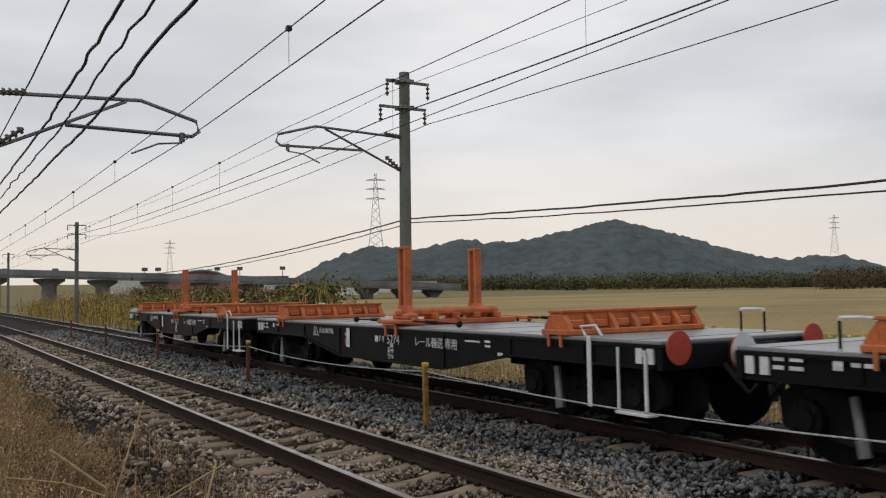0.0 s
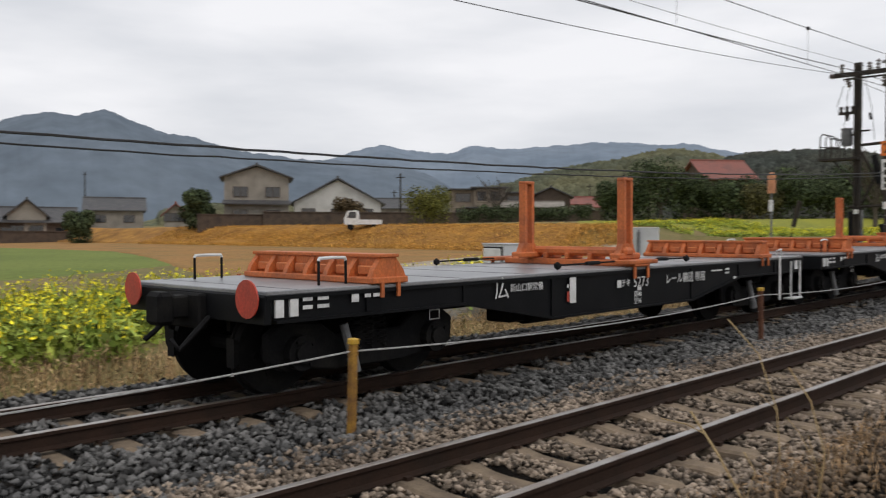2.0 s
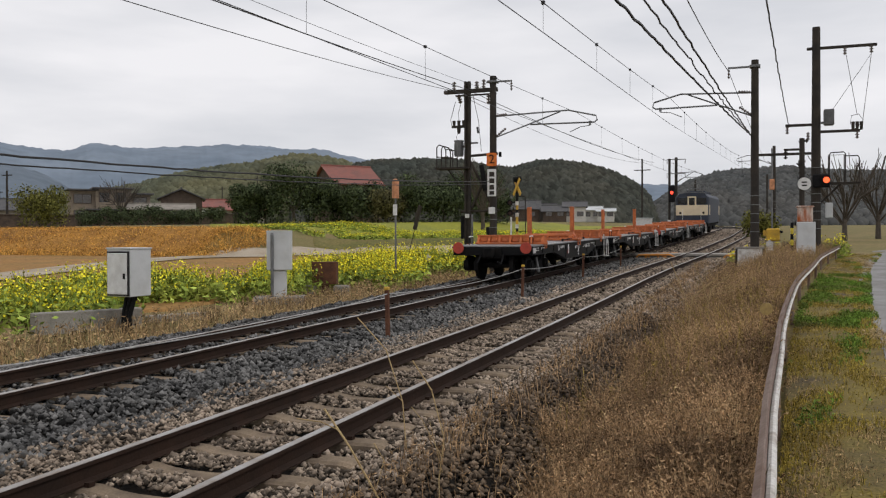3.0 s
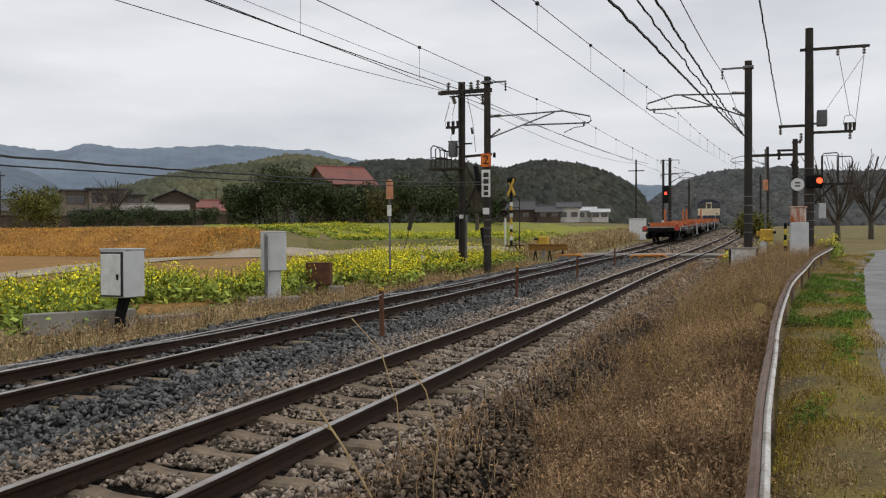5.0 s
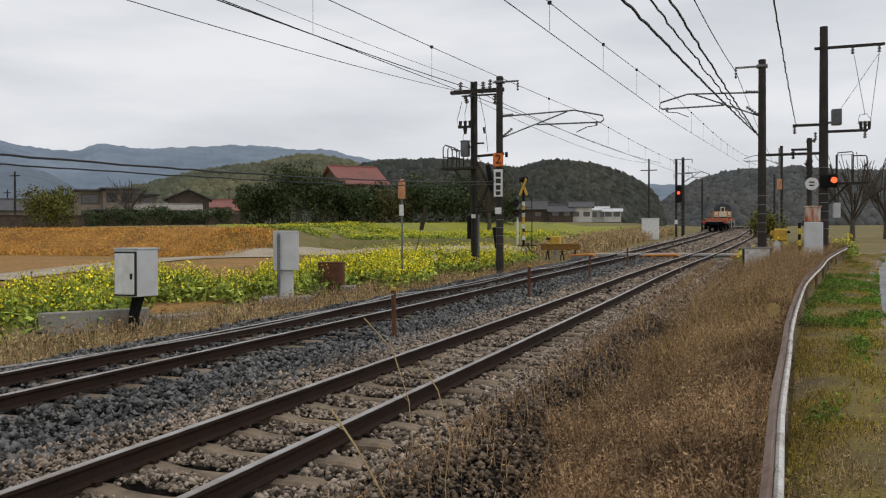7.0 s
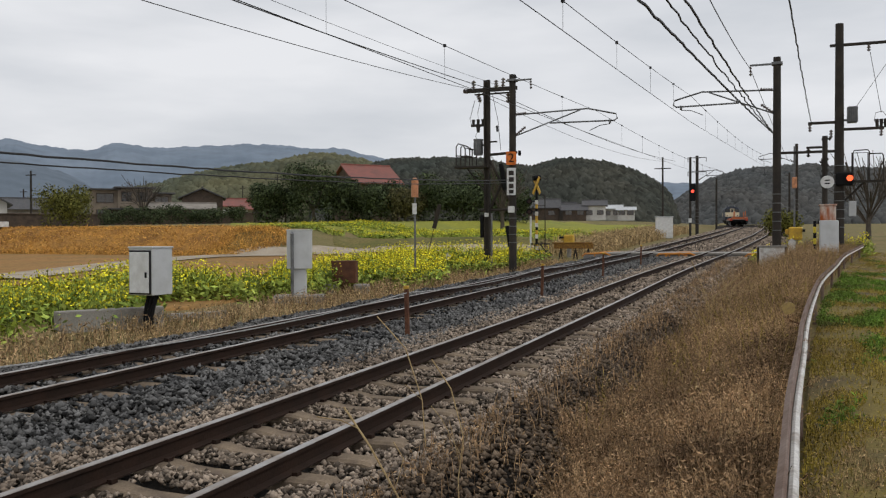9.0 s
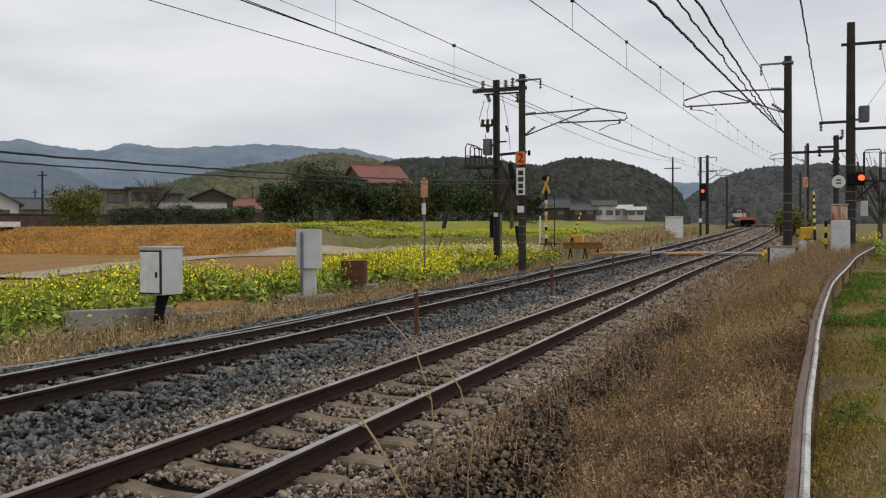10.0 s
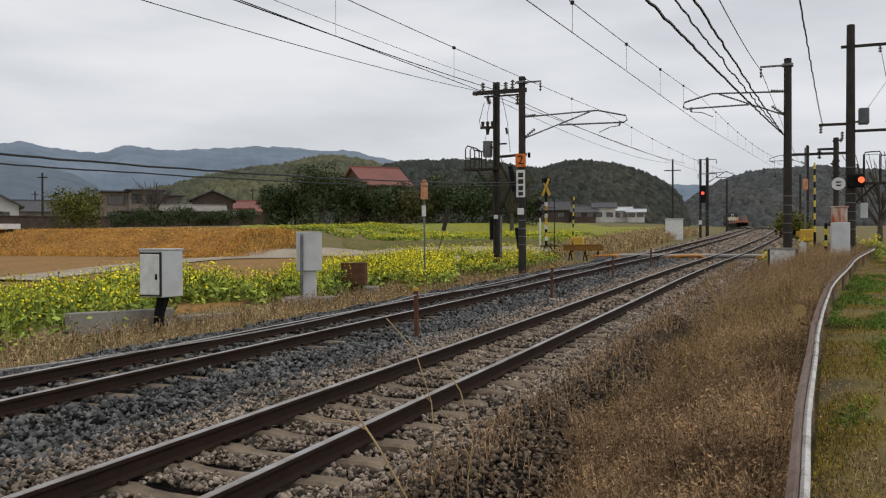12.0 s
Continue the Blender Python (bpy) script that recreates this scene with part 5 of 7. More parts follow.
def noise_at(xs, ys):
    return np.array([noise.noise((a * 1.9, b * 0.8, 21)) for a, b in zip(xs, ys)])


patchy = np.array([noise.noise((a * 1.5, b * 0.55, 7)) for a, b in zip(x, y)]) + rng.normal(0, 0.12, 60000)
patchy += np.where((y > 14) & (y < 28), 0.38, -0.12)
thin = (noise_at(x, y) > 0.05) & (rng.uniform(0, 1, 60000) < 0.85)
x, y, patchy = x[~thin], y[~thin], patchy[~thin]
green, straw = patchy > 0.33, patchy < -0.25
rest = ~green & ~straw
scatter_blades("verge_grass", x[green], y[green], 0.10, M["grass_green"], "short green grass on the verge", leaves=5, leaf=0.022, width=0.004, category="grass", base=verge_top)
scatter_blades("verge_grass", x[straw], y[straw], 0.05, M["weed_tan"], "short straw-coloured dead grass on the verge", leaves=2, leaf=0.012, width=0.003, category="grass", base=verge_top)
scatter_blades("verge_grass", x[rest], y[rest], 0.06, M["weed_olive"], "short yellowed grass on the verge", leaves=2, leaf=0.012, width=0.004, category="grass", base=verge_top)
# bank of tawny grass and dead grass strip beyond the far track
x = rng.uniform(-95, -30, 42000)
y = rng.uniform(47.3, 55, 42000)
keep = x < -31.5 - np.abs(y - 51.0) * 0.5
scatter_blades("bank_grass", x[keep], y[keep], 0.38, M["bank_straw"], "long tawny grass on the bank", lean=1.0, leaves=2, leaf=0.07, width=0.014, category="grass")
x = rng.uniform(-13.4, -10.2, 14000)
y = rng.uniform(-20, 46, 14000)
scatter_blades("dead_grass", x[:7000], y[:7000], 0.48, M["weed_brown"], "dead brown grass tufts at the foot of the ballast", leaves=2, leaf=0.04, width=0.006, lean=0.8, category="grass")
scatter_blades("dead_grass", x, y, 0.36, M["weed_tan"], "dead straw grass at the foot of the ballast", leaves=2, leaf=0.04, width=0.006, category="grass")
x = rng.uniform(-14.5, -10.6, 6000)
y = rng.uniform(52, 110, 6000)
scatter_blades("dead_grass", x, y, 0.9, M["weed_tan"], "tall dead grass beside the far track", leaves=3, leaf=0.09, width=0.014, category="grass")
x = rng.uniform(-60, -11, 9000)
y = rng.uniform(-120, -30, 9000)
keep = x > -14 - np.abs(y + 30) * 0.18
scatter_blades("scrub", x[keep], y[keep], 1.9, M["weed_olive"], "olive and brown scrub beside the line", leaves=6, leaf=0.12, width=0.02, category="scrub")
scatter_blades("scrub", x[keep][:2500] - 0.4, y[keep][:2500], 2.6, M["weed_brown"], "leafless brown scrub beside the line", leaves=3, leaf=0.10, width=0.02, category="scrub")


# ---- rape plants in flower ----
def scatter_rape(n, x0, x1, y0, y1, height, yellow):
    x, y = rng.uniform(x0, x1, n), rng.uniform(y0, y1, n)
    clump = np.array([noise.noise((a * 0.30, b * 0.30, 2)) for a, b in zip(x, y)])
    keep = clump > -0.10
    x, y, clump = x[keep], y[keep], clump[keep]
    n = len(x)
    z = np.array([ground_z(a, b) for a, b in zip(x, y)])
    h = height * (0.7 + 0.5 * np.clip(clump + 0.3, 0, 1)) * rng.uniform(0.75, 1.2, n)

    def quads(m, spread, zlo, zhi, size, flat, ratio):
        c = np.repeat(np.stack([x, y, z], -1), m, 0)
        hh = np.repeat(h, m)
        k = len(c)
        c = c + np.stack([rng.normal(0, spread, k), rng.normal(0, spread, k), hh * rng.uniform(zlo, zhi, k)], -1)
        d = rng.normal(0, 1, (k, 3))
        d[:, 2] *= flat
        d /= np.linalg.norm(d, axis=1, keepdims=True)
        e = rng.normal(0, 1, (k, 3))
        e -= d * (e * d).sum(1, keepdims=True)
        e /= np.linalg.norm(e, axis=1, keepdims=True)
        s = size * rng.uniform(0.5, 1.4, (k, 1))
        q = np.stack([c - d * s, c + e * s * ratio, c + d * s, c - e * s * ratio], 1)
        return q.reshape(-1, 3), np.arange(k * 4).reshape(-1, 4)
    v, f = quads(13, 0.18, 0.0, 0.7, 0.105, 0.7, 0.42)
    tagged(mesh_from_arrays("rape_leaves", v, f, M["rape_leaf"]), "broad green leaves of rape plants", "rape plants", kind="stuff")
    v, f = quads(yellow, 0.12, 0.55, 1.12, 0.036, 1.0, 0.7)
    tagged(mesh_from_arrays("rape_blossom", v, f, M["rape_flower"]), "yellow rape blossom above green leaves", "rape blossom", kind="stuff")
    v, f = quads(4, 0.10, 0.3, 0.9, 0.22, 3.5, 0.05)
    tagged(mesh_from_arrays("rape_stems", v, f, M["rape_leaf"]), "thin green rape stems", "rape plants", kind="stuff")


scatter_rape(3200, -20.5, -13.6, 2, 27, 0.9, 6)
scatter_rape(2000, -19, -12.0, 27, 46, 0.9, 13)
scatter_rape(900, -24, -13.5, -14, 2, 0.75, 8)
scatter_rape(2400, -40, -15, 58.5, 74, 0.40, 9)
scatter_rape(260, -1.4, 3.5, 41, 47, 0.9, 10)


# ---- bare pale stalks in the foreground ----
def stalk(name, pts, r, twigs, label):
    bm = bmesh.new()
    pipe(bm, pts, r, 6)
    for t in twigs:
        pipe(bm, t, r * 0.55, 5)
    return tagged(put(name, bm, M["stalk"]), label, "dry stalk", "dry stalks by the track")


M["stalk"] = material("pale_dry_stalk", (0.44, 0.33, 0.17), 0.8, scale=20, fine=120, second=(0.32, 0.22, 0.11))
stalk("dry_stalk", [(-2.15, 4.95, -0.55), (-2.30, 5.05, -0.05), (-2.52, 5.06, 0.28), (-2.72, 5.10, 0.50)], 0.007, [[(-2.60, 5.08, 0.37), (-2.70, 5.02, 0.43), (-2.86, 4.98, 0.45)], [(-2.33, 5.05, 0.0), (-2.28, 5.08, 0.20), (-2.36, 5.1, 0.30)]], "pale bent dry stalk leaning over the ballast")
stalk("dry_stalk", [(-1.95, 5.25, -0.55), (-1.98, 5.28, 0.05), (-1.95, 5.30, 0.32), (-2.06, 5.36, 0.62), (-2.22, 5.42, 0.80)], 0.0045, [[(-1.97, 5.3, 0.2), (-2.12, 5.34, 0.42), (-2.2, 5.35, 0.50)], [(-1.96, 5.29, 0.1), (-2.05, 5.3, 0.42)]], "thin pale dry stalk with side twigs")
stalk("dry_stalk", [(-2.6, 6.3, -0.5), (-2.75, 6.5, 0.30), (-2.95, 6.62, 0.70), (-3.25, 6.70, 0.95)], 0.005, [[(-2.75, 6.5, 0.3), (-2.9, 6.5, 0.42)]], "pale dry stalk leaning over the rails")
for x, y, s in ((-0.95, 13.5, 1.0), (-0.8, 15.5, 0.9), (-1.15, -4.6, 0.8), (-1.0, -5.8, 0.9)):
    z = ground_z(x, y)
    stalk("dry_shrub", [(x, y, z), (x - 0.1 * s, y, z + 0.5 * s), (x - 0.05 * s, y + 0.1, z + 0.95 * s), (x + 0.3 * s, y + 0.1, z + 1.25 * s)], 0.011,
          [[(x - 0.1 * s, y, z + 0.45 * s), (x - 0.4 * s, y + 0.1, z + 0.8 * s), (x - 0.85 * s, y + 0.2, z + 1.05 * s)], [(x - 0.08 * s, y, z + 0.7 * s), (x - 0.2 * s, y, z + 1.1 * s), (x - 0.35 * s, y - 0.1, z + 1.5 * s)], [(x - 0.05 * s, y + 0.1, z + 0.9 * s), (x + 0.2 * s, y, z + 1.0 * s), (x + 0.55 * s, y, z + 1.08 * s)]], "leafless pale shrub among the weeds")


# ---- trees ----
def leaf_cloud(bm_v, bm_f, c, r, n, size):
    d = rng.normal(0, 1, (n, 3))
    d /= np.linalg.norm(d, axis=1, keepdims=True)
    p = np.array(c) + d * r * rng.uniform(0.45, 1.08, (n, 1)) ** 0.5 * np.array([1, 1, 0.85])
    u = rng.normal(0, 1, (n, 3))
    u /= np.linalg.norm(u, axis=1, keepdims=True)
    w = np.cross(u, d)
    s = size * rng.uniform(0.5, 1.4, (n, 1))
    k = sum(len(a) for a in bm_v)
    bm_v.append(np.stack([p - u * s, p + w * s * 0.8, p + u * s, p - w * s * 0.8], 1).reshape(-1, 3))
    bm_f.append(np.arange(n * 4).reshape(-1, 4) + k)


def tree_parts(height, wide, leaves, size, trunk_mat, leaf_mat, parent, bare=False):
    bm = bmesh.new()
    trunk = height * 0.3
    tube(bm, (0, 0, -0.3), (0, 0, trunk), 0.035 * height, 0.022 * height, seg=8)
    tips = []
    for k in range(9 if not bare else 14):
        a = k * 2.4 + rng.uniform(-0.3, 0.3)
        u = rng.uniform(0.35, 1.0)
        tip = (math.cos(a) * wide * 0.5 * rng.uniform(0.4, 0.9), math.sin(a) * wide * 0.5 * rng.uniform(0.4, 0.9), height * ((0.18 if not bare else 0.30) + 0.66 * u))
        start = (0, 0, trunk * rng.uniform(0.5, 1.0))
        mid = tuple((s + t) / 2 + rng.uniform(-0.05, 0.05) * height for s, t in zip(start, tip))
        pipe(bm, [start, mid, tip], 0.010 * height, 5)
        tips.append(tip)
        if bare:
            for _ in range(6):
                q = tuple(t + rng.uniform(-0.16, 0.2) * height for t in tip)
                pipe(bm, [mid, tuple((m + t) / 2 for m, t in zip(mid, q)), q], 0.0035 * height, 4)
    part("trunk", bm, trunk_mat, parent)
    if bare:
        return
    V, Fc = [], []
    for tip in tips:
        leaf_cloud(V, Fc, tip, wide * rng.uniform(0.24, 0.36), leaves // 7, size)
    leaf_cloud(V, Fc, (0, 0, height * 0.55), wide * 0.40, leaves // 3, size)
    leaf_cloud(V, Fc, (0, 0, height * 0.22), wide * 0.46, leaves // 4, size)
    ob = mesh_from_arrays("crown", np.concatenate(V), np.concatenate(Fc), leaf_mat)
    ob.parent = parent
    tagged(ob, "dense uneven crown of small leaves")


M["bark"] = material("grey_bark", (0.10, 0.085, 0.07), 0.95, scale=4, fine=30)
M["leaf_dark"] = weed_material("dark_evergreen_leaves", (0.070, 0.090, 0.042), (0.042, 0.058, 0.030))
M["leaf_mixed"] = weed_material("brownish_green_leaves", (0.115, 0.105, 0.045), (0.07, 0.07, 0.035))
M["leaf_olive"] = weed_material("olive_leaves", (0.14, 0.135, 0.03), (0.09, 0.095, 0.025))
M["leaf_scrub"] = weed_material("dull_green_scrub", (0.17, 0.165, 0.05), (0.10, 0.095, 0.035))
M["leaf_brown"] = weed_material("brown_leaves", (0.12, 0.085, 0.045), (0.085, 0.065, 0.04))


def stand_z(x, y):
    return ground_z(x, y)


def plant_tree(az, d, height, wide, mat, label, leaves=3600, size=0.15, bare=False, group="trees by the village"):
    x, y = by_bearing(az, d)
    t = empty("tree", pose(x, y, stand_z(x, y), 0, 0, random.uniform(0, 360)), label, "tree", group)
    tree_parts(height, wide, leaves, size, M["bark"], M[mat], t, bare)
    return t


DARK = "dark evergreen tree before the village"
for az, d, h, w in ((33.0, 112, 4.4, 3.6), (31.8, 114, 5.6, 5.5), (30.0, 110, 6.3, 6.0), (28.3, 112, 5.4, 5.5), (26.8, 114, 4.6, 5.0), (25.6, 110, 5.0, 5.5), (23.9, 108, 5.2, 5.0),
                    (22.0, 108, 6.3, 6.0), (20.2, 110, 5.8, 6.0), (18.4, 114, 5.6, 6.0), (16.9, 118, 5.2, 5.5)):
    plant_tree(az, d, h * random.uniform(0.8, 1.2), w * random.uniform(0.85, 1.15), ("leaf_dark", "leaf_dark", "leaf_mixed")[int(az * 10) % 3], DARK)
plant_tree(45.0, 92, 3.9, 5.2, "leaf_olive", "round yellow-green shrub tree beside a yard wall", 3000, 0.11)
plant_tree(66.8, 118, 4.2, 3.4, "leaf_dark", DARK)
plant_tree(59.8, 104, 4.6, 3.6, "leaf_dark", DARK)
plant_tree(50.3, 106, 3.6, 3.4, "leaf_brown", "brown clipped garden tree", 1500)
plant_tree(84.6, 150, 5.2, 4.6, "leaf_dark", "round dark tree at the field's edge")
for az in (81.5, 80.2, 79, 77.8, 76.8, 75.6, 74.6, 72.5):
    plant_tree(az, 150 + random.uniform(-8, 8), random.uniform(5.5, 7.5), random.uniform(6, 8), "leaf_dark", "dark evergreen tree at the field's edge")
for az in np.arange(108, 126, 2.0):
    plant_tree(az, 320 + random.uniform(-20, 20), random.uniform(5, 8), random.uniform(11, 15), "leaf_brown", "low dark tree beyond the paddies", 1500, 0.32, group="trees beyond the paddies")
for az in np.arange(121, 153, 1.7):
    plant_tree(az, 430 + random.uniform(-25, 25), random.uniform(4.5, 7), random.uniform(13, 19), "leaf_mixed", "low brown-green tree before the wooded hill", 900, 0.45, group="trees beyond the paddies")
for k in range(16):
    y = -38 - k * 4.6
    x = -13.2 - random.uniform(0, 5) - k * 0.35
    plant_tree(math.degrees(math.atan2(-x, y)), math.hypot(x, y), random.uniform(1.7, 2.7), random.uniform(3.0, 4.6), ("leaf_olive", "leaf_brown", "leaf_scrub")[k % 3], ("yellow-green shrub beside the line", "reddish-brown shrub beside the line", "dull green shrub beside the line")[k % 3], 1800, 0.10, group="shrubs beside the line")
for az, h in ((42.4, 1.9), (41.2, 2.4), (39.9, 2.2), (38.6, 2.5), (37.4, 1.9), (36.3, 2.1), (34.9, 2.4)):
    plant_tree(az, 126 + random.uniform(-2, 2), h, random.uniform(2.6, 3.6), "leaf_dark", "clipped dark garden shrub before a house", 900, 0.12, group="garden shrubs of the village")
plant_tree(40.6, 138, 7.0, 6.5, "leaf_brown", "leafless garden tree before a house", bare=True)
plant_tree(17.6, 96, 7.5, 6.0, "leaf_brown", "leafless tree behind the poles", bare=True)
plant_tree(-4.6, 62, 5.5, 6.0, "leaf_brown", "leafless tree beside the lane", bare=True)
plant_tree(-6.4, 66, 5.8, 6.0, "leaf_brown", "leafless tree beside the lane", bare=True)
plant_tree(0.2, 78, 2.6, 3.0, "leaf_olive", "yellow-green bush beyond the crossing", 1200, 0.12)


def build_palm():
    x, y = by_bearing(73.5, 138)
    p = empty("palm_tree", pose(x, y, stand_z(x, y)), "tall palm with a tuft of dark fronds", "palm tree")
    bm = bmesh.new()
    tube(bm, (0, 0, -0.3), (0, 0, 6.6), 0.28, 0.2, seg=8)
    part("trunk", bm, M["bark"], p)
    V, Fc = [], []
    for k in range(40):
        a, e = rng.uniform(0, math.tau), rng.uniform(-0.9, 1.1)
        d = np.array([math.cos(a) * math.cos(e), math.sin(a) * math.cos(e), math.sin(e)])
        s = np.array([-math.sin(a), math.cos(a), 0]) * 0.28
        c = np.array([0, 0, 6.7])
        n = len(V)
        V.extend([c, c + d * 0.8 + s, c + d * 1.5 - np.array([0, 0, 0.25]), c + d * 0.8 - s])
        Fc.append((n, n + 1, n + 2, n + 3))
    ob = mesh_from_arrays("fronds", np.array(V), np.array(Fc), M["leaf_dark"])
    ob.parent = p


build_palm()


# ---- trackside cabinets and signs ----
def build_cabinets():
    x, y = -12.9, 15.3
    c = empty("relay_cabinet", pose(x, y, ground_z(x, y), 0, 0, -4), "pale grey steel trackside cabinet on black ducts", "cabinet")
    bm = bmesh.new()
    box(bm, -0.33, 0.33, -0.31, 0.31, 0.80, 1.82, 0.012)
    box(bm, -0.35, 0.35, -0.33, 0.33, 1.815, 1.85, 0.008)
    part("case", bm, M["cabinet"], c)
    bm = bmesh.new()
    box(bm, -0.31, 0.31, -0.335, -0.30, 0.82, 1.77, 0.008)
    part("door_seal", bm, M["cabinet_dark"], c)
    bm = bmesh.new()
    box(bm, -0.28, 0.27, -0.36, -0.33, 0.85, 1.73, 0.01)
    d = part("door", bm, M["white"], c, "white door in a black seal")
    bm = bmesh.new()
    box(bm, 0.18, 0.23, -0.385, -0.355, 1.18, 1.30, 0.008)
    part("handle", bm, M["black"], d)
    for k in range(3):
        bm = bmesh.new()
        pipe(bm, [(-0.14 + k * 0.10, -0.08, -0.1), (-0.10 + k * 0.09, -0.05, 0.45), (-0.06 + k * 0.12, 0.0, 0.81)], 0.048, 8)
        part("cable_duct", bm, M["black"], c)
    # concrete edging behind it
    for xx, yy, l, h in ((-13.75, 15.0, 2.3, 0.46), (-13.4, 17.6, 1.6, 0.16)):
        bm = bmesh.new()
        box(bm, -l / 2, l / 2, -0.15, 0.15, -0.2, h, 0.02)
        ob = tagged(put("concrete_edging", bm, M["concrete"]), "low weathered concrete edging at the field", "edging")
        ob.matrix_world = pose(xx, yy, ground_z(xx, yy), 0, 0, 62)
    x, y = -13.35, 22.3
    c = empty("signal_cabinet", pose(x, y, ground_z(x, y), 0, 0, 28), "tall pale grey cabinet on a concrete foot with a conduit", "cabinet")
    bm = bmesh.new()
    box(bm, -0.36, 0.36, -0.28, 0.28, 1.0, 2.12, 0.015)
    box(bm, -0.37, 0.37, -0.29, 0.29, 2.11, 2.15, 0.01)
    part("case", bm, M["cabinet"], c)
    bm = bmesh.new()
    box(bm, -0.20, 0.20, -0.2, 0.2, 0.22, 1.0, 0.02)
    part("column", bm, M["cabinet"], c)
    bm = bmesh.new()
    box(bm, -0.75, 0.75, -0.45, 0.45, -0.25, 0.22, 0.03)
    part("foot", bm, M["concrete"], c, "weathered concrete foot")
    bm = bmesh.new()
    pipe(bm, [(-0.20, -0.33, 0.1), (-0.20, -0.33, 2.02), (-0.20, -0.25, 2.06)], 0.045, 8)
    box(bm, -0.26, -0.14, -0.38, -0.27, 0.98, 1.04)
    part("conduit", bm, M["steel"], c)
    x, y = -13.6, 25.6
    c = empty("rusty_box", pose(x, y, ground_z(x, y), 0, 0, 20), "dark rusty iron relay box on concrete feet", "relay box")
    bm = bmesh.new()
    box(bm, -0.40, 0.40, -0.30, 0.30, 0.35, 1.05, 0.015)
    box(bm, -0.41, 0.41, -0.31, 0.31, 1.04, 1.08, 0.008)
    part("case", bm, M["rust"], c)
    for s in (-1, 1):
        bm = bmesh.new()
        box(bm, s * 0.55 - 0.25, s * 0.55 + 0.25, -0.3, 0.3, -0.25, 0.30, 0.03)
        part("foot", bm, M["concrete"], c)
    bm = bmesh.new()
    tube(bm, (0, 0, -0.2), (0, 0, 0.36), 0.12, seg=10)
    part("column", bm, M["rust"], c)
    x, y = -12.7, 29.4
    c = empty("marker_lamp", pose(x, y, ground_z(x, y)), "pinkish amber lamp on a thin grey pole", "signal lamp")
    z = 3.85 - ground_z(x, y)
    bm = bmesh.new()
    tube(bm, (0, 0, z - 0.72), (0, 0, z - 0.10), 0.13, seg=16)
    tube(bm, (0, 0, z - 0.10), (0, 0, z), 0.13, 0.05, seg=16)
    part("lamp", bm, M["lamp_amber"], c, "pinkish amber lamp body")
    bm = bmesh.new()
    tube(bm, (0, 0, 0), (0, 0, z - 0.72), 0.035, seg=10)
    part("pole", bm, M["steel"], c)
    bm = bmesh.new()
    box(bm, -0.08, 0.08, -0.06, -0.03, z - 1.35, z - 0.95, 0.005)
    part("plate", bm, M["white"], c)
    bm = bmesh.new()
    tube(bm, (0, 0, -0.2), (0, 0, 0.62), 0.10, 0.09, seg=10)
    part("base", bm, M["bogie_black"], c, "dark tarred base")
    for x, y, s in ((-14.0, 35.2, 1.0), (-13.6, 1.6, 0.9)):
        bm = bmesh.new()
        box(bm, -0.12, 0.12, -0.08, 0.08, -0.2, 0.7 * s, 0.02)
        ob = tagged(put("boundary_post", bm, M["bark"]), "weathered dark wooden boundary post", "post")
        ob.matrix_world = pose(x - 0.4, y, ground_z(x, y), 0, 4, 20)
    x, y = -14.2, 36.6
    bm = bmesh.new()
    prism(bm, [(-0.17, -0.1), (-0.17, 0.45), (-0.10, 0.72), (0.02, 0.80), (0.14, 0.62), (0.17, 0.45), (0.17, -0.1)], "y", -0.08, 0.08)
    ob = tagged(put("gradient_post", bm, M["white_worn"]), "small white stone post with worn lettering", "gradient post")
    ob.matrix_world = pose(x, y, ground_z(x, y) + 0.1, 0, 0, 20)
    bars("lettering_bar", [(0, 0.38, 0.14, 0.10), (0.02, 0.20, 0.10, 0.08)], pose(0, -0.084, 0, 90), M["black"], ob)


build_cabinets()


# ---- the pole group before the crossing ----
def ladder(bm, x, y, z0, z1, w=0.15):
    for s in (-1, 1):
        box(bm, x + s * w - 0.03, x + s * w + 0.03, y - 0.03, y + 0.03, z0, z1)
    z = z0 + 0.3
    k = 0
    while z < z1 - 0.3:
        s = 1 if k % 2 else -1
        pipe(bm, [(x - s * w, y, z), (x + s * w, y, z + 0.32)], 0.014, 4)
        z += 0.32
        k += 1


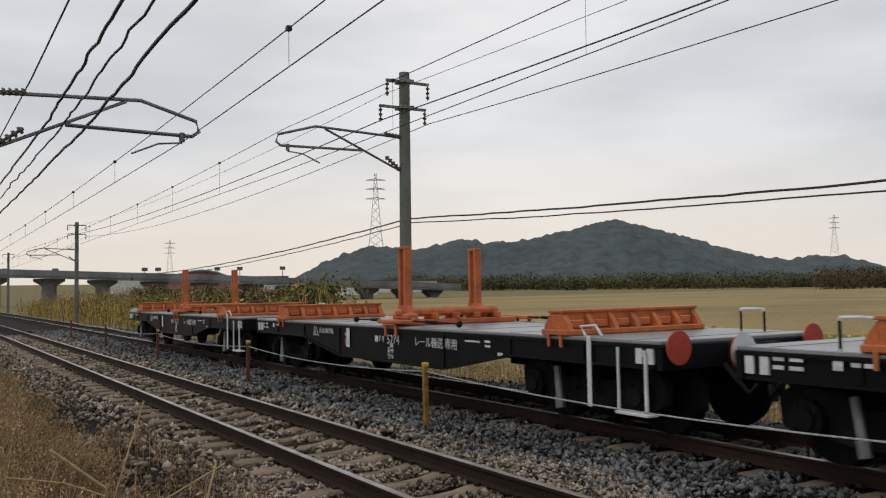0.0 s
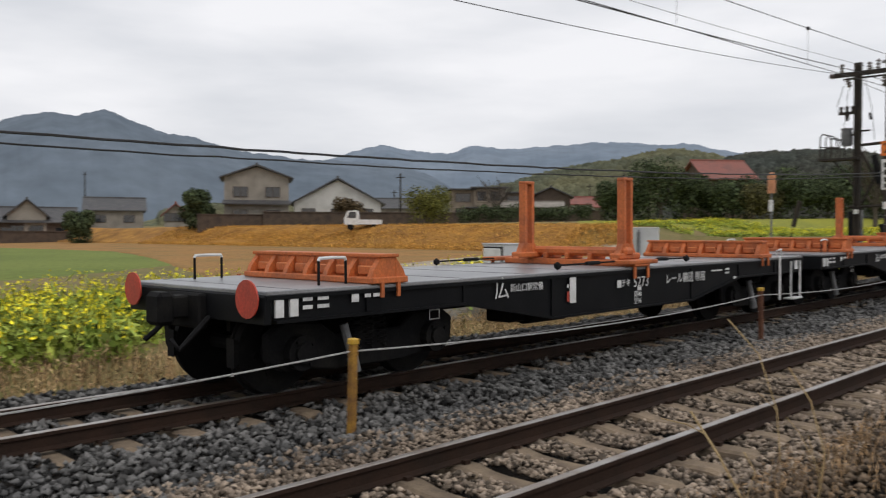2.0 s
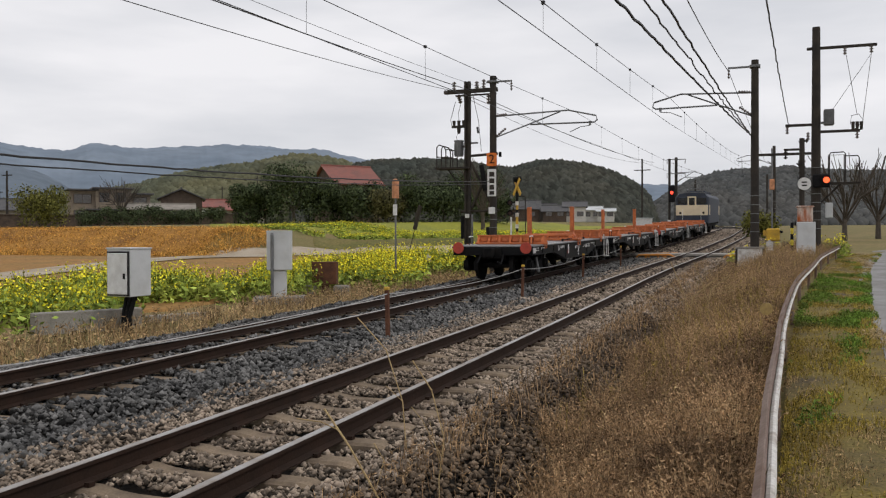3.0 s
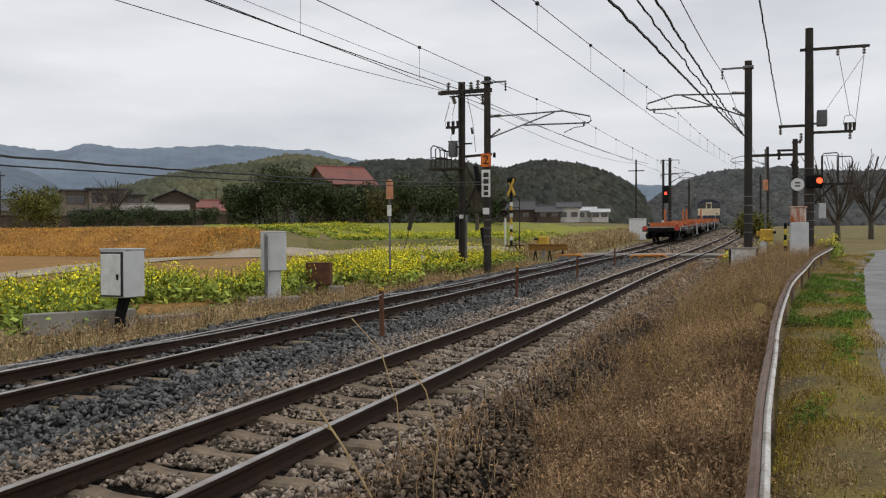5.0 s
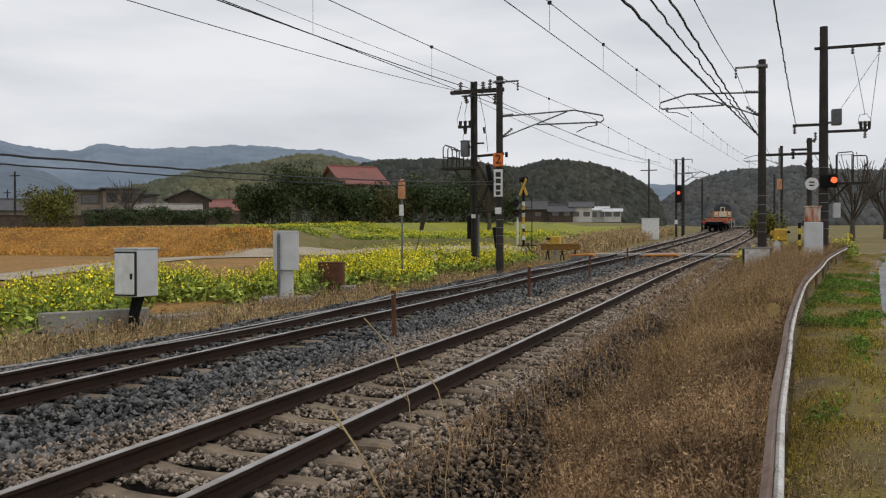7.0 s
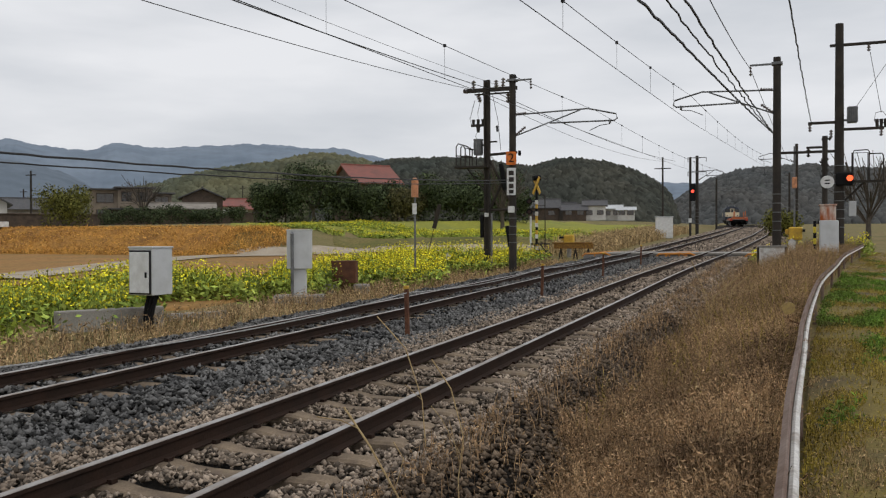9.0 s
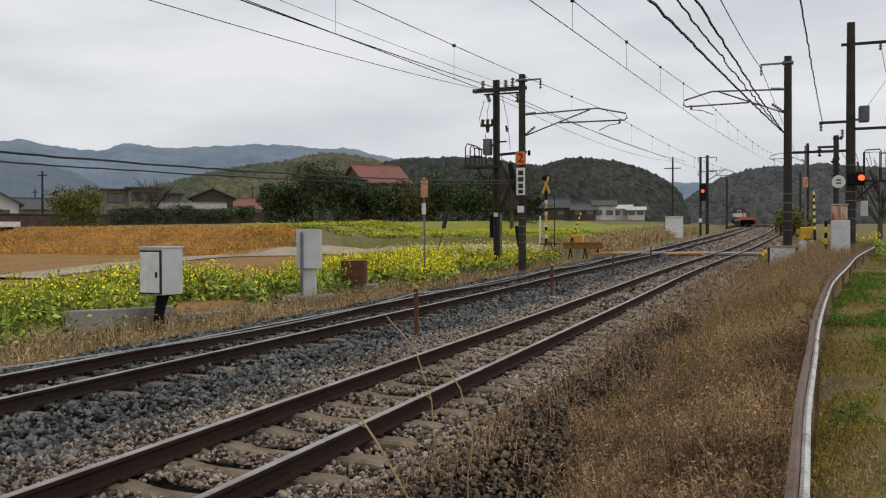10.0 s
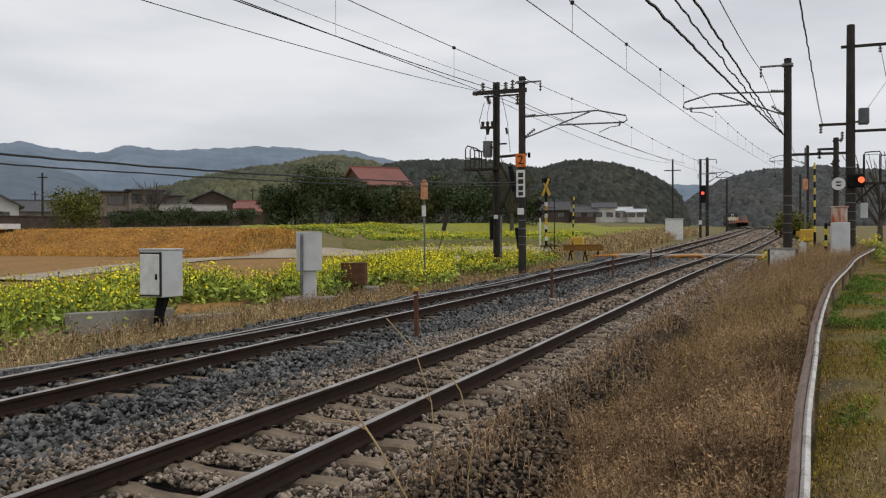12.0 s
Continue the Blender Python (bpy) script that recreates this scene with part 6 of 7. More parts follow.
def build_pole_group():
    x, y = -12.45, 37.0
    z = ground_z(x, y)
    p = empty("transformer_pole", pose(x, y, z) @ Matrix.Diagonal((1.04, 1, 1.085, 1)), "dark lattice steel pole with transformer, cage and arms", "pole")
    bm = bmesh.new()
    for a in (-0.09, 0.09):
        box(bm, a - 0.04, a + 0.04, -0.09, 0.09, -0.2, 8.0)
    box(bm, -0.06, 0.06, -0.03, 0.03, -0.2, 8.0)
    for k in range(26):
        pipe(bm, [(-0.08 if k % 2 else 0.08, 0, k * 0.3), (0.08 if k % 2 else -0.08, 0, k * 0.3 + 0.3)], 0.035, 4)
    part("mast", bm, M["pole_dark"], p)
    bm = bmesh.new()
    box(bm, -0.90, 1.35, -0.07, 0.07, 7.52, 7.68)
    box(bm, -0.55, 1.30, -0.04, 0.04, 7.40, 7.46)
    part("cross_arm", bm, M["pole_dark"], p)
    for a, b in (((-0.88, 0, 7.58), (-1.08, 0, 7.62)), ((-0.62, 0, 7.68), (-0.60, 0, 8.02)), ((0.42, 0, 7.68), (0.42, 0, 7.98)), ((0.72, 0, 7.68), (0.74, 0, 8.05)), ((0.95, 0, 7.40), (0.95, 0, 7.02)), ((-0.4, 0, 7.4), (-0.30, 0, 7.12)), ((1.0, 0, 7.05), (1.28, 0, 7.08))):
        bm = bmesh.new()
        insulator(bm, a, b, 0.10, 3)
        part("insulator", bm, M["insulator"], p)
    bm = bmesh.new()
    tube(bm, (-0.40, 0, 4.92), (-0.40, 0, 5.52), 0.19, seg=14)
    tube(bm, (-0.40, 0, 5.52), (-0.40, 0, 5.58), 0.22, seg=14)
    for k in range(8):
        a = k * math.tau / 8
        box(bm, -0.40 + 0.20 * math.cos(a) - 0.015, -0.40 + 0.20 * math.cos(a) + 0.015, 0.20 * math.sin(a) - 0.015, 0.20 * math.sin(a) + 0.015, 4.98, 5.46)
    part("transformer", bm, M["steel"], p, "grey finned transformer")
    bm = bmesh.new()
    box(bm, -0.72, 0.1, -0.05, 0.05, 6.10, 6.20)
    box(bm, -0.35, 0.1, -0.05, 0.05, 5.28, 5.36)
    box(bm, -0.1, 0.45, -0.04, 0.04, 5.42, 5.48)
    for xx in (-0.62, -0.40, -0.18):
        tube(bm, (xx, 0, 6.20), (xx, 0, 6.40), 0.06, 0.08, seg=8)
    tube(bm, (-0.40, 0, 6.10), (-0.40, 0, 5.86), 0.10, 0.06, seg=8)
    part("switch_arm", bm, M["pole_dark"], p)
    bm = bmesh.new()
    pipe(bm, [(-0.55, 0, 7.2), (-0.68, 0, 6.75), (-0.78, 0, 6.45), (-0.72, 0, 6.2)], 0.014, 5)
    pipe(bm, [(-0.30, 0, 7.15), (-0.42, 0, 6.7), (-0.40, 0, 6.4)], 0.012, 5)
    pipe(bm, [(-0.45, 0, 5.9), (-0.52, 0, 5.7), (-0.45, 0, 5.55)], 0.012, 5)
    pipe(bm, [(0.25, 0, 7.4), (0.5, 0, 6.3), (0.62, 0, 5.1)], 0.012, 5)
    tube(bm, (0.44, 0, 6.1), (0.48, 0, 5.85), 0.05, seg=8)
    part("jumper_wire", bm, M["cable"], p)
    bm = bmesh.new()
    for yy in (-0.3, 0.3):
        pipe(bm, [(-1.32, yy, 4.05), (-1.32, yy, 4.88), (-1.22, yy, 5.0), (-0.98, yy, 4.92), (-0.90, yy, 4.75), (-0.90, yy, 4.05)], 0.028, 5)
        pipe(bm, [(-0.90, yy, 4.80), (-0.66, yy, 4.80), (-0.58, yy, 4.70), (-0.58, yy, 4.05)], 0.028, 5)
        pipe(bm, [(-1.32, yy, 4.5), (-0.58, yy, 4.45)], 0.022, 5)
    box(bm, -1.40, 0.1, -0.32, 0.32, 3.98, 4.06)
    pipe(bm, [(-0.9, 0, 3.98), (-0.1, 0, 3.0)], 0.035, 5)
    bmesh.ops.translate(bm, vec=(0, 0, 0.40), verts=bm.verts)
    part("cage", bm, M["pole_dark"], p, "small steel work cage")
    for pts in ([(0.15, 0, 4.92), (1.35, 0, 4.98)], [(0.15, 0, 4.66), (1.15, 0, 2.78)], [(1.15, 0, 4.66), (0.18, 0, 2.78)], [(-0.3, 0, 2.62), (1.4, 0, 2.66)]):
        bm = bmesh.new()
        pipe(bm, pts, 0.06, 6)
        part("brace", bm, M["pole_dark"], p)
    for c, lean, zz, h, w in ((0.72, -0.10, 4.0, 1.05, 0.13), (0.98, -0.08, 1.55, 0.85, 0.12)):
        bm = bmesh.new()
        tube(bm, (c - lean, 0, zz - h / 2), (c + lean, 0, zz + h / 2), w, w * 0.8, seg=10)
        part("counterweight", bm, M["black"], p)
    bm = bmesh.new()
    box(bm, -0.28, -0.16, -0.16, 0.10, 1.5, 2.45, 0.02)
    part("junction_box", bm, M["black"], p)
    bm = bmesh.new()
    tube(bm, (0.24, -0.12, -0.2), (0.24, -0.12, 2.5), 0.04, seg=8)
    part("conduit", bm, M["steel"], p)
    bm = bmesh.new()
    box(bm, -0.08, 0.10, -0.14, -0.11, 2.36, 2.52)
    part("small_plate", bm, M["white"], p)
    # signs on the concrete pole
    s = tagged(new("signboard"), "orange number board above a white name board on the pole", "sign")
    s.matrix_world = pose(-10.95, 35.78, ground_z(-10.95, 36) + 0.8, 0, 0, 17)
    bm = bmesh.new()
    box(bm, -0.22, 0.22, -0.04, 0.0, 4.05, 4.62, 0.04)
    o = part("number_board", bm, M["orange_sign"], s)
    lettering("lettering", "2", 0.55, pose(0, -0.046, 4.33, 90), M["black"], s)
    bm = bmesh.new()
    box(bm, -0.19, 0.19, -0.03, 0.0, 2.75, 3.92, 0.01)
    part("name_board", bm, M["white"], s)
    bars("lettering_bar", [(0, 3.70, 0.22, 0.20), (0, 3.42, 0.22, 0.20), (0, 3.14, 0.20, 0.20), (0, 2.90, 0.20, 0.16)], pose(0, -0.034, 0, 90), M["pole_dark"], s)
    bm = bmesh.new()
    box(bm, -0.14, 0.14, -0.04, 0.0, 2.0, 2.28, 0.01)
    part("small_plate", bm, M["white"], s)
    bm = bmesh.new()
    tube(bm, (0.30, -0.02, 4.55), (0.42, -0.02, 4.55), 0.11, seg=12)
    part("bell", bm, M["bogie_black"], s)
    # stay with a leaning guard tube
    x, y = -17.2, 41.0
    bm = bmesh.new()
    tube(bm, (0, 0, -0.2), (0.75, 0, 2.7), 0.02, seg=6)
    tube(bm, (0.55, 0, 1.9), (0.85, 0, 3.1), 0.11, seg=10)
    ob = tagged(put("guy_wire", bm, M["pole_dark"]), "slanting stay wire with a dark guard tube", "guy wire")
    ob.matrix_world = pose(x, y, ground_z(x, y))


build_pole_group()


# ---- the level crossing ----
def build_crossing():
    for c, w in ((FAR, 1.9), (NEAR, 1.9)):
        bm = bmesh.new()
        p = track_point(c, 47)
        for xa, xb in ((-w, -0.68), (-0.45, 0.45), (0.68, w)):
            box(bm, p.x + xa, p.x + xb, 45.2, 48.8, p.z - 0.125, p.z - 0.02, 0.02)
        tagged(put("crossing_slab", bm, M["concrete"]), "pale concrete slabs between the rails of the crossing", "crossing slab", "slabs of the crossing", kind="structure")
        for xx in (p.x - w - 0.25, p.x + w + 0.2):
            for yy in (44.9, 49.1):
                bm = bmesh.new()
                k = p.z - 0.22
                pipe(bm, [(xx - 0.75, yy, k), (xx - 0.62, yy, k + 0.13), (xx + 0.45, yy, k + 0.17), (xx + 0.75, yy, k + 0.02)], 0.05, 8)
                pipe(bm, [(xx - 0.1, yy, k), (xx - 0.1, yy, k + 0.15)], 0.04, 8)
                tagged(put("crossing_hoop", bm, M["orange_edge"]), "low orange-painted steel hoop at the crossing's edge", "hoop", "hoops of the crossing")
    bm = bmesh.new()
    z = rail_z(47)
    box(bm, -9.9, -1.7, 45.3, 48.7, z - 0.40, z - 0.12)
    tagged(put("crossing_road", bm, M["asphalt"]), "narrow asphalt road over the tracks", "road", kind="structure")
    # crossing signal with cross buck
    for x, y in ((-13.35, 48.6),):
        z = ground_z(x, y)
        s = empty("crossing_signal", pose(x, y, z, 0, 0, 15), "crossing signal with yellow cross board and two red lamps", "crossing signal", "signals of the crossing")
        bm = bmesh.new()
        for k in range(9):
            tube(bm, (0, 0, k * 0.42), (0, 0, k * 0.42 + 0.42), 0.075, seg=10, mi=k % 2)
        part("mast", bm, [M["black"], M["yellow"]], s, "mast banded black and yellow")
        turned = Matrix.Translation((0, -0.11, 4.25)) @ Matrix.Rotation(radians(-62), 4, "Z")
        for a in (-1, 1):
            bm = bmesh.new()
            box(bm, -0.60, 0.60, -0.02 + a * 0.025, 0.02 + a * 0.025, -0.10, 0.10, m=turned @ Matrix.Rotation(a * 0.86, 4, "Y"))
            part("cross_board", bm, M["yellow"], s, "yellow arm of the cross board")
        bm = bmesh.new()
        tube(bm, (0, 0, 3.78), (0, 0, 4.6), 0.06, seg=10)
        tube(bm, (-0.2, -0.05, 4.68), (0.2, 0.1, 4.72), 0.14, 0.17, seg=12)
        part("horn", bm, M["bogie_black"], s)
        bm = bmesh.new()
        for k in range(5):
            box(bm, -0.09, 0.09, -0.12, -0.08, 0.55 + k * 0.66, 0.78 + k * 0.66)
        part("number_plates", bm, M["white_worn"], s)
        bm = bmesh.new()
        tube(bm, (-0.34, 0, -0.2), (-0.34, 0, 2.5), 0.055, seg=10)
        part("pipe", bm, M["white"], s, "white steel pipe")
        for k, zz in enumerate((3.35, 2.75)):
            bm = bmesh.new()
            disc(bm, (-0.42, -0.10, zz), 0.17, "y", 0.03, 18)
            box(bm, -0.45, 0, -0.02, 0.02, zz - 0.03, zz + 0.03)
            tube(bm, (-0.42, -0.10, zz), (-0.42, -0.34, zz + 0.02), 0.13, 0.14, seg=14, caps=False)
            part("hood", bm, M["black"], s)
            bm = bmesh.new()
            disc(bm, (-0.42, -0.125, zz), 0.105, "y", 0.03, 16)
            part("red_lamp", bm, M["lamp_off"], s, "dark red lamp")
        bm = bmesh.new()
        pipe(bm, [(0.06, 0, 3.72), (0.42, 0, 3.72), (0.48, 0, 3.62), (0.48, 0, 0.7)], 0.035, 6)
        for zz in (1.0, 1.7, 2.4, 3.1):
            pipe(bm, [(0.0, 0, zz), (0.48, 0, zz)], 0.02, 5)
        box(bm, -0.35, 0.75, -0.25, 0.25, 0.86, 0.93)
        box(bm, -0.25, 0.65, -0.25, 0.25, 0.48, 0.54)
        pipe(bm, [(0.2, -0.2, 0.9), (0.95, -0.4, -0.1)], 0.04, 6)
        pipe(bm, [(-0.1, -0.2, 0.9), (-0.2, -0.3, -0.1)], 0.04, 6)
        part("frame", bm, M["pole_dark"], s)
    # gate machines with their arms
    for x, y, name, length, tilt in ((0.45, 44.3, "gate_right", 3.3, 0), (-12.15, 51.6, "gate_left", 2.6, 0)):
        z = ground_z(x, y) + 0.42
        s = empty("crossing_gate", pose(x, y, z), "yellow gate machine with a black and yellow lifting arm", "crossing gate", "gates of the crossing")
        bm = bmesh.new()
        box(bm, -0.30, 0.30, -0.22, 0.22, 0.35, 0.95, 0.05)
        box(bm, -0.45, -0.30, -0.10, 0.10, 0.60, 0.85, 0.02)
        part("machine", bm, M["yellow"], s, "yellow drive housing")
        bm = bmesh.new()
        tube(bm, (0, 0, -0.7), (0, 0, 0.36), 0.14, seg=12)
        part("foot", bm, M["concrete"], s)
        bm = bmesh.new()
        n = 11
        for k in range(n):
            tube(bm, (0, k * length / n, 0), (0, (k + 1) * length / n, 0), 0.045, seg=8, mi=k % 2)
        box(bm, -0.06, 0.06, -0.75, 0.0, -0.05, 0.05, mi=1)
        arm = part("arm", bm, [M["yellow_bright"], M["black"]], s, "arm banded yellow and black")
        GATES.append((arm, (0.36 if x > 0 else -0.36, 0, 0.80)))

    # low steel trestle beside the gate
    x, y = -11.55, 50.2
    c = empty("steel_trestle", pose(x, y, ground_z(x, y), 0, 0, 8), "faded yellow steel trestle with a long beam", "trestle")
    bm = bmesh.new()
    box(bm, -1.15, 1.15, -0.10, 0.10, 0.62, 0.92, 0.02)
    box(bm, -1.25, 1.10, -0.16, 0.16, 0.92, 0.99, 0.01)
    part("beam", bm, M["post_rust"], c)
    for s in (-0.75, 0.1, 0.85):
        bm = bmesh.new()
        pipe(bm, [(s - 0.12, 0, -0.1), (s, 0, 0.62)], 0.045, 6)
        pipe(bm, [(s + 0.12, 0.1, -0.1), (s, 0, 0.62)], 0.045, 6)
        part("leg", bm, M["pole_dark"], c)


GATES = []
M["orange_edge"] = material("orange_edge_paint", (0.62, 0.25, 0.05), 0.7, scale=5, fine=40, second=(0.45, 0.2, 0.07))
M["lamp_off"] = material("dark_red_lens", (0.05, 0.008, 0.008), 0.3)
M["yellow_bright"] = material("bright_yellow_paint", (0.75, 0.58, 0.04), 0.5, scale=5)
build_crossing()


def build_crossing_side():
    """Poles, cabinet, boards and lamps where the lane meets the crossing."""
    x, y = 2.0, 38.0
    z = ground_z(x, y)
    p = empty("utility_pole", pose(x, y, z - 0.1), "tall dark utility pole with transformer, arms and work cage", "pole")
    bm = bmesh.new()
    tube(bm, (0, 0, 0), (0, 0, 9.5), 0.20, 0.15, seg=16)
    part("shaft", bm, M["pole_dark"], p)
    for zz, xa, xb in ((8.65, -0.35, 2.2), (5.60, -1.15, 0.1), (5.30, 0, 1.6), (4.45, -2.3, 0.0)):
        bm = bmesh.new()
        box(bm, xa, xb, -0.06, 0.06, zz - 0.05, zz + 0.05)
        part("cross_arm", bm, M["pole_dark"], p)
    for xx, zz in ((1.05, 8.65), (2.0, 8.65), (-1.08, 5.58), (1.5, 5.30), (-0.3, 5.3)):
        bm = bmesh.new()
        insulator(bm, (xx, 0, zz - 0.32), (xx, 0, zz), 0.075, 3)
        part("insulator", bm, M["insulator"], p)
    bm = bmesh.new()
    box(bm, 0.28, 0.66, -0.2, 0.2, 5.55, 6.18, 0.03)
    for k in range(5):
        box(bm, 0.30 + k * 0.08, 0.32 + k * 0.08, -0.24, 0.24, 5.62, 6.08)
    box(bm, 0, 0.4, -0.04, 0.04, 5.62, 5.7)
    part("transformer", bm, M["steel"], p, "grey transformer box")
    bm = bmesh.new()
    pipe(bm, [(0.48, -0.3, 3.62), (0.48, -0.3, 4.72), (0.52, -0.3, 4.80), (1.0, -0.3, 4.82), (1.06, -0.3, 4.74), (1.06, -0.3, 3.62)], 0.024, 5)
    pipe(bm, [(1.06, -0.3, 4.66), (1.50, -0.3, 4.66), (1.55, -0.3, 4.58), (1.55, -0.3, 3.62)], 0.024, 5)
    pipe(bm, [(0.48, 0.3, 3.62), (0.48, 0.3, 4.76), (1.06, 0.3, 4.76), (1.06, 0.3, 3.62)], 0.024, 5)
    box(bm, 0, 1.6, -0.32, 0.32, 3.56, 3.63)
    pipe(bm, [(0.1, 0, 2.75), (0.9, 0, 3.57)], 0.045, 6)
    bmesh.ops.translate(bm, vec=(0, 0, -0.38), verts=bm.verts)
    # jumper loops and the switch at the arm's end
    pipe(bm, [(1.45, 0, 5.35), (1.25, 0, 5.6), (1.3, 0, 5.9), (1.55, 0, 5.95), (1.72, 0, 5.7), (1.5, 0, 5.4)], 0.014, 5)
    for xx in (1.35, 1.5, 1.65):
        tube(bm, (xx, 0, 5.32), (xx, 0, 5.65), 0.05, 0.07, seg=8)
    pipe(bm, [(1.1, 0, 8.3), (1.5, 0, 5.9)], 0.01, 4)
    pipe(bm, [(2.0, 0, 8.3), (1.7, 0, 5.7)], 0.01, 4)
    pipe(bm, [(2.0, 0, 8.3), (0.3, 0, 5.7)], 0.008, 4)
    part("cage", bm, M["pole_dark"], p)
    bm = bmesh.new()
    box(bm, -0.15, 0.50, -0.40, -0.20, 3.05, 3.58, 0.05)
    tube(bm, (0.36, -0.40, 3.34), (0.36, -0.62, 3.35), 0.13, 0.14, seg=14, caps=False)
    part("lamp_hood", bm, M["black"], p)
    bm = bmesh.new()
    disc(bm, (0.36, -0.42, 3.34), 0.12, "y", 0.04, 16)
    part("red_lamp", bm, M["crossing_red"], p, "lit red lamp")
    bm = bmesh.new()
    box(bm, 0.35, 0.62, -0.1, 0.1, 1.85, 2.45, 0.02)
    part("meter_box", bm, M["cabinet"], p)
    for k in range(8):
        bm = bmesh.new()
        tube(bm, (0, 0, 1.4 + k * 0.35), (0, 0, 1.43 + k * 0.35), 0.206, seg=16)
        part("strap", bm, M["steel"], p)
    x, y = 1.40, 36.0
    z = ground_z(x, y)
    p = empty("round_sign", pose(x, y, z), "dark pole with a round white sign and insulators", "sign pole")
    bm = bmesh.new()
    tube(bm, (0, 0, 0), (0, 0, 4.8), 0.10, seg=10)
    part("pole", bm, M["pole_dark"], p)
    bm = bmesh.new()
    disc(bm, (0.08, -0.14, 3.05), 0.24, "y", 0.02, 24)
    d = part("board", bm, M["white"], p)
    bars("lettering_bar", [(0.08, 3.11, 0.18, 0.05), (0.08, 2.99, 0.18, 0.05)], pose(0, -0.155, 0, 90), M["black"], p)
    bm = bmesh.new()
    box(bm, -0.65, 0.1, -0.04, 0.04, 5.02, 5.10)
    insulator(bm, (-0.58, 0, 4.7), (-0.58, 0, 5.02), 0.08, 3)
    insulator(bm, (-0.15, 0, 4.45), (0.0, 0, 4.62), 0.09, 3)
    insulator(bm, (-0.12, 0, 5.35), (0.22, 0, 5.38), 0.09, 3)
    for k in range(4):
        tube(bm, (0, 0, 3.9 + k * 0.22), (0, 0, 3.98 + k * 0.22), 0.13, seg=10)
    bmesh.ops.translate(bm, vec=(0, 0, -0.68), verts=bm.verts)
    part("cross_arm", bm, M["pole_dark"], p)
    x, y = 1.25, 34.6
    z = ground_z(x, y)
    c = empty("crossing_cabinet", pose(x, y, z), "grey concrete cabinet with a rust-streaked metal hood", "cabinet")
    bm = bmesh.new()
    box(bm, -0.08, 0.55, -0.30, 0.30, -0.2, 1.60, 0.02)
    part("case", bm, M["cabinet"], c)
    bm = bmesh.new()
    box(bm, -0.06, 0.46, -0.26, 0.26, 1.605, 2.14, 0.02)
    box(bm, -0.10, 0.50, -0.30, 0.30, 2.14, 2.19, 0.01)
    part("hood", bm, M["rust_orange"], c, "hood streaked with orange rust")
    bm = bmesh.new()
    for k in range(8):
        box(bm, -0.30, -0.20, -0.05, 0.05, -0.1 + k * 0.21, 0.11 + k * 0.21, mi=k % 2)
    ob = tagged(put("striped_post", bm, [M["yellow_bright"], M["black"]]), "short post striped yellow and black", "post")
    ob.matrix_world = pose(x, y - 0.3, z)
    x, y = -0.45, 34.0
    z = ground_z(x, y)
    c = empty("trackside_board", pose(x, y, z), "weathered white concrete board on two dark legs", "board")
    bm = bmesh.new()
    box(bm, -0.45, 0.45, -0.05, 0.05, 0.25, 0.95, 0.01)
    part("panel", bm, M["white_worn"], c)
    bm = bmesh.new()
    box(bm, -0.50, 0.50, -0.08, 0.08, 0.95, 1.02, 0.01)
    part("cap", bm, M["concrete"], c)
    for s in (-1, 1):
        bm = bmesh.new()
        box(bm, s * 0.47 - 0.04, s * 0.47 + 0.04, -0.06, 0.06, -0.2, 0.95, 0.01)
        part("leg", bm, M["pole_dark"], c)
    x, y = 0.25, 37.5
    bm = bmesh.new()
    prism(bm, [(-0.14, -0.1), (-0.14, 0.5), (0, 0.62), (0.14, 0.5), (0.14, -0.1)], "y", -0.1, 0.1)
    ob = tagged(put("kilometre_post", bm, M["white_worn"]), "small white stone post among weeds", "post")
    ob.matrix_world = pose(x, y, ground_z(x, y) + 0.35)
    # thin lamp pole
    x, y = 0.55, 60.0
    c = empty("lamp_pole", pose(x, y, ground_z(x, y)), "thin steel pole with an orange lamp box", "lamp pole")
    bm = bmesh.new()
    tube(bm, (0, 0, 0), (0, 0, 6.5), 0.06, seg=8)
    part("pole", bm, M["steel"], c)
    bm = bmesh.new()
    box(bm, -0.15, 0.15, -0.15, 0.15, 3.8, 4.5, 0.03)
    part("lamp", bm, M["lamp_amber"], c)


M["rust_orange"] = material("rust_streaked_white_steel", (0.62, 0.58, 0.52), 0.7, scale=5, fine=60, second=(0.38, 0.10, 0.03), patch=0.44, stretch_z=0.25)
build_crossing_side()


